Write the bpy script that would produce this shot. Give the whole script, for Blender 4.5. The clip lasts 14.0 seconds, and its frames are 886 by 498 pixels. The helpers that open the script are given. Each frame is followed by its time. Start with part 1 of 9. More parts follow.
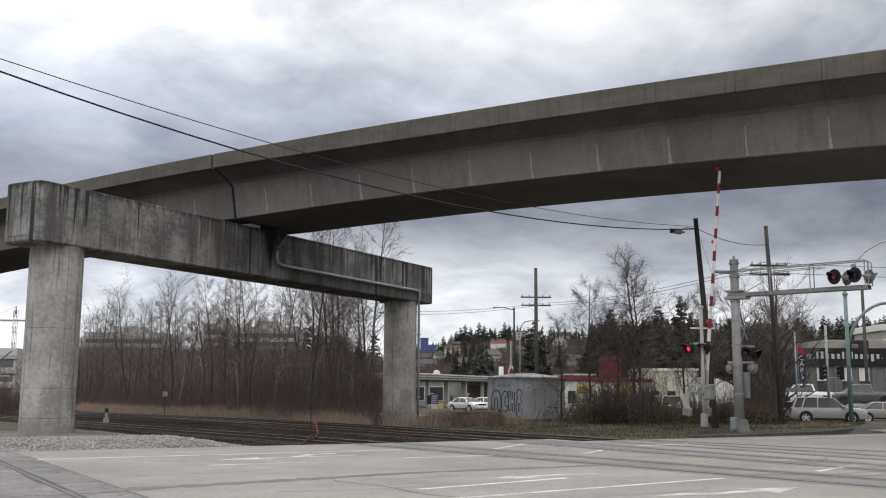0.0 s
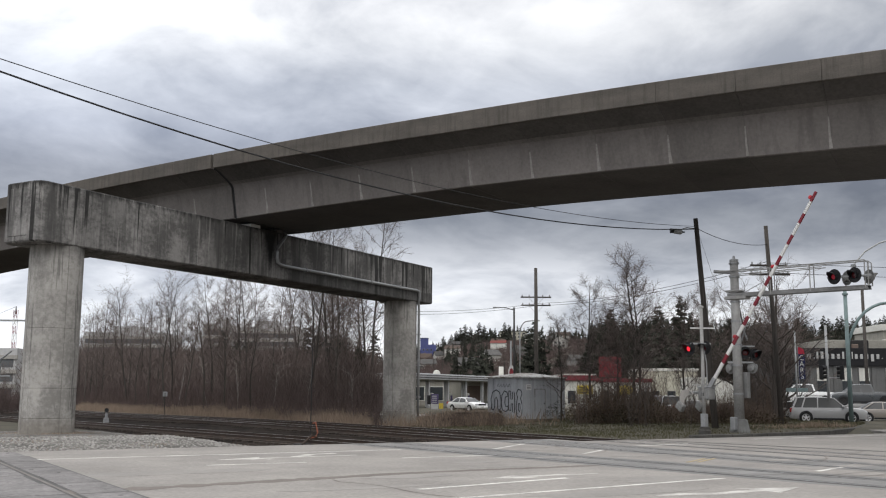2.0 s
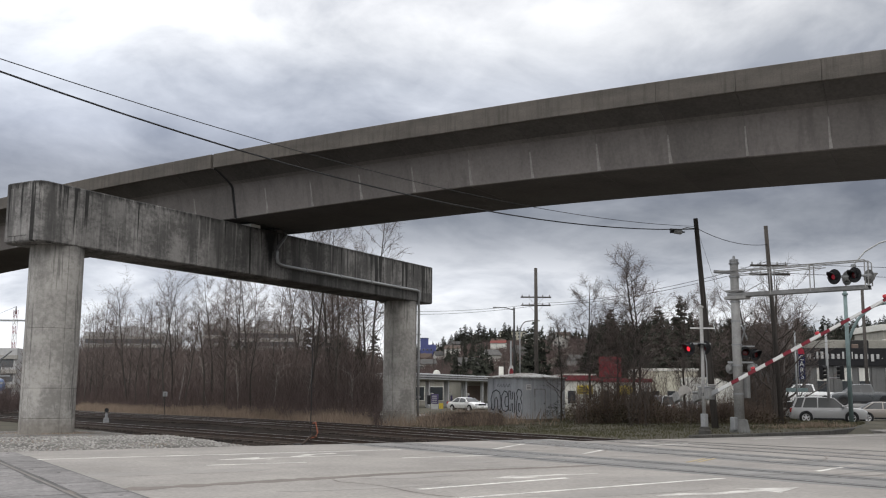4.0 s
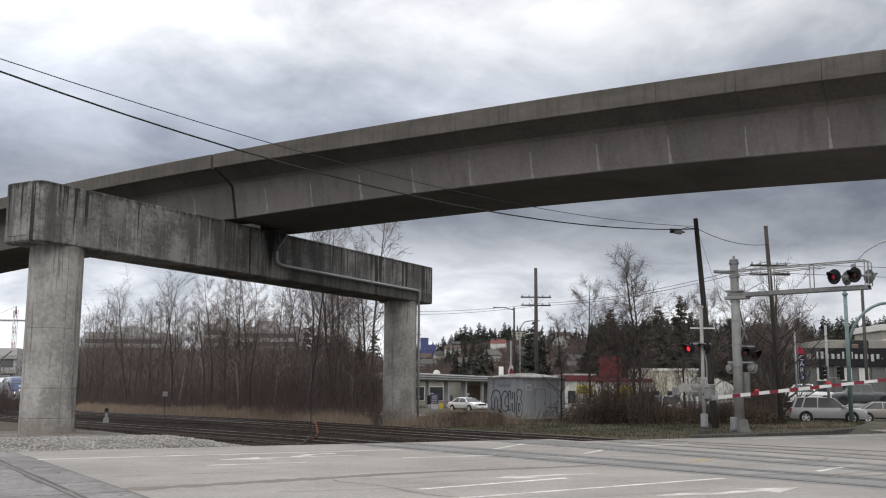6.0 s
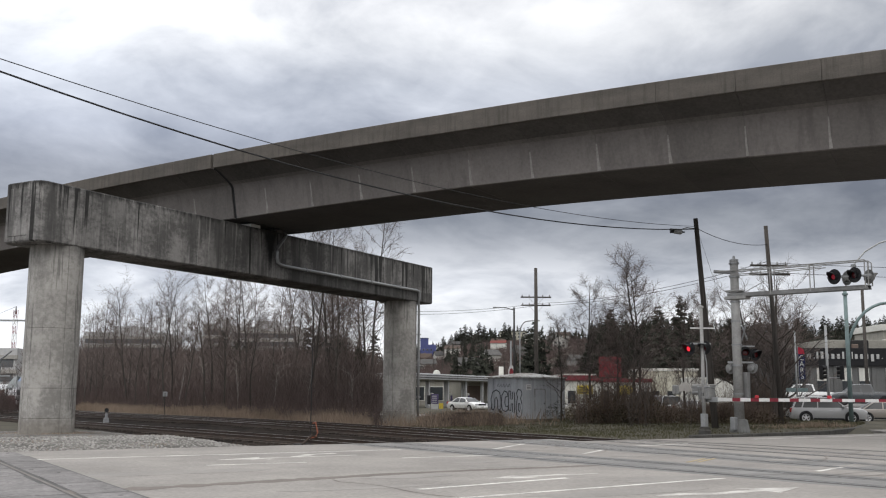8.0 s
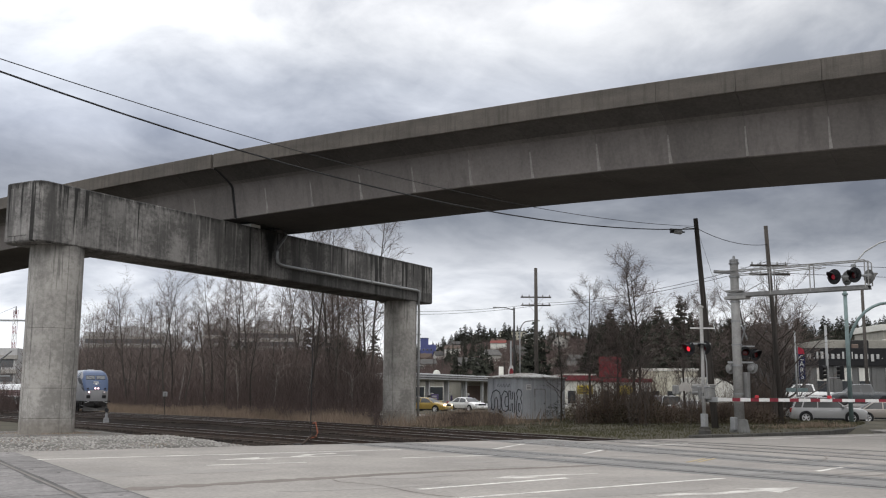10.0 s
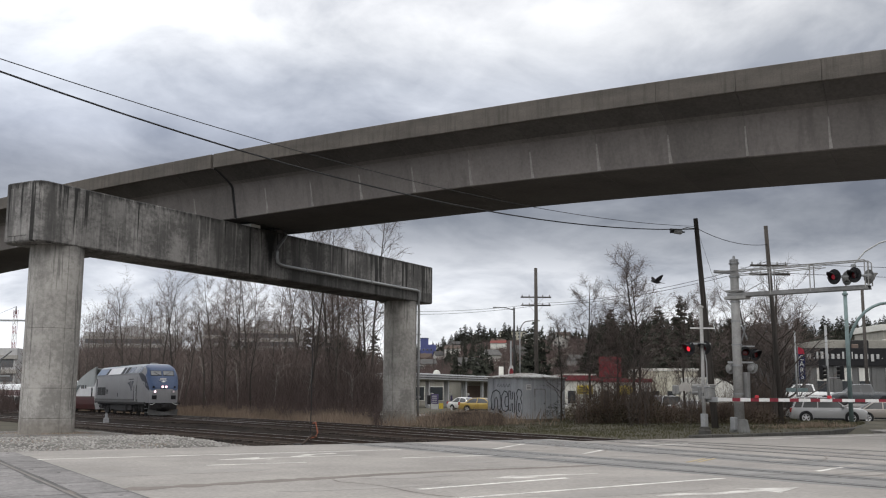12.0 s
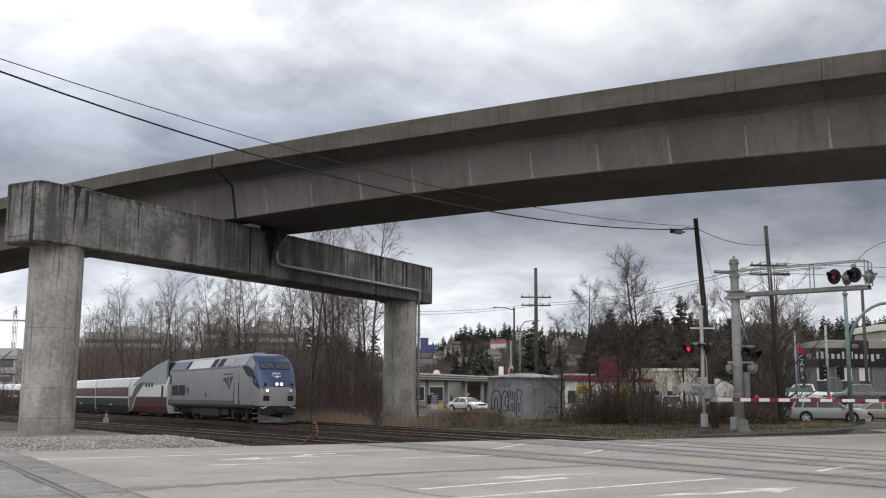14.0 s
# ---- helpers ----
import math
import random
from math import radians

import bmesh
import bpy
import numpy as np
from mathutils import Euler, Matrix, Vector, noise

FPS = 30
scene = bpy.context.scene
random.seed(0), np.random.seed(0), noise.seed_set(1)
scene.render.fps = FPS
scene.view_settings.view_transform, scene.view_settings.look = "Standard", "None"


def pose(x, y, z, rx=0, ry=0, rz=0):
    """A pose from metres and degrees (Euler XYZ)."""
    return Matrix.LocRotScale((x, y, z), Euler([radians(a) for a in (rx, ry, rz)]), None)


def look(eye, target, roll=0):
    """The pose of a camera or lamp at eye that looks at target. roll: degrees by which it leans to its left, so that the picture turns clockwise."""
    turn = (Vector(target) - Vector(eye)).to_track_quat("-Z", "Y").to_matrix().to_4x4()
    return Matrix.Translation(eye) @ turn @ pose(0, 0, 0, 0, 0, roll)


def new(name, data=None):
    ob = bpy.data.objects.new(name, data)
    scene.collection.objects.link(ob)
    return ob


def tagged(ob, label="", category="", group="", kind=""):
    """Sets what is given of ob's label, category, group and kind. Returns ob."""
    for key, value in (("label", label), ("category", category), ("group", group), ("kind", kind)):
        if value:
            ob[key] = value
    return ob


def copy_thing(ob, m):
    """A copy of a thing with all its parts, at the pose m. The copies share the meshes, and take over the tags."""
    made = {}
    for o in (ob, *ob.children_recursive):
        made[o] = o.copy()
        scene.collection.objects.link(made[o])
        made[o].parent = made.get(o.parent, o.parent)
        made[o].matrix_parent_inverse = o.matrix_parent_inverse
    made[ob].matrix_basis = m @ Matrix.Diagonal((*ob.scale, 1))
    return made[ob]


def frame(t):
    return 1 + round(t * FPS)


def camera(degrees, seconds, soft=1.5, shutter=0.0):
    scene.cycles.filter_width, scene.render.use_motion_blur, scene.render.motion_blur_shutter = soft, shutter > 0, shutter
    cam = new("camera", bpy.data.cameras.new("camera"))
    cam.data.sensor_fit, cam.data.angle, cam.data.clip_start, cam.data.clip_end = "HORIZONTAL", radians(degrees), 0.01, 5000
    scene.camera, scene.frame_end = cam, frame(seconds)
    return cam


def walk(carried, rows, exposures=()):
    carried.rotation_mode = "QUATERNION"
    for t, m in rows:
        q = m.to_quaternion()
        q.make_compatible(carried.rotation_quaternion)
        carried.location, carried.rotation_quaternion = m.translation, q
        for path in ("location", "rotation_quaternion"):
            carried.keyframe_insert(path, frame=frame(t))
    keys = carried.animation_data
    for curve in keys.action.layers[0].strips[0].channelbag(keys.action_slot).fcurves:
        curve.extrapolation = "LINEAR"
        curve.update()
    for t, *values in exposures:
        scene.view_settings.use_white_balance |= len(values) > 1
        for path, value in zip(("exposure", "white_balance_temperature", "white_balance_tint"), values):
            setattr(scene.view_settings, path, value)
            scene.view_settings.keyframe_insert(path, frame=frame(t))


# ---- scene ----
# World: x runs along the road, y along the railway, z up; the crossing rails lie at z = 0.
cam = camera(48.27, 14.0, soft=1.15)
EYE = Vector((0, 0, 1.88))
AIM = EYE + Vector((0.5195 * 0.98960, 0.8545 * 0.98960, 0.14386))
walk(cam, [(0.0, look(EYE, AIM, 0.34)), (14.0, look(EYE, AIM, 0.34))], exposures=[(0.0, 0.0), (14.0, 0.0)])


# ---- sky and light ----
def make_world():
    w = bpy.data.worlds.new("overcast_sky")
    scene.world = w
    w.use_nodes = True
    nt = w.node_tree
    nt.nodes.clear()
    N, L = nt.nodes.new, nt.links.new
    out = N("ShaderNodeOutputWorld")
    sky = N("ShaderNodeTexSky")
    sky.sky_type, sky.sun_disc = "NISHITA", False
    sky.sun_elevation, sky.sun_rotation = radians(48), radians(200)
    clear = N("ShaderNodeBackground")
    clear.inputs["Strength"].default_value = 0.08
    L(sky.outputs[0], clear.inputs["Color"])
    co = N("ShaderNodeTexCoord")
    sep = N("ShaderNodeSeparateXYZ")
    L(co.outputs["Generated"], sep.inputs[0])

    def math_node(op, a, b):
        m = N("ShaderNodeMath")
        m.operation = op
        for i, v in enumerate((a, b)):
            if isinstance(v, (int, float)):
                m.inputs[i].default_value = v
            else:
                L(v, m.inputs[i])
        return m.outputs[0]

    # the cloud deck is seen in perspective: direction over height
    den = math_node("ADD", math_node("MAXIMUM", sep.outputs[2], 0.0), 0.26)
    comb = N("ShaderNodeCombineXYZ")
    L(math_node("DIVIDE", sep.outputs[0], den), comb.inputs[0])
    L(math_node("DIVIDE", sep.outputs[1], den), comb.inputs[1])
    mp = N("ShaderNodeMapping")
    mp.inputs["Location"].default_value = SKY_SHIFT
    mp.inputs["Scale"].default_value = (1.7, 1.7, 1)
    L(comb.outputs[0], mp.inputs[0])
    n1 = N("ShaderNodeTexNoise")
    n1.inputs["Scale"].default_value, n1.inputs["Detail"].default_value = 1.0, 8.0
    n1.inputs["Roughness"].default_value, n1.inputs["Distortion"].default_value = 0.58, 0.3
    L(mp.outputs[0], n1.inputs["Vector"])
    base = N("ShaderNodeValToRGB")
    e = base.color_ramp.elements
    e[0].position, e[0].color = 0.0, (0.84, 0.86, 0.88, 1)
    e[1].position, e[1].color = 1.0, (1.9, 1.9, 1.9, 1)
    for pos, col in SKY_ROWS:
        x = e.new(pos)
        x.color = (*col, 1)
    L(sep.outputs[2], base.inputs[0])
    ramp = N("ShaderNodeValToRGB")
    r = ramp.color_ramp.elements
    r[0].position, r[0].color = 0.40, (0.70, 0.72, 0.76, 1)
    r[1].position, r[1].color = 0.61, (1.34, 1.33, 1.31, 1)
    n2 = N("ShaderNodeTexNoise")
    n2.inputs["Scale"].default_value, n2.inputs["Detail"].default_value = 3.1, 7.0
    n2.inputs["Roughness"].default_value, n2.inputs["Distortion"].default_value = 0.55, 0.5
    L(mp.outputs[0], n2.inputs["Vector"])
    L(math_node("ADD", math_node("MULTIPLY", n1.outputs[0], 0.70), math_node("MULTIPLY", n2.outputs[0], 0.30)), ramp.inputs[0])
    mul = N("ShaderNodeMixRGB")
    mul.blend_type = "MULTIPLY"
    mul.inputs[0].default_value = 1.0
    L(base.outputs[0], mul.inputs[1])
    L(ramp.outputs[0], mul.inputs[2])
    cloud = N("ShaderNodeBackground")
    # the deck is thinner, and so brighter, to the west than to the east
    thin = math_node("ADD", math_node("MULTIPLY", sep.outputs[0], -0.8545), math_node("MULTIPLY", sep.outputs[1], 0.5195))
    L(math_node("ADD", math_node("MULTIPLY", thin, 0.42), 0.97), cloud.inputs["Strength"])
    L(mul.outputs[0], cloud.inputs["Color"])
    mix = N("ShaderNodeMixShader")
    mix.inputs[0].default_value = 0.94
    L(clear.outputs[0], mix.inputs[1])
    L(cloud.outputs[0], mix.inputs[2])
    L(mix.outputs[0], out.inputs[0])


SKY_SHIFT = (3.1, 1.7, 0)
SKY_ROWS = [(0.07, (0.93, 0.95, 0.99)), (0.11, (0.72, 0.745, 0.805)), (0.145, (0.42, 0.44, 0.49)), (0.175, (0.305, 0.325, 0.37)), (0.205, (0.33, 0.35, 0.405)),
            (0.25, (0.48, 0.515, 0.60)), (0.30, (0.63, 0.665, 0.74)), (0.345, (0.84, 0.86, 0.90)), (0.38, (0.97, 0.98, 1.01)), (0.5, (1.35, 1.36, 1.38))]
make_world()
sun = new("sun", bpy.data.lights.new("sun", "SUN"))
sun.data.energy, sun.data.angle, sun.data.color = 0.9, radians(70), (1.0, 0.97, 0.93)
sun.matrix_world = look((0, 0, 60), Vector((0, 0, 60)) + Vector((0.25, 0.65, -0.80)))


# ---- materials ----
def mat(name, c1, c2=None, rough=0.8, scale=1.0, fine=14.0, bump=0.15, metal=0.0, streak=0.0, streak_col=None, vary=0.0,
        coords="Object", mid=(0.35, 0.65), spec=0.3, coat=0.0, stretch=(1, 1, 1), speck=None, run=1.7):
    """Two colours mixed by noise of two scales, with grain, optional vertical run-off stains and a variation from piece to piece."""
    m = bpy.data.materials.new(name)
    m.use_nodes = True
    nt = m.node_tree
    b = nt.nodes["Principled BSDF"]
    N, L = nt.nodes.new, nt.links.new
    c2 = c2 or tuple(v * 0.75 for v in c1)
    b.inputs["Metallic"].default_value = metal
    b.inputs["Specular IOR Level"].default_value = spec
    b.inputs["Coat Weight"].default_value = coat
    if coords == "World":
        src = N("ShaderNodeNewGeometry").outputs["Position"]
    else:
        src = N("ShaderNodeTexCoord").outputs["Object"]
    mp = N("ShaderNodeMapping")
    mp.inputs["Scale"].default_value = stretch
    L(src, mp.inputs[0])
    big = N("ShaderNodeTexNoise")
    big.inputs["Scale"].default_value, big.inputs["Detail"].default_value = scale, 5.0
    big.inputs["Roughness"].default_value = 0.62
    L(mp.outputs[0], big.inputs["Vector"])
    small = N("ShaderNodeTexNoise")
    small.inputs["Scale"].default_value, small.inputs["Detail"].default_value = scale * fine, 4.0
    small.inputs["Roughness"].default_value = 0.7
    L(mp.outputs[0], small.inputs["Vector"])
    both = N("ShaderNodeMath")
    both.operation = "MULTIPLY_ADD"
    both.inputs[1].default_value = 0.45
    L(small.outputs[0], both.inputs[0])
    half = N("ShaderNodeMath")
    half.operation = "MULTIPLY"
    half.inputs[1].default_value = 0.55
    L(big.outputs[0], half.inputs[0])
    L(half.outputs[0], both.inputs[2])
    ramp = N("ShaderNodeValToRGB")
    r = ramp.color_ramp.elements
    r[0].position, r[0].color = mid[0], (*c2, 1)
    r[1].position, r[1].color = mid[1], (*c1, 1)
    L(both.outputs[0], ramp.inputs[0])
    col = ramp.outputs[0]

    def blend(kind, fac, a, c):
        x = N("ShaderNodeMixRGB")
        x.blend_type = kind
        if isinstance(fac, float):
            x.inputs[0].default_value = fac
        else:
            L(fac, x.inputs[0])
        for i, v in ((1, a), (2, c)):
            if isinstance(v, tuple):
                x.inputs[i].default_value = (*v, 1)
            else:
                L(v, x.inputs[i])
        return x.outputs[0]

    if streak:
        sm = N("ShaderNodeMapping")
        sm.inputs["Scale"].default_value = (run, run, 0.06 * run)
        L(src, sm.inputs[0])
        sn = N("ShaderNodeTexNoise")
        sn.inputs["Scale"].default_value, sn.inputs["Detail"].default_value = 1.0, 6.0
        sn.inputs["Roughness"].default_value = 0.72
        L(sm.outputs[0], sn.inputs["Vector"])
        sr = N("ShaderNodeValToRGB")
        sr.color_ramp.elements[0].position, sr.color_ramp.elements[0].color = 0.50, (0, 0, 0, 1)
        sr.color_ramp.elements[1].position, sr.color_ramp.elements[1].color = 0.66, (streak, streak, streak, 1)
        L(sn.outputs[0], sr.inputs[0])
        col = blend("MIX", sr.outputs[0], col, streak_col or tuple(v * 0.35 for v in c1))
    if speck:
        vo = N("ShaderNodeTexVoronoi")
        vo.inputs["Scale"].default_value = speck[0]
        L(mp.outputs[0], vo.inputs["Vector"])
        bw = N("ShaderNodeRGBToBW")
        L(vo.outputs["Color"], bw.inputs[0])
        col = blend("MULTIPLY", speck[1], col, bw.outputs[0])
    if vary:
        oi = N("ShaderNodeObjectInfo")
        vr = N("ShaderNodeMapRange")
        vr.inputs["To Min"].default_value, vr.inputs["To Max"].default_value = 1 - vary, 1 + vary
        L(oi.outputs["Random"], vr.inputs["Value"])
        cc = N("ShaderNodeCombineXYZ")
        for i in range(3):
            L(vr.outputs[0], cc.inputs[i])
        col = blend("MULTIPLY", 1.0, col, cc.outputs[0])
    L(col, b.inputs["Base Color"])
    rr = N("ShaderNodeMapRange")
    rr.inputs["To Min"].default_value, rr.inputs["To Max"].default_value = max(0.03, rough - 0.1), min(1.0, rough + 0.1)
    L(both.outputs[0], rr.inputs["Value"])
    L(rr.outputs[0], b.inputs["Roughness"])
    if bump:
        bp = N("ShaderNodeBump")
        bp.inputs["Strength"].default_value, bp.inputs["Distance"].default_value = bump, 0.05
        L(both.outputs[0], bp.inputs["Height"])
        L(bp.outputs[0], b.inputs["Normal"])
    return m


def glow(name, col, strength):
    m = bpy.data.materials.new(name)
    m.use_nodes = True
    b = m.node_tree.nodes["Principled BSDF"]
    b.inputs["Base Color"].default_value = (*col, 1)
    b.inputs["Emission Color"].default_value = (*col, 1)
    b.inputs["Emission Strength"].default_value = strength
    return m


def glass(name, col, rough=0.08):
    m = bpy.data.materials.new(name)
    m.use_nodes = True
    b = m.node_tree.nodes["Principled BSDF"]
    b.inputs["Base Color"].default_value = (*col, 1)
    b.inputs["Roughness"].default_value = rough
    b.inputs["Specular IOR Level"].default_value = 0.6
    return m


class Nodes:
    """Short calls for a node material on the thing's own coordinates."""

    def __init__(self, name):
        self.m = bpy.data.materials.new(name)
        self.m.use_nodes = True
        self.nt = self.m.node_tree
        self.N, self.L = self.nt.nodes.new, self.nt.links.new
        self.bsdf = self.nt.nodes["Principled BSDF"]
        self.src = self.N("ShaderNodeTexCoord").outputs["Object"]
        sep = self.N("ShaderNodeSeparateXYZ")
        self.L(self.src, sep.inputs[0])
        self.x, self.y, self.z = sep.outputs[0], sep.outputs[1], sep.outputs[2]

    def feed(self, socket, v):
        if isinstance(v, tuple):
            socket.default_value = (*v, 1)
        elif isinstance(v, (int, float)):
            socket.default_value = v
        else:
            self.L(v, socket)

    def calc(self, op, a, c=0.0):
        x = self.N("ShaderNodeMath")
        x.operation = op
        self.feed(x.inputs[0], a)
        self.feed(x.inputs[1], c)
        return x.outputs[0]

    def grain(self, scale, detail=5.0, rough=0.6):
        mp = self.N("ShaderNodeMapping")
        mp.inputs["Scale"].default_value = scale
        self.L(self.src, mp.inputs[0])
        n = self.N("ShaderNodeTexNoise")
        n.inputs["Scale"].default_value, n.inputs["Detail"].default_value, n.inputs["Roughness"].default_value = 1.0, detail, rough
        self.L(mp.outputs[0], n.inputs["Vector"])
        return n.outputs[0]

    def step(self, v, lo, hi, most=1.0):
        r = self.N("ShaderNodeMapRange")
        r.interpolation_type = "SMOOTHSTEP"
        r.inputs["From Min"].default_value, r.inputs["From Max"].default_value, r.inputs["To Max"].default_value = lo, hi, most
        self.L(v, r.inputs["Value"])
        return r.outputs[0]

    def mix(self, kind, fac, a, c):
        x = self.N("ShaderNodeMixRGB")
        x.blend_type = kind
        for i, v in ((0, fac), (1, a), (2, c)):
            self.feed(x.inputs[i], v)
        return x.outputs[0]

    def tone(self, col, cell, low, span):
        """Multiplies the colour by a value drawn for each whole number of cell."""
        w = self.N("ShaderNodeTexWhiteNoise")
        w.noise_dimensions = "1D"
        self.L(self.calc("FLOOR", cell), w.inputs["W"])
        t = self.calc("ADD", self.calc("MULTIPLY", w.outputs[0], span), low)
        three = self.N("ShaderNodeCombineXYZ")
        for i in range(3):
            self.L(t, three.inputs[i])
        return self.mix("MULTIPLY", 1.0, col, three.outputs[0])

    def finish(self, col, height, rough=0.9, bump=0.35, distance=0.04):
        self.L(col, self.bsdf.inputs["Base Color"])
        self.bsdf.inputs["Roughness"].default_value, self.bsdf.inputs["Specular IOR Level"].default_value = rough, 0.25
        bp = self.N("ShaderNodeBump")
        bp.inputs["Strength"].default_value, bp.inputs["Distance"].default_value = bump, distance
        self.L(height, bp.inputs["Height"])
        self.L(bp.outputs[0], self.bsdf.inputs["Normal"])
        return self.m


def column_concrete():
    """Column concrete: form panels of uneven tone, grey blotches, thin dark drips and a stained head."""
    k = Nodes("column_concrete")
    calc, grain, step, mix = k.calc, k.grain, k.step, k.mix
    mottle = calc("ADD", calc("MULTIPLY", grain((0.7, 0.7, 0.8), 6.0), 0.55), calc("MULTIPLY", grain((6.0, 6.0, 6.5), 5.0, 0.7), 0.45))
    col = mix("MIX", step(mottle, 0.40, 0.60), (0.265, 0.253, 0.236), (0.415, 0.396, 0.37))
    turn = calc("MULTIPLY", calc("ADD", calc("ARCTAN2", k.y, k.x), 3.3), 1.35)
    lift = calc("MULTIPLY", calc("FLOOR", calc("DIVIDE", calc("ADD", k.z, 0.45), 1.27)), 17.0)
    col = k.tone(col, calc("ADD", calc("FLOOR", turn), lift), 0.90, 0.16)
    col = mix("MIX", step(grain((1.5, 1.5, 0.5), 6.0, 0.66), 0.55, 0.68, 0.30), col, (0.15, 0.143, 0.134))
    col = mix("MIX", step(grain((5.5, 5.5, 0.35), 4.0, 0.6), 0.58, 0.68, 0.62), col, (0.10, 0.097, 0.091))
    col = mix("MIX", step(calc("SUBTRACT", 1.0, grain((4.0, 4.0, 1.2), 5.0, 0.65)), 0.60, 0.70, 0.4), col, (0.48, 0.465, 0.44))
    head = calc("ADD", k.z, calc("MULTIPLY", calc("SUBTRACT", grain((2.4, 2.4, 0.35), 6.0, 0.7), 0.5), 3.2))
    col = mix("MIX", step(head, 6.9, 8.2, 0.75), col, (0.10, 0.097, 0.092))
    foot = calc("SUBTRACT", 1.0, step(calc("ADD", k.z, calc("MULTIPLY", mottle, 0.8)), 0.75, 1.35))
    col = mix("MIX", calc("MULTIPLY", foot, 0.5), col, (0.19, 0.165, 0.135))
    return k.finish(col, mottle)


def cap_concrete():
    """Board-marked concrete of the cap beam: pours of uneven tone, soft grey washes, narrow black drips, lime and a dark top edge."""
    k = Nodes("cap_concrete")
    calc, grain, step, mix, u, z = k.calc, k.grain, k.step, k.mix, k.x, k.z

    def along(rows):
        """A value that runs along the beam: (place, value) pairs."""
        r = k.N("ShaderNodeValToRGB")
        e = r.color_ramp.elements
        e[0].position, e[1].position = rows[0][0] / 32, rows[-1][0] / 32
        e[0].color, e[1].color = (*[rows[0][1]] * 3, 1), (*[rows[-1][1]] * 3, 1)
        for p, v in rows[1:-1]:
            e.new(p / 32).color = (v, v, v, 1)
        k.L(calc("DIVIDE", u, 32.0), r.inputs[0])
        return calc("MULTIPLY", calc("SUBTRACT", r.outputs[0], 0.5), 0.4)

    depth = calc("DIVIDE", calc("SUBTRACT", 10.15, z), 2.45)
    mottle = calc("ADD", calc("MULTIPLY", grain((0.55, 0.55, 0.7), 6.0), 0.6), calc("MULTIPLY", grain((5.0, 5.0, 6.0), 5.0, 0.7), 0.4))
    col = mix("MIX", step(mottle, 0.40, 0.60), (0.115, 0.110, 0.106), (0.285, 0.274, 0.262))
    col = k.tone(col, calc("DIVIDE", calc("ADD", u, 0.4), 2.44), 0.76, 0.34)
    # lime patches
    col = mix("MIX", step(grain((2.4, 2.4, 0.9), 6.0, 0.66), 0.59, 0.70, 0.55), col, (0.44, 0.425, 0.40))
    # soft washes and narrow black drips, both thinning downward
    bias = along(((0, 0.68), (2.0, 0.66), (3.2, 0.44), (8.2, 0.42), (9.5, 0.66), (14.0, 0.72), (15.5, 0.70), (20.0, 0.66), (23.5, 0.62), (31.0, 0.60)))
    wash = calc("SUBTRACT", calc("ADD", grain((1.0, 1.0, 0.16), 6.0, 0.62), bias), calc("MULTIPLY", depth, 0.10))
    col = mix("MIX", step(wash, 0.43, 0.60, 0.82), col, (0.085, 0.082, 0.079))
    # fine pale and dark threads of run-off over the whole face
    thread = grain((7.5, 7.5, 0.22), 4.0, 0.6)
    col = mix("MIX", step(thread, 0.53, 0.66, 0.55), col, (0.07, 0.068, 0.066))
    col = mix("MIX", step(calc("SUBTRACT", 1.0, thread), 0.56, 0.68, 0.45), col, (0.40, 0.385, 0.365))
    sharp = along(((0, 0.60), (2.2, 0.66), (3.4, 0.40), (9.0, 0.46), (14.5, 0.50), (19.5, 0.42), (23.4, 0.50), (24.3, 1.0), (24.8, 1.0), (25.3, 0.46), (27.3, 0.50), (27.6, 1.0), (28.2, 0.50), (29.6, 0.52), (29.9, 1.0), (30.5, 0.56), (31.2, 1.0)))
    drip = calc("SUBTRACT", calc("ADD", grain((3.6, 3.6, 0.10), 3.0, 0.55), sharp), calc("MULTIPLY", depth, 0.09))
    col = mix("MIX", step(drip, 0.555, 0.61, 0.90), col, (0.022, 0.0215, 0.021))
    # black wedge beside the bearings, and the darker strip below the drain pipe
    run = calc("ADD", calc("ABSOLUTE", calc("SUBTRACT", u, 14.25)), calc("MULTIPLY", depth, 0.75))
    col = mix("MIX", calc("SUBTRACT", 1.0, step(calc("ADD", run, calc("MULTIPLY", mottle, 0.5)), 0.65, 1.05)), col, (0.016, 0.016, 0.016))
    low = calc("MULTIPLY", step(u, 15.2, 16.2), calc("SUBTRACT", 1.0, step(calc("ADD", z, calc("MULTIPLY", mottle, 0.16)), 8.38, 8.52)))
    col = mix("MIX", calc("MULTIPLY", low, 0.60), col, (0.05, 0.049, 0.047))
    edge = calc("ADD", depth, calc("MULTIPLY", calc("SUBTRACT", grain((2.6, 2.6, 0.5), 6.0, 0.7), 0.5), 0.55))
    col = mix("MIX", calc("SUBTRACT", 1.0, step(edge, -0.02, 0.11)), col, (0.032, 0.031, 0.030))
    return k.finish(col, mottle)


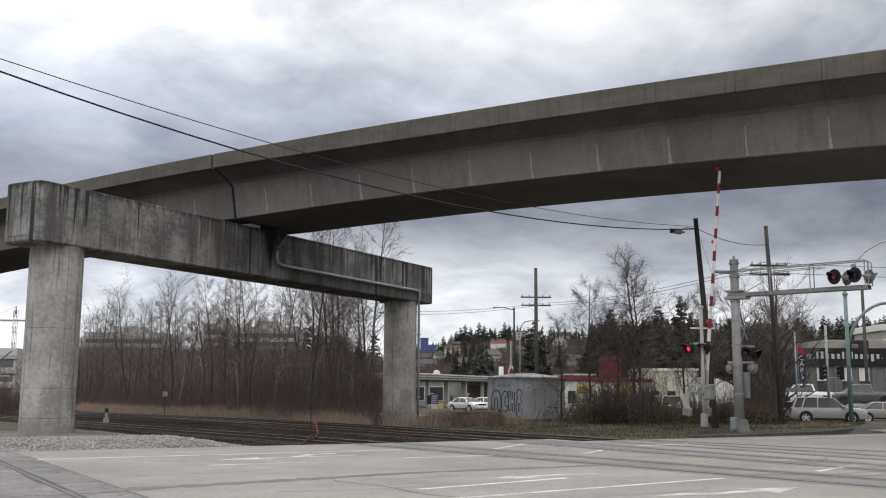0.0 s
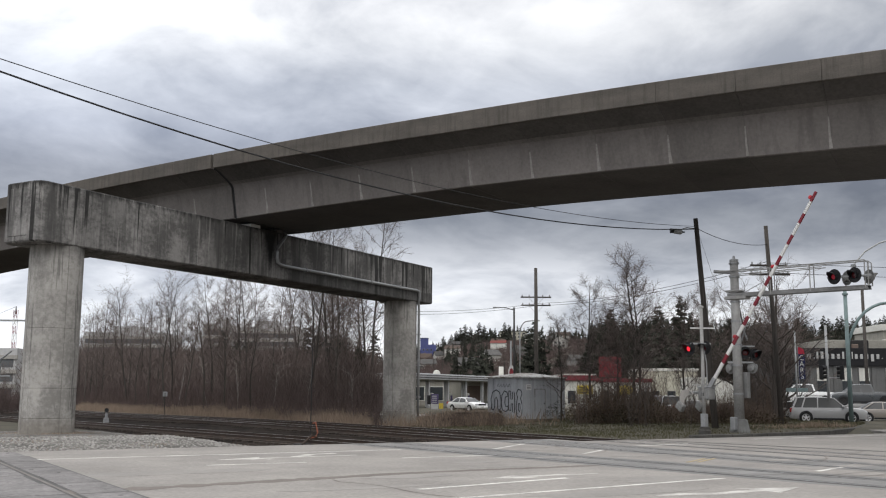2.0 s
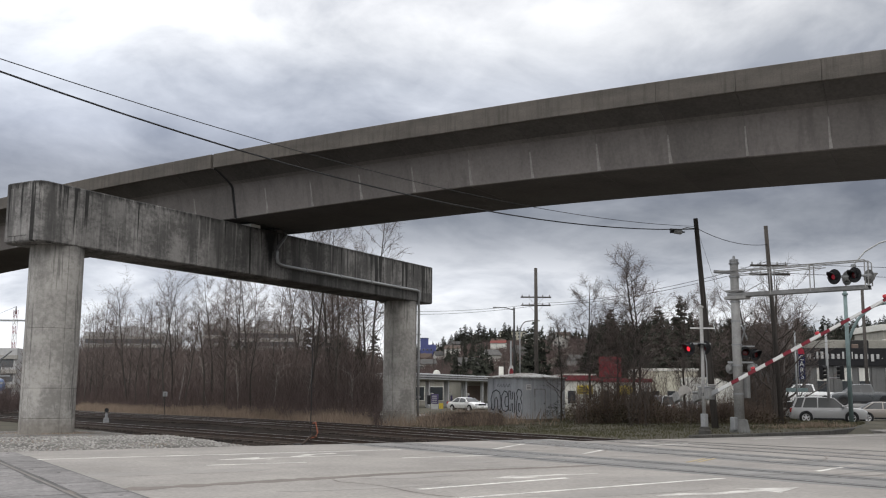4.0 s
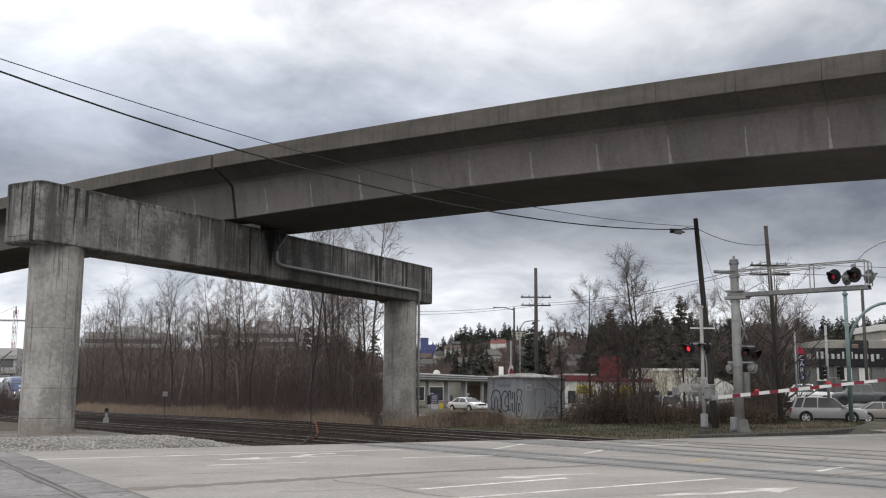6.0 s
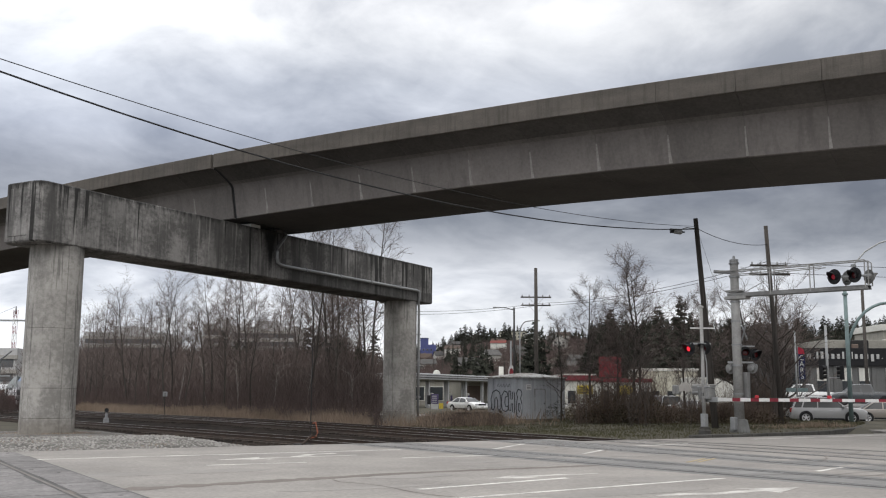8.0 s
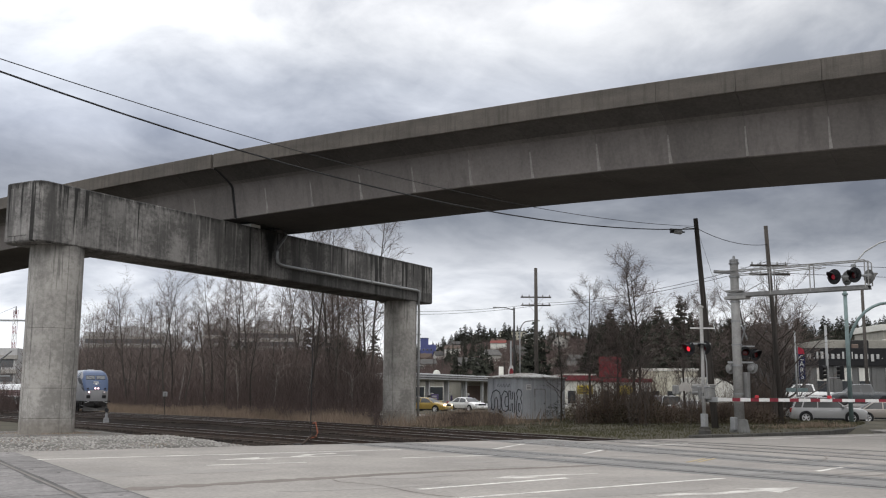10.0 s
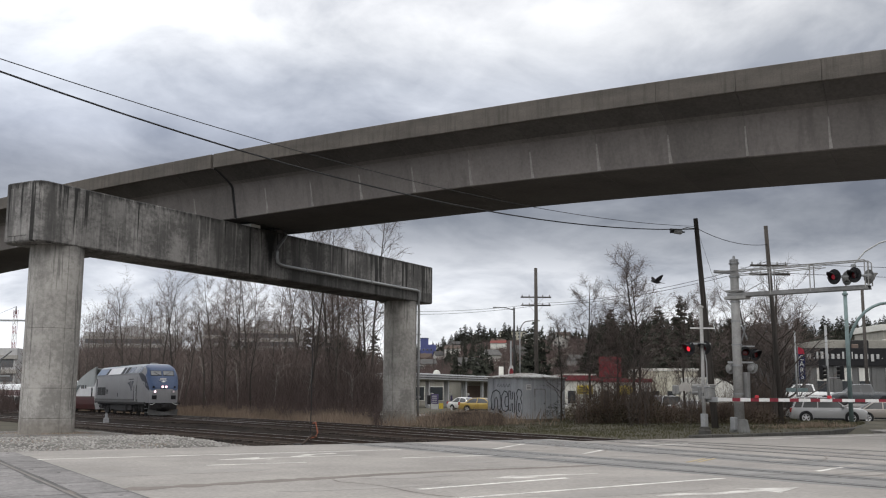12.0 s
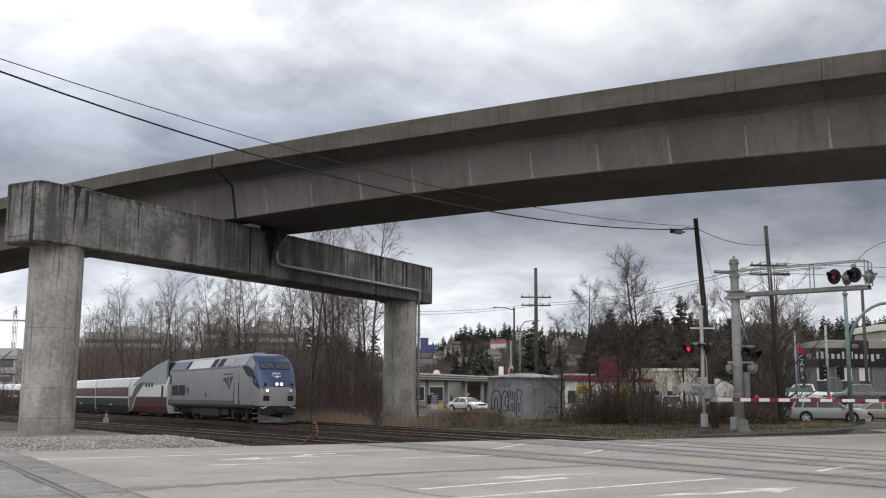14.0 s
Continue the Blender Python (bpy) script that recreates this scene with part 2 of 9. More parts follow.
M = {
    "asphalt": mat("asphalt", (0.335, 0.312, 0.287), (0.23, 0.214, 0.199), 0.88, 0.3, 30, 0.15, coords="World", speck=(14.0, 0.18), mid=(0.40, 0.60)),
    "asphalt_old": mat("asphalt_patch", (0.235, 0.228, 0.22), (0.15, 0.147, 0.143), 0.9, 0.6, 16, 0.2, coords="World"),
    "tar_worn": mat("worn_tar_patch", (0.30, 0.282, 0.262), (0.205, 0.192, 0.18), 0.9, 0.6, 16, 0.2, coords="World"),
    "seal": mat("bitumen_seal", (0.10, 0.095, 0.09), (0.05, 0.05, 0.048), 0.7, 1.5, 8, 0.1, coords="World"),
    "paint_line": mat("road_paint", (0.68, 0.66, 0.62), (0.34, 0.325, 0.305), 0.75, 1.2, 14, 0.05, coords="World", mid=(0.40, 0.56)),
    "paint_worn": mat("thin_worn_road_paint", (0.60, 0.58, 0.545), (0.325, 0.305, 0.283), 0.78, 1.6, 14, 0.05, coords="World", mid=(0.42, 0.60)),
    "paint_yellow": mat("road_paint_yellow", (0.43, 0.32, 0.15), (0.27, 0.235, 0.17), 0.75, 1.2, 12, 0.05, coords="World"),
    "soil": mat("ground_soil", (0.105, 0.092, 0.068), (0.045, 0.043, 0.03), 0.95, 0.3, 30, 0.35, coords="World"),
    "gravel": mat("gravel", (0.37, 0.352, 0.325), (0.085, 0.078, 0.069), 0.92, 0.45, 26, 0.8, coords="World", speck=(13.0, 0.8), mid=(0.36, 0.64)),
    "ballast": mat("track_ballast", (0.078, 0.062, 0.052), (0.014, 0.0115, 0.0098), 0.95, 0.9, 9, 0.9, coords="World", speck=(5.0, 0.75), mid=(0.38, 0.66), stretch=(1.0, 0.35, 1.0), spec=0.04),
    "stone": mat("loose_stone", (0.40, 0.385, 0.36), (0.19, 0.18, 0.17), 0.9, 2.0, 6, 0.3, coords="World"),
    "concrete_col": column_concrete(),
    "concrete_cap": cap_concrete(),
    # soffit and wing: shade under the deck put into darker, stained tones
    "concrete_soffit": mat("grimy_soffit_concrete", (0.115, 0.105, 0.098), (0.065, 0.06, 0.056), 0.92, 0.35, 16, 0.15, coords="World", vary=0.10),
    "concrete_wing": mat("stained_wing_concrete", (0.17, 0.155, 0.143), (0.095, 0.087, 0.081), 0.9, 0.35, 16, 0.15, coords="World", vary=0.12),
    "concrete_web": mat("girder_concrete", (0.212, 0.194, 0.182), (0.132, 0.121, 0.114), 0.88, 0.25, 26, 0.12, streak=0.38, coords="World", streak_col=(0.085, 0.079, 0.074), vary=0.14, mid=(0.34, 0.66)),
    "concrete_par": mat("parapet_concrete", (0.132, 0.117, 0.103), (0.074, 0.067, 0.059), 0.9, 0.5, 20, 0.2, streak=0.6, run=4.5, coords="World", streak_col=(0.055, 0.05, 0.044), vary=0.08, stretch=(1, 1, 3.0)),
    "kerb": mat("kerb_concrete", (0.12, 0.114, 0.105), (0.05, 0.048, 0.044), 0.9, 0.8, 16, 0.2, coords="World"),
    "rust": mat("rusty_steel", (0.075, 0.052, 0.04), (0.035, 0.027, 0.023), 0.75, 2.5, 8, 0.2, metal=0.3, coords="World"),
    "rail_top": mat("worn_rail_top", (0.66, 0.65, 0.64), (0.50, 0.48, 0.46), 0.34, 1.2, 10, 0.05, metal=0.85, coords="World"),
    "rail_dull": mat("rust_filmed_rail_top", (0.20, 0.185, 0.17), (0.12, 0.10, 0.09), 0.6, 1.2, 10, 0.05, metal=0.4, coords="World"),
    "panel_worn": mat("worn_crossing_panel", (0.265, 0.250, 0.245), (0.15, 0.143, 0.14), 0.9, 1.1, 12, 0.3, coords="World", vary=0.12, mid=(0.38, 0.62), speck=(9.0, 0.3)),
    "stain": mat("brown_road_stain", (0.20, 0.175, 0.155), (0.125, 0.11, 0.10), 0.9, 0.9, 14, 0.15, coords="World"),
    "tie": mat("creosoted_tie", (0.07, 0.054, 0.044), (0.022, 0.019, 0.017), 0.9, 2.0, 8, 0.4, vary=0.3, stretch=(0.3, 3, 3)),
    "galv": mat("galvanised_steel", (0.38, 0.385, 0.385), (0.26, 0.265, 0.27), 0.5, 1.5, 12, 0.05, metal=0.35),
    "alu": mat("white_weathered_paint", (0.43, 0.425, 0.412), (0.25, 0.245, 0.237), 0.6, 1.3, 10, 0.06, streak=0.3),
    "black": mat("black_paint", (0.022, 0.022, 0.024), (0.012, 0.012, 0.013), 0.55, 3, 8, 0.05),
    "dark_steel": mat("dark_undergear", (0.036, 0.034, 0.033), (0.016, 0.015, 0.0145), 0.7, 2.5, 8, 0.15),
    "wood_pole": mat("weathered_pole_wood", (0.10, 0.089, 0.08), (0.04, 0.036, 0.033), 0.9, 2.0, 10, 0.3, stretch=(6, 6, 0.4)),
    "cable": mat("cable_sheath", (0.02, 0.02, 0.021), (0.012, 0.012, 0.012), 0.6, 3, 6, 0.0),
    "lens_red": mat("dark_red_lens", (0.09, 0.006, 0.008), (0.05, 0.004, 0.005), 0.25, 8, 6, 0.02, spec=0.6),
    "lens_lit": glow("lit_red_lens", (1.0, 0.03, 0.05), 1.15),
    "arm_white": mat("arm_white_sheeting", (0.74, 0.74, 0.72), (0.58, 0.57, 0.55), 0.5, 2, 10, 0.02),
    "arm_red": mat("arm_red_sheeting", (0.24, 0.028, 0.042), (0.16, 0.022, 0.032), 0.5, 2, 10, 0.02),
}


# ---- building helpers ----
def empty(name, m=None, label="", category="", group="", kind=""):
    ob = new(name)
    if m is not None:
        ob.matrix_world = m
    return tagged(ob, label, category, group, kind)


def mesh_of(bm, name, material, smooth=False):
    me = bpy.data.meshes.new(name)
    bm.normal_update()
    bm.to_mesh(me)
    bm.free()
    for mm in material if isinstance(material, (list, tuple)) else [material]:
        me.materials.append(M[mm] if isinstance(mm, str) else mm)
    if smooth:
        for p in me.polygons:
            p.use_smooth = True
    if smooth == "angle":
        me.set_sharp_from_angle(angle=radians(34))
    return me


def part(name, bm, material, parent=None, label="", smooth=False, at=None):
    ob = new(name, bm if isinstance(bm, bpy.types.Mesh) else mesh_of(bm, name, material, smooth))
    if parent is not None:
        ob.parent = parent
    if at is not None:
        ob.matrix_basis = at
    if label:
        ob["label"] = label
    return ob


def thing(name, bm, material, label, category, group="", kind="", smooth=False, at=None):
    return tagged(part(name, bm, material, None, "", smooth, at), label, category, group, kind)


def B():
    return bmesh.new()


def box(bm, x0, x1, y0, y1, z0, z1, bevel=0.0, m=None):
    g = bmesh.ops.create_cube(bm, size=1.0)
    vs = g["verts"]
    for v in vs:
        v.co = Vector(((x0 + x1) / 2 + v.co.x * (x1 - x0), (y0 + y1) / 2 + v.co.y * (y1 - y0), (z0 + z1) / 2 + v.co.z * (z1 - z0)))
    if bevel:
        es = list({e for v in vs for e in v.link_edges})
        r = bmesh.ops.bevel(bm, geom=es, offset=bevel, segments=1, affect="EDGES")
        vs = list({v for v in r["verts"]} | {v for v in vs if v.is_valid})
    if m is not None:
        for v in vs:
            v.co = m @ v.co
    return bm


def tube(bm, pts, r, n=8, cap=True):
    """A round tube along points; r is one radius or one for each point."""
    pts = [Vector(p) for p in pts]
    rs = r if isinstance(r, (list, tuple)) else [r] * len(pts)
    rings = []
    for i, p in enumerate(pts):
        t = (pts[min(i + 1, len(pts) - 1)] - pts[max(i - 1, 0)]).normalized()
        a = t.cross(Vector((0.0, 0.0, 1.0)) if abs(t.z) < 0.95 else Vector((1.0, 0.0, 0.0))).normalized()
        b = t.cross(a)
        rings.append([bm.verts.new(p + (a * math.cos(2 * math.pi * k / n) + b * math.sin(2 * math.pi * k / n)) * rs[i]) for k in range(n)])
    for q, w in zip(rings, rings[1:]):
        for k in range(n):
            bm.faces.new((q[k], q[(k + 1) % n], w[(k + 1) % n], w[k]))
    if cap:
        bm.faces.new(rings[0][::-1])
        bm.faces.new(rings[-1])
    return bm


def loft(bm, sections, closed=True, cap=True, mats=None):
    """Skins sections (lists of points of equal count); closed sections make a solid. mats: a material index for each strip of the section."""
    rings = [[bm.verts.new(p) for p in s] for s in sections]
    n = len(rings[0])
    for q, w in zip(rings, rings[1:]):
        for k in range(n if closed else n - 1):
            f = bm.faces.new((q[k], q[(k + 1) % n], w[(k + 1) % n], w[k]))
            if mats:
                f.material_index = mats[k]
    if cap and closed:
        bm.faces.new(rings[0][::-1])
        bm.faces.new(rings[-1])
    bmesh.ops.recalc_face_normals(bm, faces=bm.faces[:])
    return bm


def prism(bm, outline, z0, z1):
    return loft(bm, [[(x, y, z0) for x, y in outline], [(x, y, z1) for x, y in outline]])


def revolve(bm, profile, n=16, m=None, cap=True):
    """profile: (radius, height) pairs about z."""
    rings = []
    for r, z in profile:
        ring = [Vector((r * math.cos(2 * math.pi * k / n), r * math.sin(2 * math.pi * k / n), z)) for k in range(n)]
        rings.append([m @ p for p in ring] if m is not None else ring)
    return loft(bm, rings, cap=cap)


# ---- ground, road and railway ----
def smooth01(a, b, v):
    t = min(1.0, max(0.0, (v - a) / (b - a)))
    return t * t * (3 - 2 * t)


VIEW = pose(0, 0, 0, 0, 0, -31.3)


def view(x, y, z=0.0, turn=0.0):
    """A pose in the street grid beyond the railway: x along the far streets, y away from the crossing."""
    return VIEW @ pose(x, y, z, 0, 0, turn)


def grade(y):
    """How far the railway and the land beside it fall away beyond the crossing."""
    return 0.0046 * (min(max(y, 35.0), 150.0) - 35.0)


def ground_z(x, y):
    """Height of the ground: flat crossing, a gravel bank by the railway, and the hillside far behind."""
    r = math.hypot(x, y)
    z = -0.34
    if y > 33:
        bank = smooth01(33.4, 39.5, y) * (1 - smooth01(11.5, 15.0, x))
        z += bank * 0.42 * (1 - 0.75 * smooth01(41, 48, y))
        over = smooth01(28.6, 31.0, x) * smooth01(33.0, 36.0, y)
        z += over * 0.24
        z += 0.22 * smooth01(33, 45, x) * smooth01(32.5, 36.0, y)
        # a wet hollow beside the far column and its ditch toward the railway
        z -= 0.62 * math.exp(-((x - 38.6) ** 2 + (y - 69.5) ** 2) / 40.0)
        off = 0.878 * x - 0.481 * y
        z -= 0.26 * math.exp(-off * off / 9.0) * smooth01(29.5, 31.5, x) * smooth01(50, 54, y) * (1 - smooth01(68, 76, y))
        z += 0.06 * noise.noise((x * 0.4, y * 0.4, 0.0)) * smooth01(34, 38, y) * smooth01(29, 31, x)
    z -= grade(y) * (1 - smooth01(36, 50, x))
    away = r - 60 * noise.noise((x * 0.004, y * 0.004, 3.0))
    side = 0.40 + 0.60 * smooth01(-0.10, 0.06, (0.8545 * x - 0.5195 * y) / max(r, 1.0))
    z += side * (46 * smooth01(240, 920, away) + 6 * smooth01(920, 1700, away))
    return z


def grid_lines(lo, hi, fine_lo, fine_hi, step, grow=1.22):
    v = list(np.arange(fine_lo, fine_hi + 0.01, step))
    d = step
    while v[-1] < hi:
        d *= grow
        v.append(v[-1] + d)
    d = step
    while v[0] > lo:
        d *= grow
        v.insert(0, v[0] - d)
    return [float(a) for a in v]


def make_ground():
    xs, ys = grid_lines(-3000, 3500, -10, 75, 1.5), grid_lines(-2500, 3500, 25, 115, 1.5)
    verts = [(x, y, ground_z(x, y)) for y in ys for x in xs]
    n = len(xs)
    faces = [(j * n + i, j * n + i + 1, (j + 1) * n + i + 1, (j + 1) * n + i) for j in range(len(ys) - 1) for i in range(n - 1)]
    me = bpy.data.meshes.new("ground")
    me.from_pydata(verts, [], faces)
    me.materials.append(M["soil"])
    for p in me.polygons:
        p.use_smooth = True
    tagged(new("ground", me), "brown soil and rough grass rising to a far hillside", "ground", kind="structure")


def slab(name, outline, z0, z1, material, label, category):
    return thing(name, prism(B(), outline, z0, z1), material, label, category, kind="structure")


KERB = [(25.6, 31.55), (32.0, 31.70), (36.0, 31.9), (39.5, 32.3), (43.0, 33.1), (46.0, 34.3), (49.0, 35.8), (52.0, 37.5), (55.0, 39.4), (58.0, 41.6), (60.0, 44.0)]


def make_road():
    slab("road", [(-90, 2.5), (170, 2.5), (170, 31.4), (46, 31.4), (25.6, 31.4), (25.6, 33.4), (-90, 33.6)], -0.25, 0.0, "asphalt",
         "worn light-grey asphalt road crossing the railway", "road")
    slab("parking_lot", [(46.2, 31.4), (170, 31.4), (170, 118), (62, 118), (62, 47), (60.3, 43.9), (58.2, 41.4), (55.1, 39.2), (52.1, 37.3), (49.1, 35.6)], -0.25, -0.002, "asphalt",
         "grey asphalt car park behind the grass corner", "car park")
    slab("pavement", [(-90, -14), (170, -14), (170, 2.5), (-90, 2.5)], -0.25, 0.12, "kerb", "plain concrete pavement beside the road", "pavement")
    slab("gas_station_forecourt", [(46, 66), (61.8, 60), (61.8, 118.4), (200, 118.4), (200, 160), (40, 160), (40, 72)], -0.35, -0.02, "asphalt", "grey asphalt forecourt behind the shed", "forecourt")
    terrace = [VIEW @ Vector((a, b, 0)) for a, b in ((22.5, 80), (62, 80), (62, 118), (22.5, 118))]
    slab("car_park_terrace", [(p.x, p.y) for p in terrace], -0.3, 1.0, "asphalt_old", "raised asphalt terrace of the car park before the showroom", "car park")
    # kerb stones along the grass corner
    k = empty("kerb", label="low concrete kerb stones along the grass corner", category="kerb", kind="structure")
    for (x0, y0), (x1, y1) in zip(KERB[1:], KERB[2:]):
        steps = max(1, round(math.hypot(x1 - x0, y1 - y0) / 1.2))
        for i in range(steps):
            a = Vector((x0 + (x1 - x0) * i / steps, y0 + (y1 - y0) * i / steps, 0))
            b = Vector((x0 + (x1 - x0) * (i + 1) / steps, y0 + (y1 - y0) * (i + 1) / steps, 0))
            ln, an = (b - a).length, math.degrees(math.atan2(b.y - a.y, b.x - a.x))
            bm = box(B(), 0.01, ln - 0.01, 0, 0.20, -0.2, 0.11 + 0.015 * random.random(), 0.03)
            part("kerb_stone", bm, "kerb", k, at=pose(a.x, a.y, 0, 0, 0, an))


def stripe(name, a, b, width, material, label, z=0.006, parent=None):
    a, b = Vector((*a, 0)), Vector((*b, 0))
    n = (b - a).normalized().cross(Vector((0.0, 0.0, 1.0))) * width / 2
    o = [(p.x, p.y) for p in (a - n, b - n, b + n, a + n)]
    return thing(name, prism(B(), o, 0.0005, z), material, label, "road marking", "road markings", "structure")


def arrow(name, m, outline, label):
    bm = prism(B(), outline, 0.0005, 0.006)
    return thing(name, bm, "paint_worn", label, "road marking", "road markings", "structure", at=m)


def make_markings():
    white = "worn white painted line on the asphalt"
    stripe("edge_line", (4.3, 29.42), (16.2, 29.25), 0.14, "paint_line", white)
    for a, b in (((8.3, 25.25), (11.0, 25.15)), ((14.2, 25.55), (17.3, 25.45))):
        stripe("lane_line", a, b, 0.12, "paint_line", white)
    stripe("lane_line", (9.2, 15.4), (17.35, 16.25), 0.13, "paint_line", white)
    stripe("lane_line", (9.9, 17.2), (14.2, 17.95), 0.16, "paint_line", white)
    stripe("stop_line", (19.3, 28.3), (22.2, 30.6), 0.14, "paint_line", white)
    stripe("stop_line", (20.3, 24.8), (22.2, 26.15), 0.13, "paint_line", white)
    stripe("stop_line", (21.0, 16.6), (22.9, 17.25), 0.14, "paint_line", white)
    stripe("centre_line", (20.5, 20.5), (22.1, 21.4), 0.10, "paint_yellow", "faded yellow painted centre line")
    stripe("centre_line", (20.8, 20.4), (22.4, 21.3), 0.10, "paint_yellow", "faded yellow painted centre line")
    stripe("edge_line", (33.5, 29.7), (60.0, 30.6), 0.13, "paint_line", white)
    stripe("lane_line", (25.2, 27.7), (28.0, 28.0), 0.12, "paint_line", white)
    straight = [(0, 0), (1.5, -0.55), (1.3, -0.10), (4.4, -0.10), (4.4, 0.10), (2.6, 0.10), (3.4, 0.75), (4.3, 1.0), (4.3, 1.28), (3.2, 1.02), (2.2, 0.10), (1.3, 0.10), (1.5, 0.55)]
    arrow("lane_arrow", pose(9.2, 27.1, 0, 0, 0, 3), straight, "worn white straight and turn arrow painted on the lane")
    turn = [(0, 0), (1.25, -0.62), (1.2, -0.28), (2.3, -0.30), (3.0, -0.62), (3.7, -0.62), (3.7, -0.38), (3.1, -0.36), (2.5, -0.02), (1.2, 0.06), (1.25, 0.42)]
    arrow("lane_arrow", pose(12.55, 18.6, 0, 0, 0, 8) @ Matrix.Diagonal((0.82, 0.82, 1, 1)), turn, "worn white turn arrow painted on the lane")
    arrow("lane_arrow", pose(17.0, 13.9, 0, 0, 0, 186), turn, "worn white turn arrow painted on the lane")
    # dark seams and rail grooves in the asphalt
    dark = "dark bitumen seam in the asphalt"
    # a ragged brown stain along an old trench
    rng = random.Random(90)
    trench, left, right = ((-6, 19.7), (2.7, 19.75), (4.7, 19.8), (6.4, 20.05), (9.2, 20.4), (11.4, 20.8), (13.8, 20.82), (15.8, 20.72), (17.4, 20.7)), [], []
    for k in range(95):
        x = -6 + 23.4 * k / 94
        y = float(np.interp(x, [p[0] for p in trench], [p[1] for p in trench]))
        w = (0.34 - 0.011 * max(0.0, x)) * (0.55 + 0.9 * rng.random())
        left.append((x, y - w))
        right.append((x, y + w * (0.6 + 0.6 * rng.random())))
    thing("trench_stain", prism(B(), left + right[::-1], 0.0005, 0.0040), "stain", "ragged brown stain along an old trench in the asphalt", "road patch", kind="structure")
    stripe("asphalt_seam", (28.9, 31), (31.5, 15), 0.34, "seal", dark, 0.0045)
    # open grooves beside the sunken rails, and ragged patches of old tar between them
    groove = "dark groove beside a rail sunk in the road"
    for off in (-0.66, 0.66, -0.90, 0.90):
        wide = 0.12 if abs(off) < 0.8 else 0.22
        stripe("rail_groove", (23.6 + off, 3), (23.6 + off, 33.2), wide, "seal", groove, 0.0050)
        stripe("rail_groove", (27.4 + off, 3), (27.4 + off, 31.35), wide, "seal", groove, 0.0050)
        stripe("rail_groove", (x_second(3) + off, 3), (x_second(33.2) + off, 33.2), wide, "seal", groove, 0.0050)
    stripe("rail_groove", (3.74, 3), (3.74, 33.2), 0.10, "seal", groove, 0.0145)
    rng = random.Random(12)
    for i in range(16):
        x, y = rng.uniform(6, 30), rng.uniform(12.5, 30)
        w, h = rng.uniform(0.5, 2.6), rng.uniform(0.15, 0.6)
        o = [(x + w * math.cos(q) * rng.uniform(0.75, 1.2), y + h * math.sin(q) * rng.uniform(0.7, 1.25)) for q in [k * math.pi / 7 for k in range(14)]]
        thing("tar_patch", prism(B(), o, 0.0005, 0.0035 + i * 0.00002), "tar_worn", "worn darker tar patch in the road", "road patch", "tar patches", "structure")
    # hairline cracks wander across the asphalt
    for i in range(9):
        x, y, an = rng.uniform(4, 26), rng.uniform(12, 28), rng.uniform(-0.3, 0.3)
        pts = [(x, y)]
        for k in range(14):
            an += rng.gauss(0, 0.28)
            pts.append((pts[-1][0] + 0.55 * math.cos(an), pts[-1][1] + 0.55 * math.sin(an)))
        bm = B()
        for (a0, b0), (a1, b1) in zip(pts, pts[1:]):
            n = Vector((-(b1 - b0), a1 - a0)).normalized() * rng.uniform(0.012, 0.03)
            bm.faces.new([bm.verts.new((u, v, 0.0062)) for u, v in ((a0 - n.x, b0 - n.y), (a1 - n.x, b1 - n.y), (a1 + n.x, b1 + n.y), (a0 + n.x, b0 + n.y))])
        thing("road_crack", bm, "stain", "dark hairline crack in the asphalt", "road crack", "road cracks", "structure")
    for x0, x1, y0 in ((22.2, 25.0, 33.3), ):
        slab("crossing_panel", [(x0, 3), (x1, 3), (x1, y0), (x0, y0)], 0.0005, 0.003, "asphalt_old", "darker asphalt strip round the crossing rails", "road patch")
    slab("crossing_panel", [(19.2, 3), (21.9, 3), (18.9, 33.3), (16.0, 33.3)], 0.0005, 0.003, "asphalt_old", "darker asphalt strip round the crossing rails", "road patch")


def x_main(y):
    return 23.6


def x_second(y):
    return 19.5 - 0.105 * (y - 13)


def x_third(y):
    return 27.4 - 3.8 * smooth01(60, 115, y)


def x_turnout(y):
    d = max(0.0, y - 57)
    return 23.6 - 0.10 * d * smooth01(0, 22, d)


RAIL = [(-0.07, -0.17), (-0.07, -0.15), (-0.015, -0.12), (-0.015, -0.05), (-0.036, -0.035), (-0.036, 0.0), (0.036, 0.0), (0.036, -0.035), (0.015, -0.05), (0.015, -0.12), (0.07, -0.15), (0.07, -0.17)]


def rail_mesh(xf, off, y0, y1, z=0.006, step=4.0):
    secs, y = [], y0
    n = max(2, round((y1 - y0) / step) + 1)
    for i in range(n):
        y = y0 + (y1 - y0) * i / (n - 1)
        secs.append([(xf(y) + off + a, y, b + z - grade(y)) for a, b in RAIL])
    bm = loft(B(), secs, mats=[0] * 5 + [1] + [0] * 6)
    return bm


def tie_mesh():
    return mesh_of(box(B(), -1.3, 1.3, -0.115, 0.115, -0.16, 0.0, 0.012), "tie", "tie")


TIE = tie_mesh()


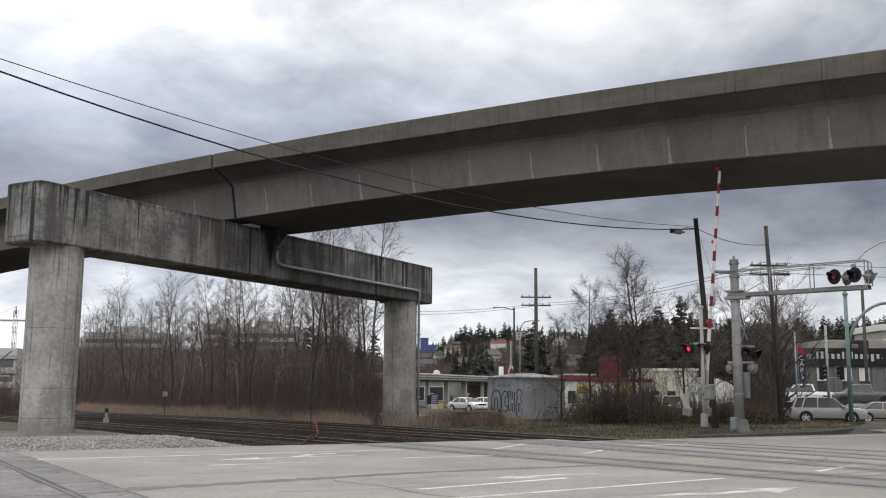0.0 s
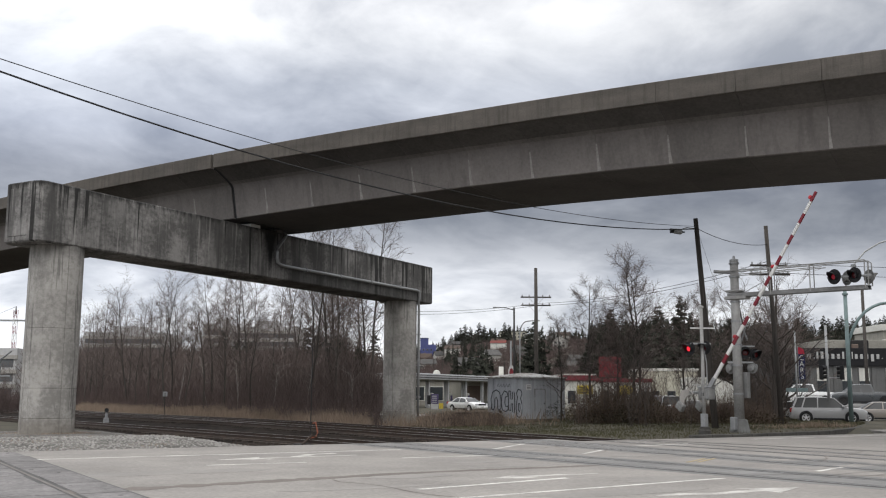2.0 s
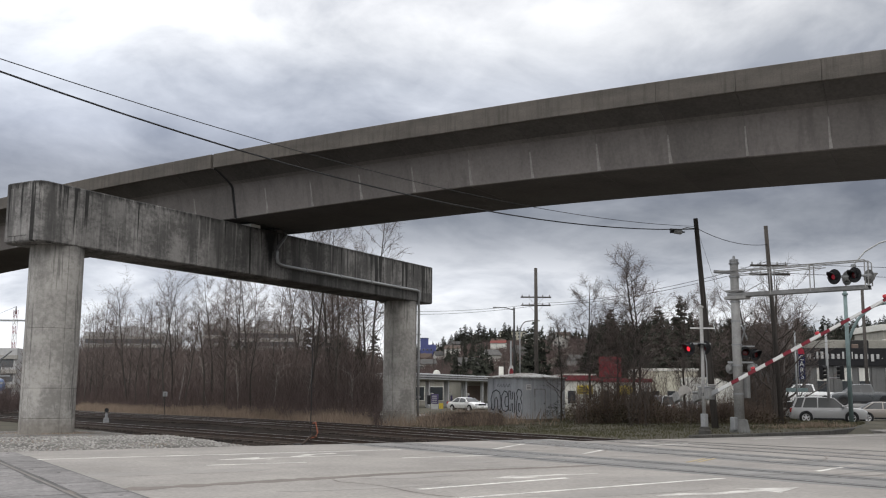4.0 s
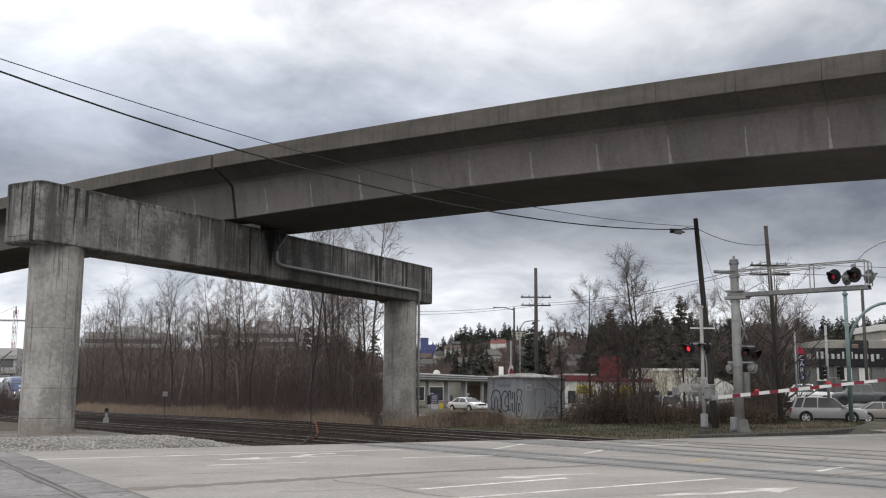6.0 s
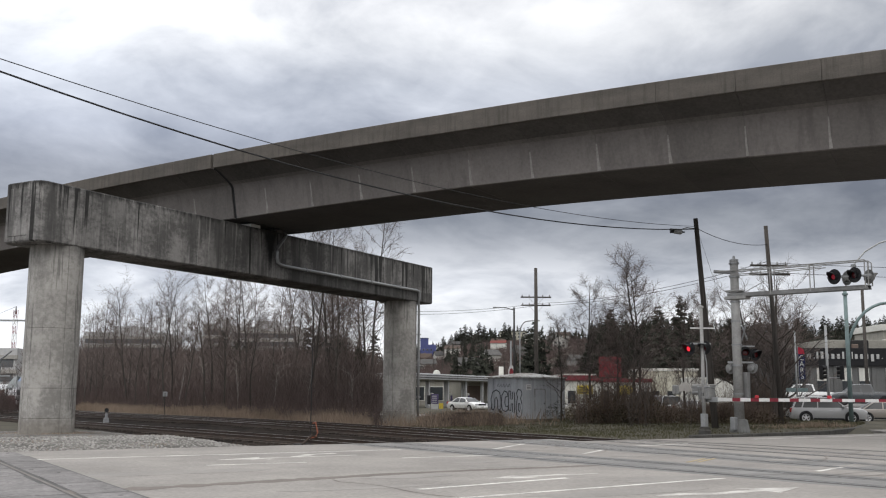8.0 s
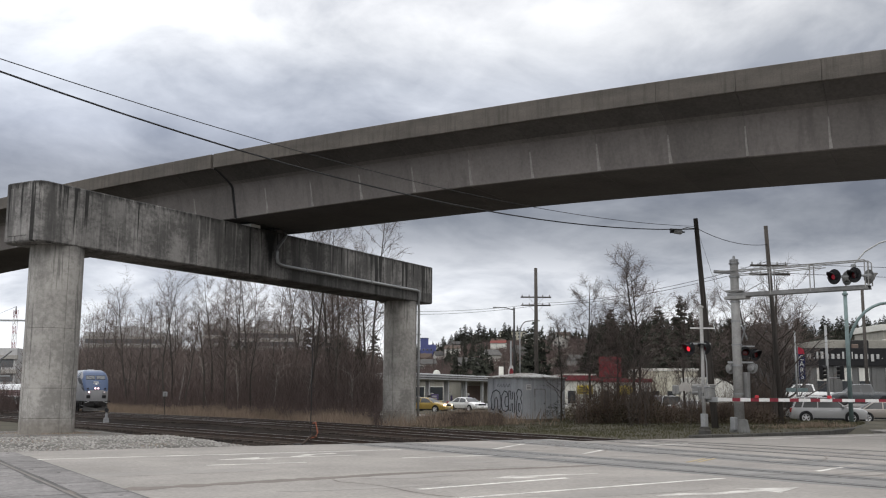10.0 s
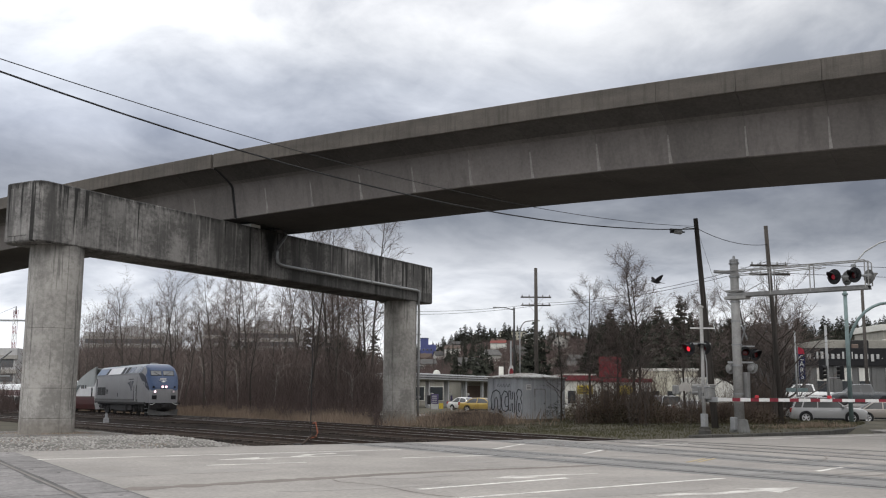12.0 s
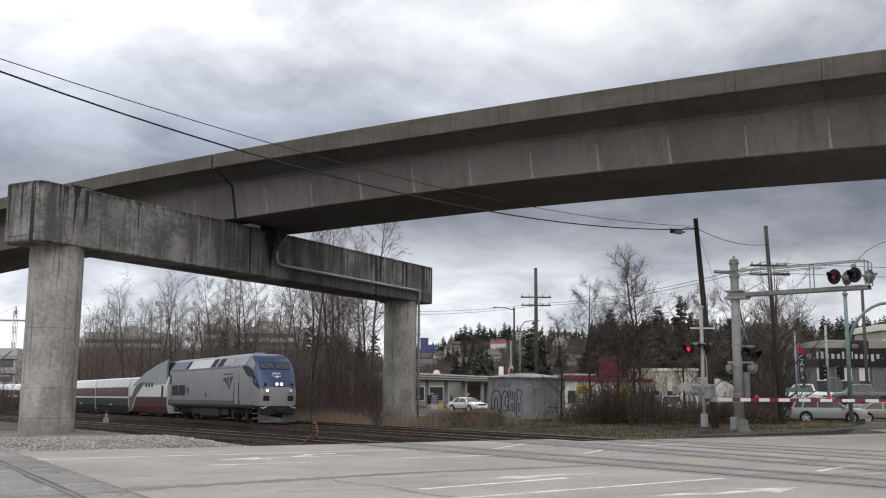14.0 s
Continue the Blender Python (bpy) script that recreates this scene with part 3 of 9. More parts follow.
def track(xf, y0, y1, ties_to, label, flush=3.0):
    t = empty("railway_track", label=label, category="railway track", group="railway tracks", kind="structure")
    for off in (-0.755, 0.755):
        part("rail", rail_mesh(xf, off, flush, y1), ["rust", "rail_top"], t, "worn steel rail with a polished top")
    y = y0 + 0.4
    while y < ties_to:
        a = math.degrees(math.atan2(xf(y + 1) - xf(y), 1.0))
        part("tie", TIE, None, t, at=pose(xf(y) + random.uniform(-0.04, 0.04), y, -0.165 - grade(y) + random.uniform(-0.012, 0.012), 0, 0, -a + random.uniform(-1.5, 1.5)))
        y += 0.56
    return t


def make_tracks():
    main = track(x_main, 33.5, 300, 118, "worn steel rails on dark timber ties and ballast")
    second = track(x_second, 33.5, 140, 88, "worn steel rails curving off on dark timber ties")
    third = track(x_third, 31.6, 113, 70, "worn steel rails joining the main line beyond the crossing")
    side = track(x_turnout, 70, 160, 118, "rusty siding rails leaving the main line", flush=57.5)
    spur = empty("railway_track", label="single flush rail sunk in the road beside rubber panels", category="railway track", group="railway tracks", kind="structure")
    part("rail", rail_mesh(lambda y: 3.1, 0.755, 3, 60), ["rust", "rail_dull"], spur)
    part("rail", rail_mesh(lambda y: 3.1, -0.755, 3, 60), ["rust", "rail_dull"], spur)
    for i in range(13):
        y = 3.2 + i * 2.3
        part("crossing_panel", box(B(), 3.97, 4.86, y, y + 2.25, 0.0005, 0.012 + 0.004 * (i % 3), 0.004), "panel_worn", spur, "grey worn crossing panel")
        part("crossing_panel", box(B(), 2.42, 3.74, y, y + 2.25, 0.0005, 0.012 + 0.004 * ((i + 1) % 3), 0.004), "panel_worn", spur, "grey worn crossing panel")
        for k in range(2):
            xx = 4.15 + 0.42 * ((i + k) % 2)
            part("bolt", revolve(B(), [(0.045, 0.0), (0.045, 0.004), (0.0, 0.005)], 8), "dark_steel", spur, at=pose(xx, y + 0.6 + k * 1.1, 0.0118))
    stripe("rail_groove", (3.66, 3), (3.66, 31.0), 2.5, "seal", "dark bed under the crossing panels", 0.0030)
    stripe("rail_groove", (4.90, 3), (4.90, 31.0), 0.06, "seal", "dark edge seam of the crossing panels", 0.0050)
    # ballast beds, with the crib between the ties
    def bed(xf, y0, y1, wl, wr, zt):
        secs, n = [], max(2, round((y1 - y0) / 3))
        for i in range(n + 1):
            y = y0 + (y1 - y0) * i / n
            c = xf(y)
            j = [0.05 * noise.noise((c * 3, y * 1.3, k * 7.0)) for k in range(4)]
            g = grade(y)
            secs.append([(c - wl - 0.9, y, -0.42 - g), (c - wl, y, zt + j[0] - g), (c - 0.5, y, zt - 0.02 + j[1] * 0.3 - g), (c + 0.5, y, zt - 0.02 + j[2] * 0.3 - g), (c + wr, y, zt + j[3] - g), (c + wr + 0.9, y, -0.42 - g)])
        return loft(B(), secs)
    yard = []
    for y in (33.5, 35, 40, 45, 52, 60, 75, 90, 115, 150, 160, 300):
        x0 = float(np.interp(y, (33.5, 41, 50, 62, 90, 160, 300), (15.6, 14.1, 13.2, 11.3, 6.5, -4, -10)))
        x1 = float(np.interp(y, (33.5, 40, 48, 60, 75, 300), (29.3, 29.3, 29.2, 28.2, 27.4, 26.8)))
        yard.append([(x0, y, -0.40 - grade(y)), (x1, y, -0.40 - grade(y)), (x1, y, -0.285 - grade(y)), (x0, y, -0.285 - grade(y))])
    thing("track_yard", loft(B(), yard), "ballast", "dark oily stone between the tracks", "ballast", kind="stuff")
    for xf, y0, y1, wl, wr in ((x_main, 33.45, 300, 1.6, 2.2), (x_second, 33.45, 140, 1.7, 1.7), (x_third, 31.45, 108, 1.5, 1.0), (x_turnout, 60, 160, 1.6, 1.6)):
        thing("ballast", bed(xf, y0, y1, wl, wr, -0.235 if xf is x_main else (-0.242 if xf is x_second else -0.246 if xf is x_third else -0.249)), "ballast", "dark oily crushed stone under the rails", "ballast", kind="stuff")


make_ground()
make_road()
make_markings()
make_tracks()


# ---- elevated guideway ----
# the bent and its spans are drawn up in a plan of 1 : 1.28 about the viewing height and stand at full size
FULL = Matrix.Translation((0, 0, 1.88)) @ Matrix.Scale(1.28, 4) @ Matrix.Translation((0, 0, -1.88))
BENT = FULL @ pose(6.3, 41.0, 0, 0, 0, 29.5)


def column(parent, u, r, z0):
    prof = [(r, z0 - 0.8)]
    for z in (0.77, 1.95, 4.34):
        prof += [(r, z - 0.022), (r - 0.014, z - 0.008), (r - 0.014, z + 0.008), (r, z + 0.022)]
    bm = revolve(B(), prof + [(r, 7.72)], 72)
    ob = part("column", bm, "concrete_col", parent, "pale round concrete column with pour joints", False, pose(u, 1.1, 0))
    for k in range(4):
        a = k * math.pi / 2 + u + 1.0
        m = pose(u, 1.1, 0, 0, 0, math.degrees(a))
        part("form_seam", box(B(), r - 0.02, r + 0.006, -0.012, 0.012, z0, 7.7), "seam", parent, at=m)
    return ob


def make_bent():
    bent = empty("guideway_bent", BENT, "stained concrete straddle bent with two round columns", "bridge pier")
    L, w, zb, zt, c = 31.3, 2.2, 7.7, 10.15, 0.42
    plan = [(c * 0.7, 0), (L - 0.12, 0), (L, 0.12), (L, w - 0.1), (L - 0.1, w), (0.25, w), (0, w - 0.25), (0, c), (c * 0.22, c * 0.25)]
    bm = B()
    inset = 0.05

    def ring(z, d):
        cx, cy = L / 2, w / 2
        return [(x + (d if x < cx else -d), y + (d if y < cy else -d), z) for x, y in plan]
    loft(bm, [ring(zb, 0.06), ring(zb + 0.06, 0.0), ring(zt - 0.05, 0.0), ring(zt, 0.05)])
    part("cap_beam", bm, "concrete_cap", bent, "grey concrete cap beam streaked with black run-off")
    column(bent, 1.90, 1.06, 0.15)
    column(bent, 28.98, 1.06, -0.25)
    # thicker middle stretch that carries the bearings, pilaster strips and end panel
    part("panel", box(B(), 8.9, 14.4, -0.03, 0.5, zb + 0.03, zt - 0.01, 0.02), "concrete_cap", bent)
    part("panel", box(B(), 0.002, 0.5, 0.62, 1.75, zb + 0.25, zt - 0.25, 0.02, Matrix.Translation((-0.022, 0, 0))), "concrete_cap", bent)
    for u in (13.15, 15.2):
        part("bearing", box(B(), u - 0.36, u + 0.36, 0.06, 1.0, zt - 0.01, zt + 0.18, 0.02), "bearing_block" if u < 14 else "concrete_soffit", bent, "pale bearing block" if u < 14 else "dark bearing block")
        part("bearing_pad", box(B(), u - 0.25, u + 0.25, 0.42, 0.95, zt + 0.22, zt + 0.33, 0.01), "black", bent, "black rubber bearing pad")
    p = [(15.6, 0.3, 10.3), (15.4, -0.12, 10.05), (14.75, -0.12, 9.35), (14.7, -0.12, 9.1), (14.7, -0.12, 8.75), (14.78, -0.12, 8.55), (15.0, -0.12, 8.45), (15.4, -0.12, 8.42), (22, -0.12, 8.41), (29.0, -0.12, 8.40), (29.25, -0.12, 8.36),
         (29.32, -0.12, 8.2), (29.32, -0.10, 7.85), (29.34, -0.02, 7.68), (29.45, 0.0, 7.45), (29.5, 0.02, 7.2), (29.5, 0.02, 4), (29.5, 0.02, 0.2)]
    part("drain_pipe", tube(B(), p, 0.085, 10), "galv", bent, "grey steel drain pipe clipped along the beam", True)
    for u in (17.2, 20.4, 23.6, 26.8):
        part("pipe_clip", box(B(), u - 0.04, u + 0.04, -0.22, 0.01, 8.30, 8.52, 0.01), "galv", bent)
    for z in (1.6, 3.6, 5.6):
        part("pipe_clip", box(B(), 29.38, 29.62, -0.10, 0.14, z - 0.03, z + 0.03, 0.01), "galv", bent)


ARC_C, ARC_R, JOINT = Vector((226.9, 142.7)), 232.75, 204.41
SEG = 0.7186


def arc(deg, off, z):
    a = radians(deg)
    return Vector((ARC_C.x + (ARC_R - off) * math.cos(a), ARC_C.y + (ARC_R - off) * math.sin(a), z))


def soffit(deg):
    t = (deg - JOINT) / 9.2
    return 10.46 + 0.20 * math.sin(math.pi * min(1.0, max(0.0, t % 1.0)))


def lip(deg):
    """Height of the parapet's lower edge."""
    return 12.64 + 0.10 * smooth01(207.4, 204.6, deg)


def girder_section(deg):
    b, e = soffit(deg), lip(deg)
    tilt = 0.034 * min(1.0, max(0.0, (deg - JOINT) / 9.0))
    return [arc(deg, o, z - tilt * o) for o, z in ((0.16, e), (0.42, e - 0.10), (1.14, 12.24), (1.32, 12.12), (1.41, 11.99), (1.455, 11.82), (1.70, b + 0.03), (1.76, b), (6.94, b), (7.0, b + 0.03), (7.245, 11.82), (7.29, 11.99), (7.38, 12.12), (7.56, 12.24), (8.2, e - 0.10), (8.44, e), (8.44, 12.80), (0.16, 12.80))]


def parapet_section(deg, o, s):
    tilt = 0.034 * min(1.0, max(0.0, (deg - JOINT) / 9.0))
    e = lip(deg)
    return [arc(deg, o + s * a, z - tilt * o) for a, z in ((0.0, e + 0.015), (0.02, e - 0.01), (0.155, e - 0.01), (0.155, 12.81), (0.26, 12.81), (0.24, 13.42), (0.21, 13.445), (0.03, 13.445), (0.0, 13.42))]


def make_girder():
    for name, a0, n in (("guideway_girder", JOINT, 15), ("guideway_girder", JOINT - 14 * SEG, 14)):
        g = empty(name, FULL @ Matrix.Translation(arc(a0, 4.3, 10.5)), "grey precast concrete box girder with joints between segments", "bridge girder", "guideway spans")
        inv = Matrix.Translation(-arc(a0, 4.3, 10.5))
        cuts = [a0] + [204.95 + SEG * i for i in range(n)] if a0 == JOINT else [a0 + SEG * i for i in range(n + 1)]
        if a0 == JOINT:
            # black filler set back in the expansion joint, added to keep its gap dark
            secs = []
            for q in (JOINT - 0.05, JOINT + 0.05):
                ring = [inv @ p for p in girder_section(q)]
                mid = sum(ring, Vector()) / len(ring)
                secs.append([mid + (p - mid) * 0.985 for p in ring])
            part("joint_seal", loft(B(), secs), "black", g, "black filler in the expansion joint")
        for i in range(n):
            s, e = cuts[i] + 0.0016, cuts[i + 1] - 0.0016
            if i == 0 and a0 == JOINT:
                s += 0.022
            if i == n - 1 and a0 < JOINT:
                e -= 0.022
            # strips 1 and 2 wear the shade-toned concrete of soffit and wings
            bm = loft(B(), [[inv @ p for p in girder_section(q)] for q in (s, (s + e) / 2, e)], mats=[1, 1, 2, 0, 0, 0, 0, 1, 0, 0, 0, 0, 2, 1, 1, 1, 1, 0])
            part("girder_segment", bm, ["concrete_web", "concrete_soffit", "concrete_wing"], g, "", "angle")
            for o, sg in ((0.0, 1), (8.6, -1)):
                bm = loft(B(), [[inv @ p for p in parapet_section(q, o, sg)] for q in (s, (s + e) / 2, e)])
                part("parapet", bm, "concrete_par", g, "brownish concrete parapet with dark streaks")
            # pale lime bloom run out of the joint, on the web
            if i:
                b = soffit(s)
                w = 0.6 + 0.6 * random.random()
                q = [(s - 0.006, 1.475, 11.76), (s + 0.008 * w, 1.475, 11.76), (s + 0.016 * w, 1.587, 11.1), (s + 0.028 * w, 1.695, b + 0.05), (s - 0.010, 1.695, b + 0.05)]
                tilt = 0.034 * min(1.0, max(0.0, (s - JOINT) / 9.0))
                bm = loft(B(), [[inv @ arc(a, o - 0.010, z - tilt * o) for a, o, z in q], [inv @ arc(a, o + 0.03, z - tilt * o) for a, o, z in q]])
                part("joint_bloom", bm, "lime", g, "pale lime deposit along the joint")


def make_far_pier(deg, z0):
    c = arc(deg, 4.3, 0)
    p = empty("guideway_pier", FULL @ Matrix.Translation((c.x, c.y, 0)), "plain concrete pier under the guideway", "bridge pier")
    part("column", revolve(B(), [(1.0, z0), (1.0, 9.2), (1.6, 10.1), (1.6, 10.2)], 32), "concrete_col", p, "", True)
    part("bearing_block", box(B(), -1.4, 1.4, -0.6, 0.6, 10.2, 10.46, 0.03), "concrete_col", p)


M["lime"] = mat("lime_bloom", (0.36, 0.342, 0.322), (0.17, 0.159, 0.149), 0.9, 2.2, 6, 0.05, coords="World")
M["bearing_block"] = mat("pale_grout", (0.62, 0.60, 0.57), (0.42, 0.40, 0.38), 0.85, 1.5, 8, 0.1)
M["seam"] = mat("form_seam", (0.27, 0.257, 0.238), (0.15, 0.143, 0.133), 0.9, 1.2, 6, 0.1, coords="World")
make_bent()
make_girder()
make_far_pier(204.95 + 14 * SEG - 0.25, -0.4)
make_far_pier(JOINT - 14 * SEG + 0.25, -0.4)


# ---- the train ----
M.update({
    "loco_grey": mat("silver_grey_loco_paint", (0.32, 0.318, 0.325), (0.24, 0.238, 0.245), 0.45, 0.5, 14, 0.02, streak=0.25, streak_col=(0.22, 0.22, 0.22), spec=0.4),
    "loco_pale_blue": mat("pale_blue_loco_paint", (0.20, 0.25, 0.35), (0.15, 0.19, 0.27), 0.42, 0.6, 14, 0.02),
    "loco_trim": mat("navy_loco_paint", (0.018, 0.024, 0.042), (0.012, 0.016, 0.028), 0.42, 0.6, 14, 0.02),
    "head_dim": glow("dim_headlamp", (0.8, 0.7, 0.72), 0.1),
    "loco_blue": mat("blue_loco_paint", (0.080, 0.120, 0.225), (0.056, 0.088, 0.17), 0.36, 0.6, 14, 0.02, spec=0.4),
    "loco_roof": mat("pale_roof_paint", (0.42, 0.44, 0.48), (0.30, 0.315, 0.34), 0.4, 0.7, 10, 0.02),
    # pane base raised to stand in for reflected sky
    "loco_glass": glass("loco_window", (0.13, 0.14, 0.155)),
    "head_lamp": glow("lit_headlamp", (1.0, 0.66, 0.76), 2.2),
    "coach_white": mat("white_coach_paint", (0.80, 0.80, 0.81), (0.68, 0.67, 0.66), 0.35, 0.6, 12, 0.02, spec=0.5),
    "coach_brown": mat("brown_coach_paint", (0.10, 0.028, 0.026), (0.062, 0.019, 0.018), 0.4, 0.6, 12, 0.02),
    "coach_green": mat("dark_green_coach_paint", (0.030, 0.042, 0.040), (0.018, 0.026, 0.025), 0.45, 0.6, 12, 0.02),
    "fin_pale": mat("pale_grey_fin", (0.42, 0.44, 0.435), (0.31, 0.33, 0.325), 0.45, 0.6, 12, 0.02),
    "fin_green": mat("grey_green_paint", (0.085, 0.105, 0.10), (0.055, 0.07, 0.068), 0.45, 0.6, 12, 0.02),
    "coach_window": glass("brown_tinted_window", (0.07, 0.012, 0.013), 0.35),
    "plough": mat("grimy_snow_plough", (0.13, 0.127, 0.124), (0.06, 0.058, 0.056), 0.6, 1.5, 10, 0.1),
})


def body_ring(y, w, zb, zs, xt, zt):
    return [(-w * 0.96, y, zb), (-w, y, zb + 0.15), (-w, y, zs - 0.25), (-w * 0.985, y, zs), (-xt - 0.12, y, zt - 0.16), (-xt + 0.12, y, zt),
            (xt - 0.12, y, zt), (xt + 0.12, y, zt - 0.16), (w * 0.985, y, zs), (w, y, zs - 0.25), (w, y, zb + 0.15), (w * 0.96, y, zb)]


def wheelset(parent, y, r):
    bm = B()
    turn = Matrix.Rotation(radians(90), 4, "Y")
    for s in (-1, 1):
        revolve(bm, [(r * 0.3, s * 0.70), (r * 0.85, s * 0.70), (r + 0.03, s * 0.70), (r + 0.03, s * 0.73), (r, s * 0.735), (r, s * 0.83), (r * 0.82, s * 0.83), (r * 0.8, s * 0.78), (r * 0.3, s * 0.78)][::s], 20, turn)
    revolve(bm, [(0.09, -0.9), (0.09, 0.9)], 10, turn)
    for k in range(4):
        box(bm, 0.80, 0.835, -0.05, 0.05, r * 0.45, r * 0.7, 0, Matrix.Rotation(k * math.pi / 2, 4, "X"))
        box(bm, -0.835, -0.80, -0.05, 0.05, r * 0.45, r * 0.7, 0, Matrix.Rotation(k * math.pi / 2, 4, "X"))
    return part("wheelset", bm, "dark_steel", parent, at=pose(0, y, r))


def bogie(parent, y, axles, r, label=""):
    bm = B()
    for s in (-1, 1):
        box(bm, s * 1.0 - 0.09, s * 1.0 + 0.09, y - axles / 2 - 0.75, y + axles / 2 + 0.75, 0.62, 0.92, 0.03)
        for a in (-1, 1):
            box(bm, s * 1.04 - 0.12, s * 1.04 + 0.12, y + a * axles / 2 - 0.22, y + a * axles / 2 + 0.22, 0.30, 0.78, 0.03)
            tube(bm, [(s * 1.06, y + a * 0.45, 0.45), (s * 1.06, y + a * 0.45, 0.95)], 0.13, 8)
    box(bm, -1.0, 1.0, y - 0.4, y + 0.4, 0.55, 1.0, 0.03)
    part("bogie_frame", bm, "dark_steel", parent, label or "dark grimy bogie frame")
    return [wheelset(parent, y - axles / 2, r), wheelset(parent, y + axles / 2, r)]


def roof_slope(s, y0, y1, f0, f1):
    """A plate on the sloped shoulder between side wall and roof."""
    def at(f, out):
        return 1.502 - 0.40 * f + 0.84 * out, 3.64 + 0.62 * f + 0.54 * out
    ring = [at(f0, 0.014), at(f1, 0.014), at(f1, -0.03), at(f0, -0.03)]
    return loft(B(), [[(s * x, y, z) for x, z in ring] for y in (y0, y1)])


def make_loco():
    t = empty("locomotive", Matrix.Translation((23.6, 160, 0)), "silver-grey and blue diesel passenger locomotive with lit headlamps", "locomotive")
    bm = B()
    end = 18.7
    rows = [(0.0, 1.02, 1.12, 2.12, 0.82, 2.28), (0.12, 1.20, 1.12, 2.26, 1.0, 2.48), (0.55, 1.31, 1.12, 2.92, 1.08, 3.22), (0.95, 1.375, 1.12, 3.40, 1.10, 3.84), (1.18, 1.40, 1.12, 3.54, 1.09, 4.08), (1.5, 1.435, 1.12, 3.62, 1.07, 4.25), (1.95, 1.475, 1.12, 3.64, 1.03, 4.36), (2.6, 1.51, 1.12, 3.64, 0.98, 4.42)]
    rows += [(y, 1.525, 1.12, 3.64, 0.98, 4.42) for y in (3.6, 4.4, 6, 8, 10, 12, 14, 16, 18.45)] + [(end, 1.45, 1.12, 3.55, 0.9, 4.3)]
    loft(bm, [body_ring(*r) for r in rows])
    bm.normal_update()
    for f in bm.faces:
        c = f.calc_center_median()
        if c.y < 1.8 and c.z > 2.10 and (abs(f.normal.x) < 0.8 or c.y < 0.4):
            f.material_index = 1
        elif c.z > 3.7 and c.y > 1.8:
            f.material_index = 2
    part("body", bm, ["loco_grey", "loco_blue", "loco_roof"], t, "silver-grey body with a blue nose", "angle")
    slope = math.degrees(math.atan2(3.84 - 2.48, 0.95 - 0.12))
    for s in (-1, 1):
        part("windscreen_frame", box(B(), -0.475, 0.475, -0.27, 0.27, -0.015, 0.012, 0.012), "loco_trim", t, at=pose(s * 0.52, 0.79, 3.60, slope, 0, 0))
        part("windscreen", box(B(), -0.43, 0.43, -0.21, 0.21, -0.02, 0.024, 0.015), "loco_glass", t, "pale reflecting windscreen pane", at=pose(s * 0.52, 0.79, 3.60, slope, 0, 0))
        part("wiper", tube(B(), [(-0.3 * s, -0.22, 0.04), (0.2 * s, 0.1, 0.04)], 0.014, 5), "black", t, at=pose(s * 0.52, 0.79, 3.60, slope, 0, 0))
        part("cab_window", roof_slope(s, 1.95, 3.1, 0.05, 0.88), "loco_glass", t, "cab side window")
        part("window_post", roof_slope(s, 2.45, 2.53, 0.02, 0.9), "loco_grey", t)
        o = [(0.13, 2.14), (0.62, 2.36), (1.25, 2.72), (1.9, 3.16), (2.55, 3.60), (1.8, 3.62), (1.45, 3.55), (0.95, 3.36), (0.56, 2.88), (0.16, 2.30)]
        bm = loft(B(), [[(s * 0.95, y, z) for y, z in o], [(s * (0.010 + float(np.interp(y, (0.0, 0.12, 0.55, 0.95, 1.18, 1.5, 1.95, 2.6), (1.02, 1.20, 1.31, 1.375, 1.40, 1.435, 1.475, 1.51)))), y, z) for y, z in o]])
        part("cab_flash", bm, "loco_trim", t, "dark blue flash on the cab side")
        part("cab_door", box(B(), s * 1.51, s * 1.54, 2.95, 3.6, 1.25, 3.35, 0.01), "loco_grey", t)
        for y in (2.86, 3.7):
            part("handrail", tube(B(), [(s * 1.58, y, 1.3), (s * 1.58, y, 2.6)], 0.02, 6), "dark_steel", t)
        part("ditch_lamp_housing", box(B(), s * 0.78 - 0.16, s * 0.78 + 0.16, -0.07, 0.2, 1.90, 2.20, 0.03), "loco_grey", t)
        lamp = revolve(B(), [(0.0, 0.0), (0.07, 0.01), (0.085, 0.05)], 14, Matrix.Rotation(radians(90), 4, "X"))
        part("ditch_lamp", lamp, "head_lamp" if s < 0 else "head_dim", t, "glowing ditch lamp" if s < 0 else "dim ditch lamp", at=pose(s * 0.78, -0.07, 2.06))
        part("headlamp_bezel", revolve(B(), [(0.0, 0.0), (0.14, 0.0), (0.14, 0.1)], 14, Matrix.Rotation(radians(90), 4, "X")), "loco_trim", t, at=pose(s * 0.15, 0.06, 2.46))
        lamp = revolve(B(), [(0.0, 0.0), (0.085, 0.01), (0.10, 0.08)], 14, Matrix.Rotation(radians(90), 4, "X"))
        part("headlamp", lamp, "head_lamp", t, "glowing headlamp", at=pose(s * 0.15, 0.0, 2.46))
        part("nose_light", revolve(B(), [(0.0, 0.0), (0.08, 0.01), (0.09, 0.1)], 12, Matrix.Rotation(radians(90), 4, "X")), "black", t, at=pose(s * 0.88, 0.08, 2.44))
        part("nose_step", box(B(), s * 0.80 - 0.20, s * 0.80 + 0.20, -0.03, 0.1, 1.42, 1.75, 0.02), "black", t)
        part("sill", box(B(), s * 1.43, s * 1.545, 0.4, end - 0.1, 1.02, 1.16, 0.01), "dark_steel", t)
        part("side_skirt", box(B(), s * 1.48, s * 1.536, 2.7, end - 0.12, 1.13, 1.42, 0.01), "plough", t, "grimy lower side panel")
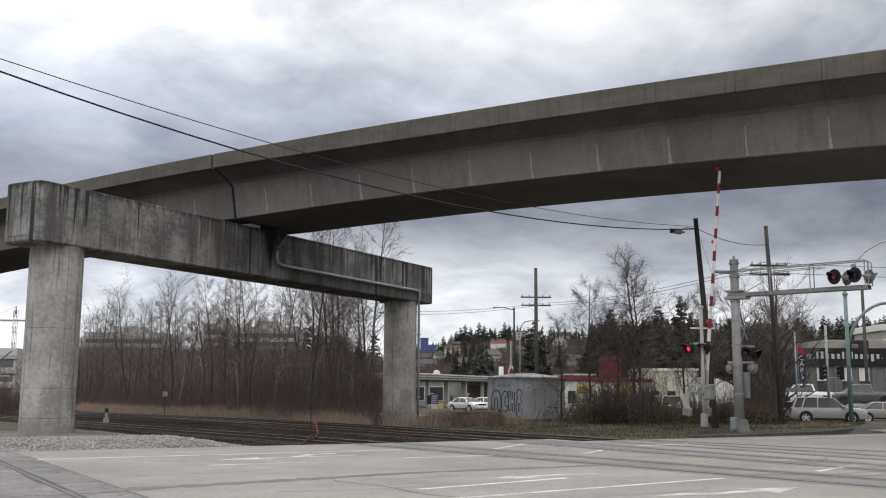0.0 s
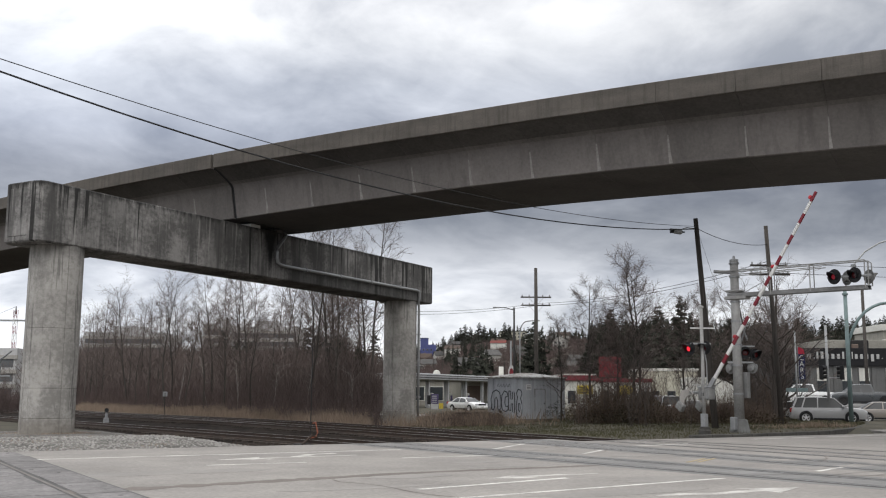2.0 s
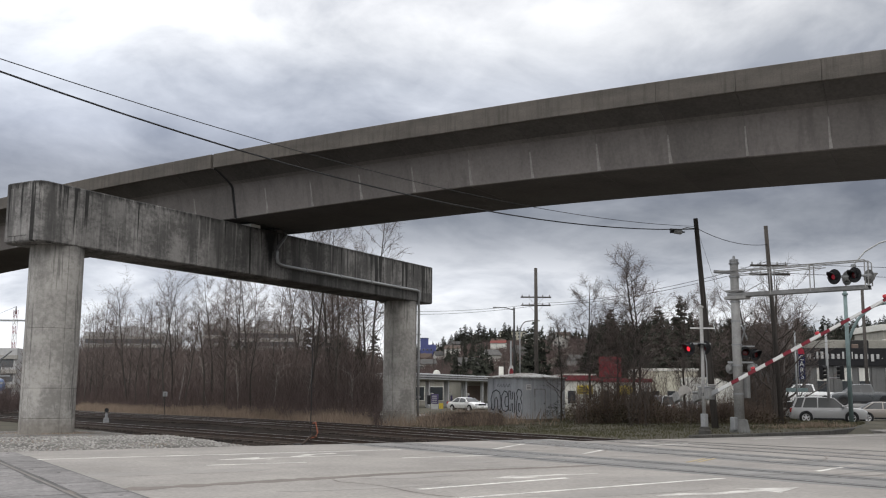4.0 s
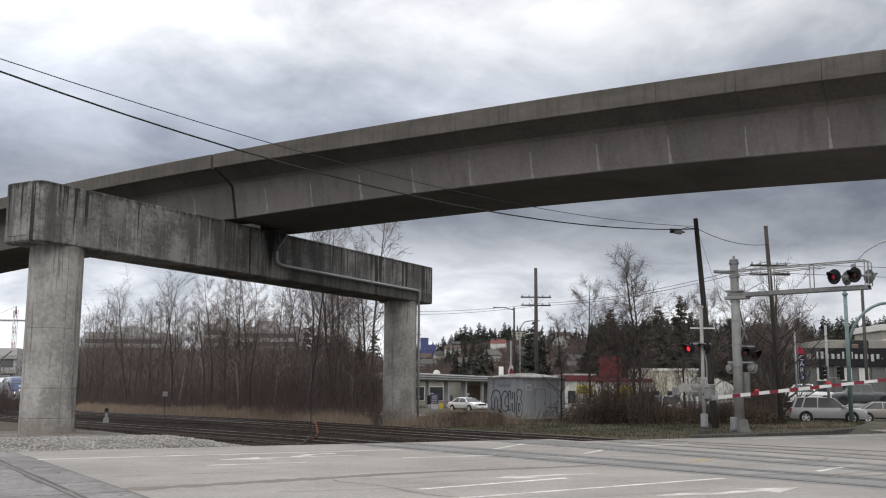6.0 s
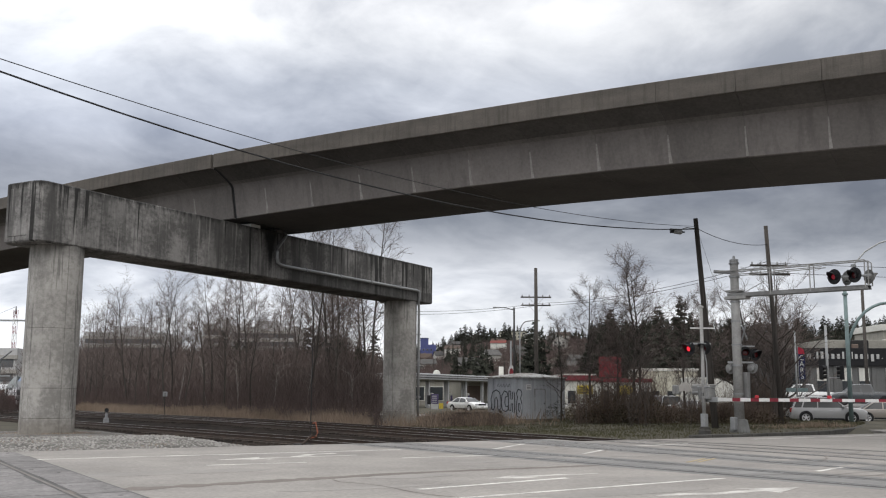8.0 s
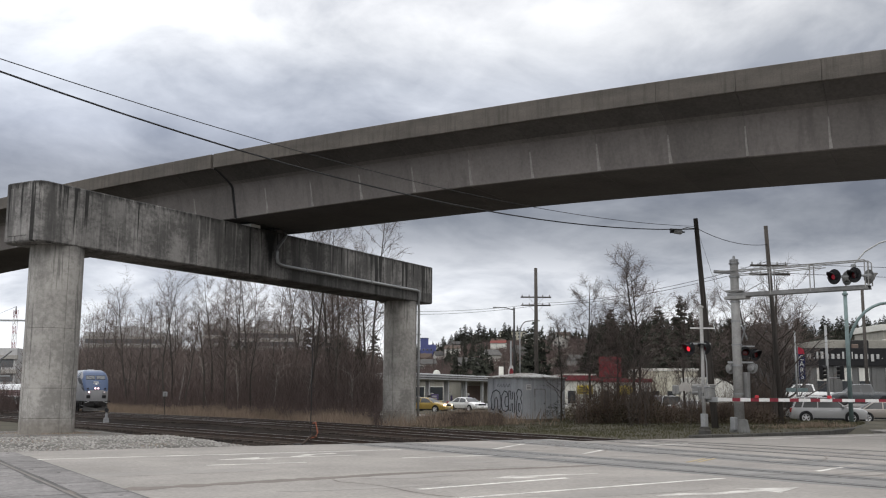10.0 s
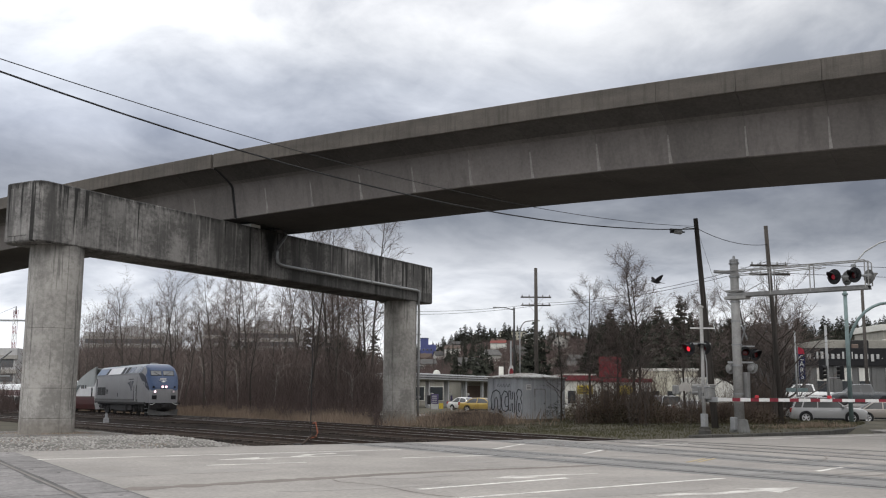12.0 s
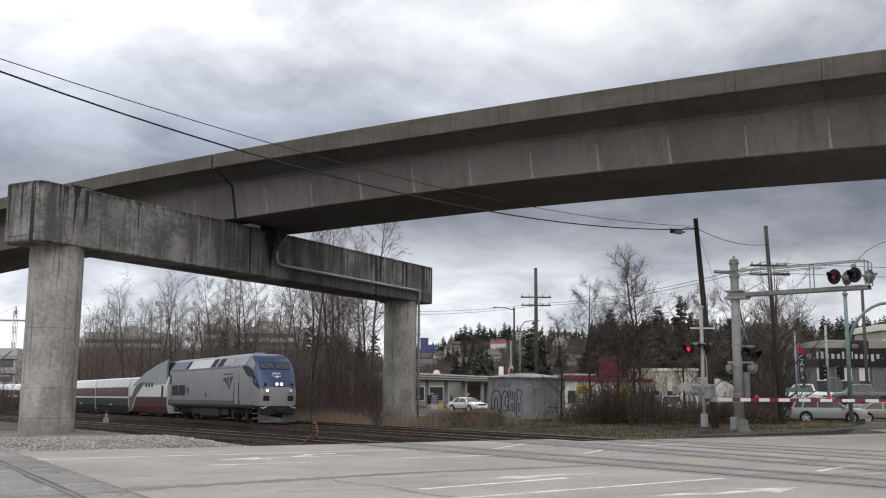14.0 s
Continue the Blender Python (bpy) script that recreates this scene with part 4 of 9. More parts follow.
        part("side_ledge", box(B(), s * 1.50, s * 1.55, 3.0, end - 0.25, 3.58, 3.64, 0.01), "loco_grey", t)
        for y0, y1, z0, z1 in ((14.45, 15.95, 1.75, 2.50), (16.15, 17.7, 1.75, 2.50), (17.95, 18.25, 2.6, 3.3), (3.0, 3.3, 2.15, 2.38), (3.0, 3.3, 1.75, 1.95)):
            part("air_intake", box(B(), s * 1.50, s * 1.538, y0, y1, z0, z1, 0.01), "black", t, "black louvred air intake")
        for k in range(5):
            part("louvre", box(B(), s * 1.535, s * 1.55, 14.5, 15.9, 1.78 + 0.15 * k, 1.81 + 0.15 * k, 0), "dark_steel", t)
            part("louvre", box(B(), s * 1.535, s * 1.55, 16.2, 17.65, 1.78 + 0.15 * k, 1.81 + 0.15 * k, 0), "dark_steel", t)
        for y0, y1 in ((13.95, 14.6), (6.45, 7.45), (7.9, 8.8)):
            part("roof_vent", roof_slope(s, y0, y1, 0.04, 0.92), "black", t, "black roof-slope vent")
        part("roof_panel", roof_slope(s, 14.8, 18.4, 0.0, 0.98), "loco_pale_blue", t, "pale blue roof-slope panel")
        part("roof_panel", roof_slope(s, 9.0, 13.75, 0.0, 0.98), "coach_white", t, "white roof-slope panel")
        part("roof_panel", roof_slope(s, 4.5, 6.2, 0.12, 0.85), "loco_glass", t, "grey glazed roof-slope panel")
        # the operator's emblem as three plain swept blades
        blades = (((6.20, 2.80), (5.55, 2.93), (5.15, 2.72), (4.97, 2.40), (4.88, 2.12), (5.2, 2.45), (5.7, 2.68)),
                  ((5.36, 2.95), (4.84, 2.96), (4.80, 2.6), (4.75, 2.2), (4.82, 2.10), (4.90, 2.5), (5.06, 2.75)),
                  ((4.66, 2.97), (3.95, 2.97), (4.32, 2.72), (4.58, 2.35), (4.68, 2.12), (4.68, 2.6)))
        for o in blades:
            bm = loft(B(), [[(s * 1.523, y, z) for y, z in o], [(s * 1.533, y, z) for y, z in o]])
            part("emblem", bm, "loco_trim", t, "dark swept blade of an emblem")
        part("name_bar", box(B(), s * 1.52, s * 1.531, 4.1, 5.7, 3.10, 3.17, 0), "dark_steel", t)
        part("marker_plate", box(B(), s * 1.52, s * 1.533, 9.5, 9.72, 1.62, 1.95, 0), "black", t)
        for y in (9.3, 14.7):
            part("panel_seam", box(B(), s * 1.522, s * 1.530, y, y + 0.03, 1.4, 3.5, 0), "galv", t)
    part("number_board", box(B(), -0.26, 0.26, -0.02, 0.03, -0.06, 0.06, 0.01), "coach_white", t, at=pose(0, 0.42, 3.12, 0, 0, 0))
    o = [(-0.34, 0.06), (0.0, -0.14), (0.34, 0.06), (0.12, 0.0), (0.0, 0.06), (-0.12, 0.0)]
    part("nose_emblem", loft(B(), [[(x, y, 0.0) for x, y in o], [(x, y, 0.03) for x, y in o]]), "coach_white", t, "white winged emblem", at=pose(0, 0.36, 2.94, slope, 0, 0))
    # pilot, coupler, plough and underframe
    part("pilot", box(B(), -1.14, 1.14, 0.05, 0.6, 0.55, 1.13, 0.04), "dark_steel", t)
    part("coupler", box(B(), -0.2, 0.2, -0.45, 0.3, 0.72, 1.0, 0.05), "dark_steel", t)
    for s in (-1, 1):
        o = [(0.0, -0.35, 0.12), (s * 1.22, 0.15, 0.12), (s * 1.26, 0.1, 0.62), (0.0, -0.25, 0.40)]
        bm = loft(B(), [o, [(x, y + 0.05, z) for x, y, z in o]])
        part("plough", bm, "plough", t, "grimy grey snow plough blade")
        part("hose", tube(B(), [(s * 0.5, 0.0, 0.95), (s * 0.55, -0.18, 0.75), (s * 0.6, -0.12, 0.45)], 0.03, 6), "black", t)
        part("grab_iron", tube(B(), [(s * 0.75, -0.05, 1.1), (s * 1.0, -0.12, 0.98), (s * 1.15, -0.05, 1.02)], 0.025, 6), "coach_white", t)
        for z in (0.35, 0.65, 0.95):
            part("step", box(B(), s * 1.12 - 0.20, s * 1.12 + 0.20, 0.65, 0.95, z - 0.02, z + 0.02), "galv", t)
            part("step", box(B(), s * 1.42 - 0.12, s * 1.42 + 0.12, 3.55, 4.2, z - 0.02, z + 0.02), "dark_steel", t)
    part("underframe", box(B(), -1.3, 1.3, 0.6, end - 0.2, 0.90, 1.13, 0.02), "dark_steel", t)
    # one added block for the dense undergear, stops light passing beneath
    part("equipment", box(B(), -0.66, 0.66, 0.9, end - 0.5, 0.40, 0.92, 0.02), "dark_steel", t, "dark block filling the space between the wheels")
    for s in (-1, 1):
        for y0, y1 in ((5.55, 7.0), (11.6, 13.0)):
            part("equipment_box", box(B(), s * 1.0 - 0.26, s * 1.0 + 0.26, y0, y1, 0.45, 0.98, 0.04), "dark_steel", t, "dark equipment box")
        part("air_tank", tube(B(), [(s * 1.05, 16.7, 0.70), (s * 1.05, 18.1, 0.70)], 0.2, 10), "dark_steel", t, "round air tank")
    part("fuel_tank", box(B(), -1.35, 1.35, 7.2, 11.4, 0.28, 0.98, 0.12), "dark_steel", t, "dark belly fuel tank")
    wheels = bogie(t, 3.7, 2.6, 0.51) + bogie(t, 14.9, 2.6, 0.51)
    for y, h in ((5.2, 0.07), (7.6, 0.10), (10.6, 0.14), (13.6, 0.12), (16.0, 0.08)):
        part("roof_hatch", box(B(), -0.7, 0.7, y, y + 1.9, 4.40, 4.42 + h, 0.03), "dark_steel", t)
    part("horn", box(B(), -0.3, 0.3, 3.2, 3.6, 4.42, 4.54, 0.03), "galv", t)
    fc = bpy.data.curves.new("fleet_number", "FONT")
    fc.body, fc.size, fc.extrude = "190", 0.62, 0.004
    ob = new("fleet_number", fc)
    ob.data.materials.append(M["black"])
    ob.parent = t
    ob.matrix_basis = pose(-1.535, 14.32, 1.88, 90, 0, -90)
    return t, wheels


def coach_section(y, roof=3.32, w=1.47):
    return [(-w * 0.88, y, 0.36), (-w * 0.97, y, 0.85), (-w, y, 1.50), (-w, y, 1.64), (-w, y, 2.46), (-w * 0.985, y, 2.62), (-w * 0.86, y, roof - 0.14), (-w * 0.55, y, roof),
            (w * 0.55, y, roof), (w * 0.86, y, roof - 0.14), (w * 0.985, y, 2.62), (w, y, 2.46), (w, y, 1.64), (w, y, 1.50), (w * 0.97, y, 0.85), (w * 0.88, y, 0.36)]


def make_coach():
    t = empty("passenger_coach", Matrix.Translation((23.6, 160, 0)), "low white, brown and dark green passenger coach", "train coach", "coaches of the train")
    stripes = [2, 2, 0, 1, 0, 0, 0, 0, 0, 0, 0, 1, 0, 2, 2, 2]
    bm = loft(B(), [coach_section(y) for y in (0.0, 4.0, 8.0, 12.85)], mats=stripes)
    part("body", bm, ["coach_white", "coach_brown", "coach_green"], t)
    for s in (-1, 1):
        for k in range(7):
            part("window", box(B(), s * 1.455, s * 1.478, 1.0 + k * 1.6, 2.35 + k * 1.6, 1.80, 2.34, 0), "coach_window", t, "tinted window in the brown band")
        part("door_line", box(B(), s * 1.462, s * 1.476, 12.2, 12.24, 0.6, 2.6, 0), "dark_steel", t)
        part("number_bars", box(B(), s * 1.45, s * 1.47, 6.0, 6.8, 0.86, 0.95, 0), "coach_white", t)
    part("gangway", box(B(), -1.2, 1.2, 12.85, 13.14, 0.6, 3.1, 0.03), "dark_steel", t)
    w = [wheelset(t, 12.98, 0.42)]
    part("skirt", box(B(), -1.15, 1.15, 0.5, 12.4, 0.16, 0.45, 0.03), "dark_steel", t)
    return t, w


def make_end_car():
    """The car behind the locomotive, with a tall fin that fairs the low coaches to the locomotive's height."""
    t = empty("power_end_car", Matrix.Translation((23.6, 160, 0)), "white, brown and green end car with a tall roof fin", "train coach")
    secs = [coach_section(y) for y in (0.0, 3.0, 6.0, 9.0, 11.6)]
    bm = loft(B(), secs, mats=[1, 1, 1, 0, 0, 0, 0, 0, 0, 0, 0, 0, 0, 1, 1, 1])
    part("body", bm, ["coach_white", "coach_brown", "coach_green"], t)
    for s in (-1, 1):
        # side fins sweep up toward the locomotive; a green band swings down along the side
        o = [(10.6, 2.55), (9.0, 3.05), (6.5, 3.62), (3.5, 4.12), (0.8, 4.46), (-0.15, 4.56), (0.25, 4.0), (0.45, 3.2), (0.5, 2.62)]
        bm = loft(B(), [[(s * 1.30, y, z) for y, z in o], [(s * 1.475, y, z - 0.01) for y, z in o]])
        part("fin", bm, "fin_pale", t, "pale grey-green roof fin swept up to the locomotive")
        o = [(11.55, 0.5), (11.0, 1.5), (9.8, 2.35), (8.4, 2.75), (6.5, 2.85), (8.0, 2.35), (9.2, 1.75), (10.0, 1.1), (10.4, 0.5)]
        bm = loft(B(), [[(s * 1.40, y, z) for y, z in o], [(s * 1.482, y, z) for y, z in o]])
        part("green_sweep", bm, "fin_green", t, "green sweep painted down the side")
        o = [(10.4, 0.5), (10.0, 1.1), (9.2, 1.75), (8.0, 2.35), (6.5, 2.85), (8.1, 2.30), (9.1, 1.70), (9.85, 1.1), (10.25, 0.5)]
        part("edge_line", loft(B(), [[(s * 1.41, y, z) for y, z in o], [(s * 1.484, y, z) for y, z in o]]), "coach_white", t, "white edge of the sweep")
        for y in (4.0, 4.9, 5.8):
            part("window", box(B(), s * 1.465, s * 1.49, y, y + 0.55, 2.42, 2.78, 0.01), "loco_glass", t)
        part("vent", box(B(), s * 1.46, s * 1.485, 1.0, 1.5, 1.6, 2.5, 0.01), "dark_steel", t)
    part("fin_roof", loft(B(), [[(-1.3, y, z), (1.3, y, z), (1.3, y, z - 0.08), (-1.3, y, z - 0.08)] for y, z in ((10.2, 2.95), (6.5, 3.58), (3.5, 4.08), (0.8, 4.42))]), "fin_pale", t)
    part("gangway", box(B(), -1.2, 1.2, 11.6, 11.9, 0.6, 3.1, 0.03), "dark_steel", t)
    part("skirt", box(B(), -0.6, 0.6, 0.4, 11.2, 0.20, 0.60, 0.03), "dark_steel", t)
    w = bogie(t, 1.9, 2.2, 0.42) + [wheelset(t, 11.75, 0.42)]
    return t, w


LOCO, LOCO_WHEELS = make_loco()
END_CAR, END_WHEELS = make_end_car()
first, first_wheels = make_coach()
COACHES = [first] + [copy_thing(first, Matrix.Translation((23.6, 160, 0))) for i in range(9)]
TRAIN = [(LOCO, 0.0), (END_CAR, 19.3)] + [(c, 31.3 + 13.2 * i) for i, c in enumerate(COACHES)]


def nose_y(t):
    return 58.4 + 12.65 * (14.0 - t)


# ---- crossing signals ----
M["galv_dull"] = mat("dull_grey_steel", (0.30, 0.30, 0.295), (0.17, 0.168, 0.162), 0.65, 1.8, 10, 0.1, metal=0.2, streak=0.4)
def flasher(parent, at, face, r=0.30, lit_mat="lens_lit", name="flasher_lamp", body="black"):
    """A round black background plate with hood and dark red lens, facing the direction of the angle; returns the glowing lens, which comes forward when lit."""
    m = pose(*at, 0, 0, face) @ Matrix.Rotation(radians(90), 4, "X")
    lamp = part(name, revolve(B(), [(0.03, -0.20), (0.16, -0.18), (0.19, -0.02), (r * 0.92, -0.01), (r * 0.92, 0.012), (0.17, 0.012), (0.17, 0.0)], 22, None), body, parent, "grey round lamp with hood" if body == "galv_dull" else "black round lamp with hood", at=m)
    bm = B()
    n, rings = 14, []
    for a in range(n + 1):
        q = math.pi * (-0.30 + 1.60 * a / n)
        depth = 0.18 + 0.30 * max(0.0, math.sin(q))
        rings.append([(0.185 * math.cos(q), 0.185 * math.sin(q), 0.0), (0.20 * math.cos(q), 0.20 * math.sin(q), 0.0), (0.21 * math.cos(q), 0.21 * math.sin(q), depth), (0.195 * math.cos(q), 0.195 * math.sin(q), depth)])
    part("hood", loft(bm, rings), body, lamp)
    part("lens", revolve(B(), [(0.165, 0.014), (0.16, 0.025), (0.08, 0.045), (0.0, 0.05)], 20), "lens_red", lamp, "dark red glass lens")
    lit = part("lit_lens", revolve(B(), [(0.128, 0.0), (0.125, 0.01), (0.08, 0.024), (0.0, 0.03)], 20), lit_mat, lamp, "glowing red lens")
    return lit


def crossbuck(parent, at, face):
    for s in (-1, 1):
        bm = box(B(), -0.56, 0.56, -0.012, 0.012, -0.075, 0.075, 0.004)
        part("crossbuck_blade", bm, "galv", parent, "white crossbuck blade", at=pose(*at, 0, 0, face) @ pose(0, 0.014 * s, 0, 0, s * 45, 0))


def make_gate():
    g = empty("crossing_gate", Matrix.Translation((35.97, 34.78, 0)), "pale crossing gate post with red flashing lamps", "crossing gate")
    part("post", tube(B(), [(0, 0, 0.3), (0, 0, 6.05)], 0.085, 14), "alu", g, "", True)
    part("base", loft(B(), [[(x * s, y * s, z) for x, y in ((-1, -1), (1, -1), (1, 1), (-1, 1))] for s, z in ((0.21, -0.12), (0.21, 0.16), (0.17, 0.20), (0.17, 0.32))]), "kerb", g, "concrete foot")
    part("base_box", box(B(), -0.14, 0.14, -0.14, 0.14, 0.32, 0.95, 0.03), "galv", g, "grey steel junction box")
    part("mechanism", box(B(), -0.24, 0.24, -0.34, 0.38, 1.62, 2.20, 0.05), "galv_dull", g, "grey gate mechanism housing", at=pose(0.22, 0, 0))
    part("mechanism_lid", box(B(), -0.26, 0.26, -0.36, 0.40, 2.20, 2.26, 0.02), "galv", g, at=pose(0.22, 0, 0))
    part("latch", box(B(), -0.30, -0.24, -0.06, 0.06, 1.80, 1.96, 0.01), "dark_steel", g, at=pose(0.22, 0, 0))
    part("guard_bar", box(B(), -0.55, 0.65, -0.03, 0.03, 2.30, 2.36, 0.01), "alu", g, "pale flat guard bar", at=pose(0.1, 0, 0, 0, 0, -31))
    part("light_bracket", box(B(), -0.5, 0.5, -0.05, 0.05, 4.28, 4.36, 0.01), "galv", g, at=pose(-0.1, 0, 0, 0, 0, -31))
    part("bell", revolve(B(), [(0.0, 6.2), (0.12, 6.17), (0.14, 6.08), (0.05, 6.05)], 14), "alu", g)
    part("conduit", tube(B(), [(0.10, -0.05, 2.0), (0.16, -0.1, 2.6), (0.16, -0.1, 3.4), (0.05, -0.05, 4.2)], 0.03, 6), "galv", g)
    # crossbuck seen nearly edge on, with its long cross bar
    part("cross_bar", box(B(), -0.56, 0.62, -0.02, 0.02, 5.05, 5.11, 0.006), "arm_white", g, "white cross bar", at=pose(0, 0, 0, 0, 0, -31))
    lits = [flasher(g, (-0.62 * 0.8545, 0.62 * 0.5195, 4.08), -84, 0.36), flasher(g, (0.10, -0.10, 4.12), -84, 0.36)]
    # the arm turns about its pivot; x of its own space runs along the arm
    arm = empty("gate_arm", Matrix.Translation((36.2, 35.21, 1.96)))
    tagged(arm, "long gate arm with red and white bands", "gate arm")
    L, ARM_X, ARM_Z = 10.95, 0.53, -0.33  # the bands lie past and below the pivot
    edges = [0.5] + [1.52 + 1.105 * (i // 2) + (0.49 if i % 2 else 0.0) for i in range(18)]
    for i, (a, b) in enumerate(zip(edges, edges[1:])):
        h0, h1 = 0.085 - 0.03 * a / L, 0.085 - 0.03 * b / L
        a, b = a + ARM_X, b + ARM_X
        bm = loft(B(), [[(x, y, z + ARM_Z) for y, z in ((-0.04, -h), (0.04, -h), (0.04, h), (-0.04, h))] for x, h in ((a, h0), (b, h1))])
        part("band", bm, "arm_red" if i % 2 else "arm_white", arm, "red band" if i % 2 else "white band")
    part("arm_root", box(B(), 0.25, 1.15, -0.06, 0.06, ARM_Z - 0.12, ARM_Z + 0.12, 0.02), "galv", arm)
    part("arm_bracket", loft(B(), [[(x, y, z) for x, z in ((-0.12, -0.12), (0.12, 0.14), (0.62, ARM_Z + 0.10), (0.45, ARM_Z - 0.10))] for y in (-0.08, 0.08)]), "galv_dull", arm, "grey steel arm bracket")
    for s in (-0.66, 0.66):
        spine = ((0.06, 0.0, 0.17), (-0.12, 0.18, 0.22), (-0.34, 0.30, 0.22), (-0.58, 0.26, 0.19), (-0.80, 0.14, 0.15))
        bm = loft(B(), [[(x, s - 0.04, z - h), (x, s + 0.04, z - h), (x, s + 0.04, z + h), (x, s - 0.04, z + h)] for x, z, h in spine])
        part("counterweight_arm", bm, "cast_grey", arm, "warm grey cast counterweight arm")
        w = part("counterweight", box(B(), -1.16, -0.74, s - 0.13, s + 0.13, -0.10, 0.36, 0.05), "galv_dull", arm, "heavy grey counterweight")
        for x in (-1.06, -0.95, -0.84):
            part("weight_plate_edge", box(B(), x - 0.02, x + 0.02, s - 0.15, s + 0.15, -0.07, 0.33, 0.01), "galv_dull", w)
    part("arm_shaft", tube(B(), [(0, -0.7, 0), (0, 0.7, 0)], 0.06, 10), "galv", arm)
    for x in (L - 0.45, 6.88, 2.97):
        part("arm_lamp", box(B(), x + ARM_X - 0.08, x + ARM_X + 0.08, -0.08, 0.08, ARM_Z + 0.06, ARM_Z + 0.20, 0.03), "arm_lamp", arm, "small glowing red arm lamp")
    return g, arm, lits


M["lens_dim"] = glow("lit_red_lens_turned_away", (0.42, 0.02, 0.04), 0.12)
M["cast_grey"] = mat("weathered_cast_housing", (0.42, 0.395, 0.365), (0.26, 0.245, 0.228), 0.7, 2.0, 10, 0.15, streak=0.3)
M["arm_lamp"] = glow("red_arm_lamp", (0.45, 0.03, 0.04), 0.05)


def make_cantilever():
    g = empty("cantilever_signal", Matrix.Translation((39.3, 35.6, 0)), "pale cantilever mast with flashing lamps over the road", "signal mast")
    part("mast", tube(B(), [(0, 0, 0.5), (0, 0, 8.75)], [0.25, 0.21], 18), "alu", g, "pale painted steel mast", True)
    for z in (1.9, 3.35, 4.4, 5.6, 6.6, 7.9, 8.6):
        part("band", tube(B(), [(0, 0, z - 0.04), (0, 0, z + 0.04)], 0.265, 18), "galv", g)
    part("cap", revolve(B(), [(0.0, 9.02), (0.06, 8.98), (0.07, 8.86), (0.22, 8.80), (0.24, 8.72)], 16), "galv", g)
    part("foot", loft(B(), [[(x * s, y * s, z) for x, y in ((-1, -1), (1, -1), (1, 1), (-1, 1))] for s, z in ((0.36, -0.15), (0.36, 0.04), (0.27, 0.62), (0.25, 0.64))]), "galv_dull", g, "flared mast foot")
    part("control_box", box(B(), -0.55, -0.28, -0.15, 0.15, 0.1, 0.75, 0.03), "galv", g)
    d = pose(0, 0, 0, 0, 0, -72)  # along the arm
    A0, A1 = -0.3, 6.7
    for s in (-1, 1):
        # channel section: a web with two flanges
        bm = box(B(), A0, A1, s * 0.25 - 0.012, s * 0.25 + 0.012, 6.86, 7.02)
        box(bm, A0, A1, s * 0.20 - 0.07, s * 0.20 + 0.07, 7.02, 7.04)
        box(bm, A0, A1, s * 0.20 - 0.07, s * 0.20 + 0.07, 6.84, 6.86)
        part("lower_chord", bm, "galv_dull", g, at=d)
    part("walkway", box(B(), 0.2, A1, -0.14, 0.14, 6.94, 6.98, 0), "dark_steel", g, at=d)
    for s in (-0.28, 0.28):
        part("hand_rail", tube(B(), [(-1.0, s, 8.2), (6.6, s, 8.22), (6.75, s, 8.1), (6.75, s, 7.0)], 0.03, 8), "alu", g, at=d)
        part("hand_rail", tube(B(), [(0.0, s, 7.98), (4.6, s, 8.05)], 0.022, 8), "alu", g, at=d)
        for x in (2.0, 4.0, 6.6):
            part("rail_post", tube(B(), [(x, s, 6.9), (x, s, 8.22)], 0.028, 6), "alu", g, at=d)
    part("back_stay", tube(B(), [(-1.1, 0, 8.26), (0, 0, 8.12)], 0.09, 8), "galv", g, at=d)
    part("brace", tube(B(), [(0.25, 0.2, 7.0), (1.5, 0.2, 7.6), (1.0, 0.28, 8.2)], 0.02, 6), "galv", g, at=d)
    part("bracket", box(B(), -0.45, 0.7, -0.32, 0.32, 6.72, 6.88, 0.02), "alu", g, at=d)
    part("bracket", box(B(), -0.4, 0.4, -0.32, 0.32, 7.1, 7.2, 0.02), "alu", g, at=d)
    part("flasher_bar", box(B(), 4.9, 6.9, -0.5, -0.42, 7.42, 7.50, 0.01), "galv", g, at=d)

    def on_arm(x, y, z):
        p = d @ Vector((x, y, z))
        return (p.x, p.y, p.z)
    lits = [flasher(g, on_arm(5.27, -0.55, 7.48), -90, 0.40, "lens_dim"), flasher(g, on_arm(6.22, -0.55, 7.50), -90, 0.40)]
    flasher(g, on_arm(6.62, 0.25, 7.46), 76, 0.38, body="galv_dull")
    flasher(g, on_arm(5.60, 0.25, 7.46), 76, 0.38, body="galv_dull")
    part("bell", revolve(B(), [(0.0, 0.14), (0.10, 0.12), (0.14, 0.0)], 14), "galv", g, at=Matrix.Translation(on_arm(6.0, 0.0, 7.95)))
    # lower cluster on the mast: rear lamps, box and crossbuck seen from behind
    flasher(g, (0.64, -0.38, 3.22), 110, 0.30, body="galv_dull")
    flasher(g, (-0.16, 0.34, 3.20), 100, 0.30, body="galv_dull")
    flasher(g, (0.26, -0.30, 4.0), -40, 0.34)
    flasher(g, (0.72, -0.52, 3.90), -10, 0.34)
    part("bracket", box(B(), -0.5, 0.8, -0.05, 0.05, 3.46, 3.55, 0.01), "galv", g, at=pose(0, 0, 0, 0, 0, -31))
    part("bracket", box(B(), -0.1, 0.9, -0.05, 0.05, 4.28, 4.36, 0.01), "galv", g, at=pose(0, 0, 0, 0, 0, -31))
    part("relay_box", box(B(), 0.16, 0.42, -0.42, -0.12, 1.7, 3.0, 0.02), "galv_dull", g, "grey steel relay box")
    crossbuck(g, (0.58, 0.0, 5.05), 60)
    return g, lits


GATE, ARM, GATE_LITS = make_gate()
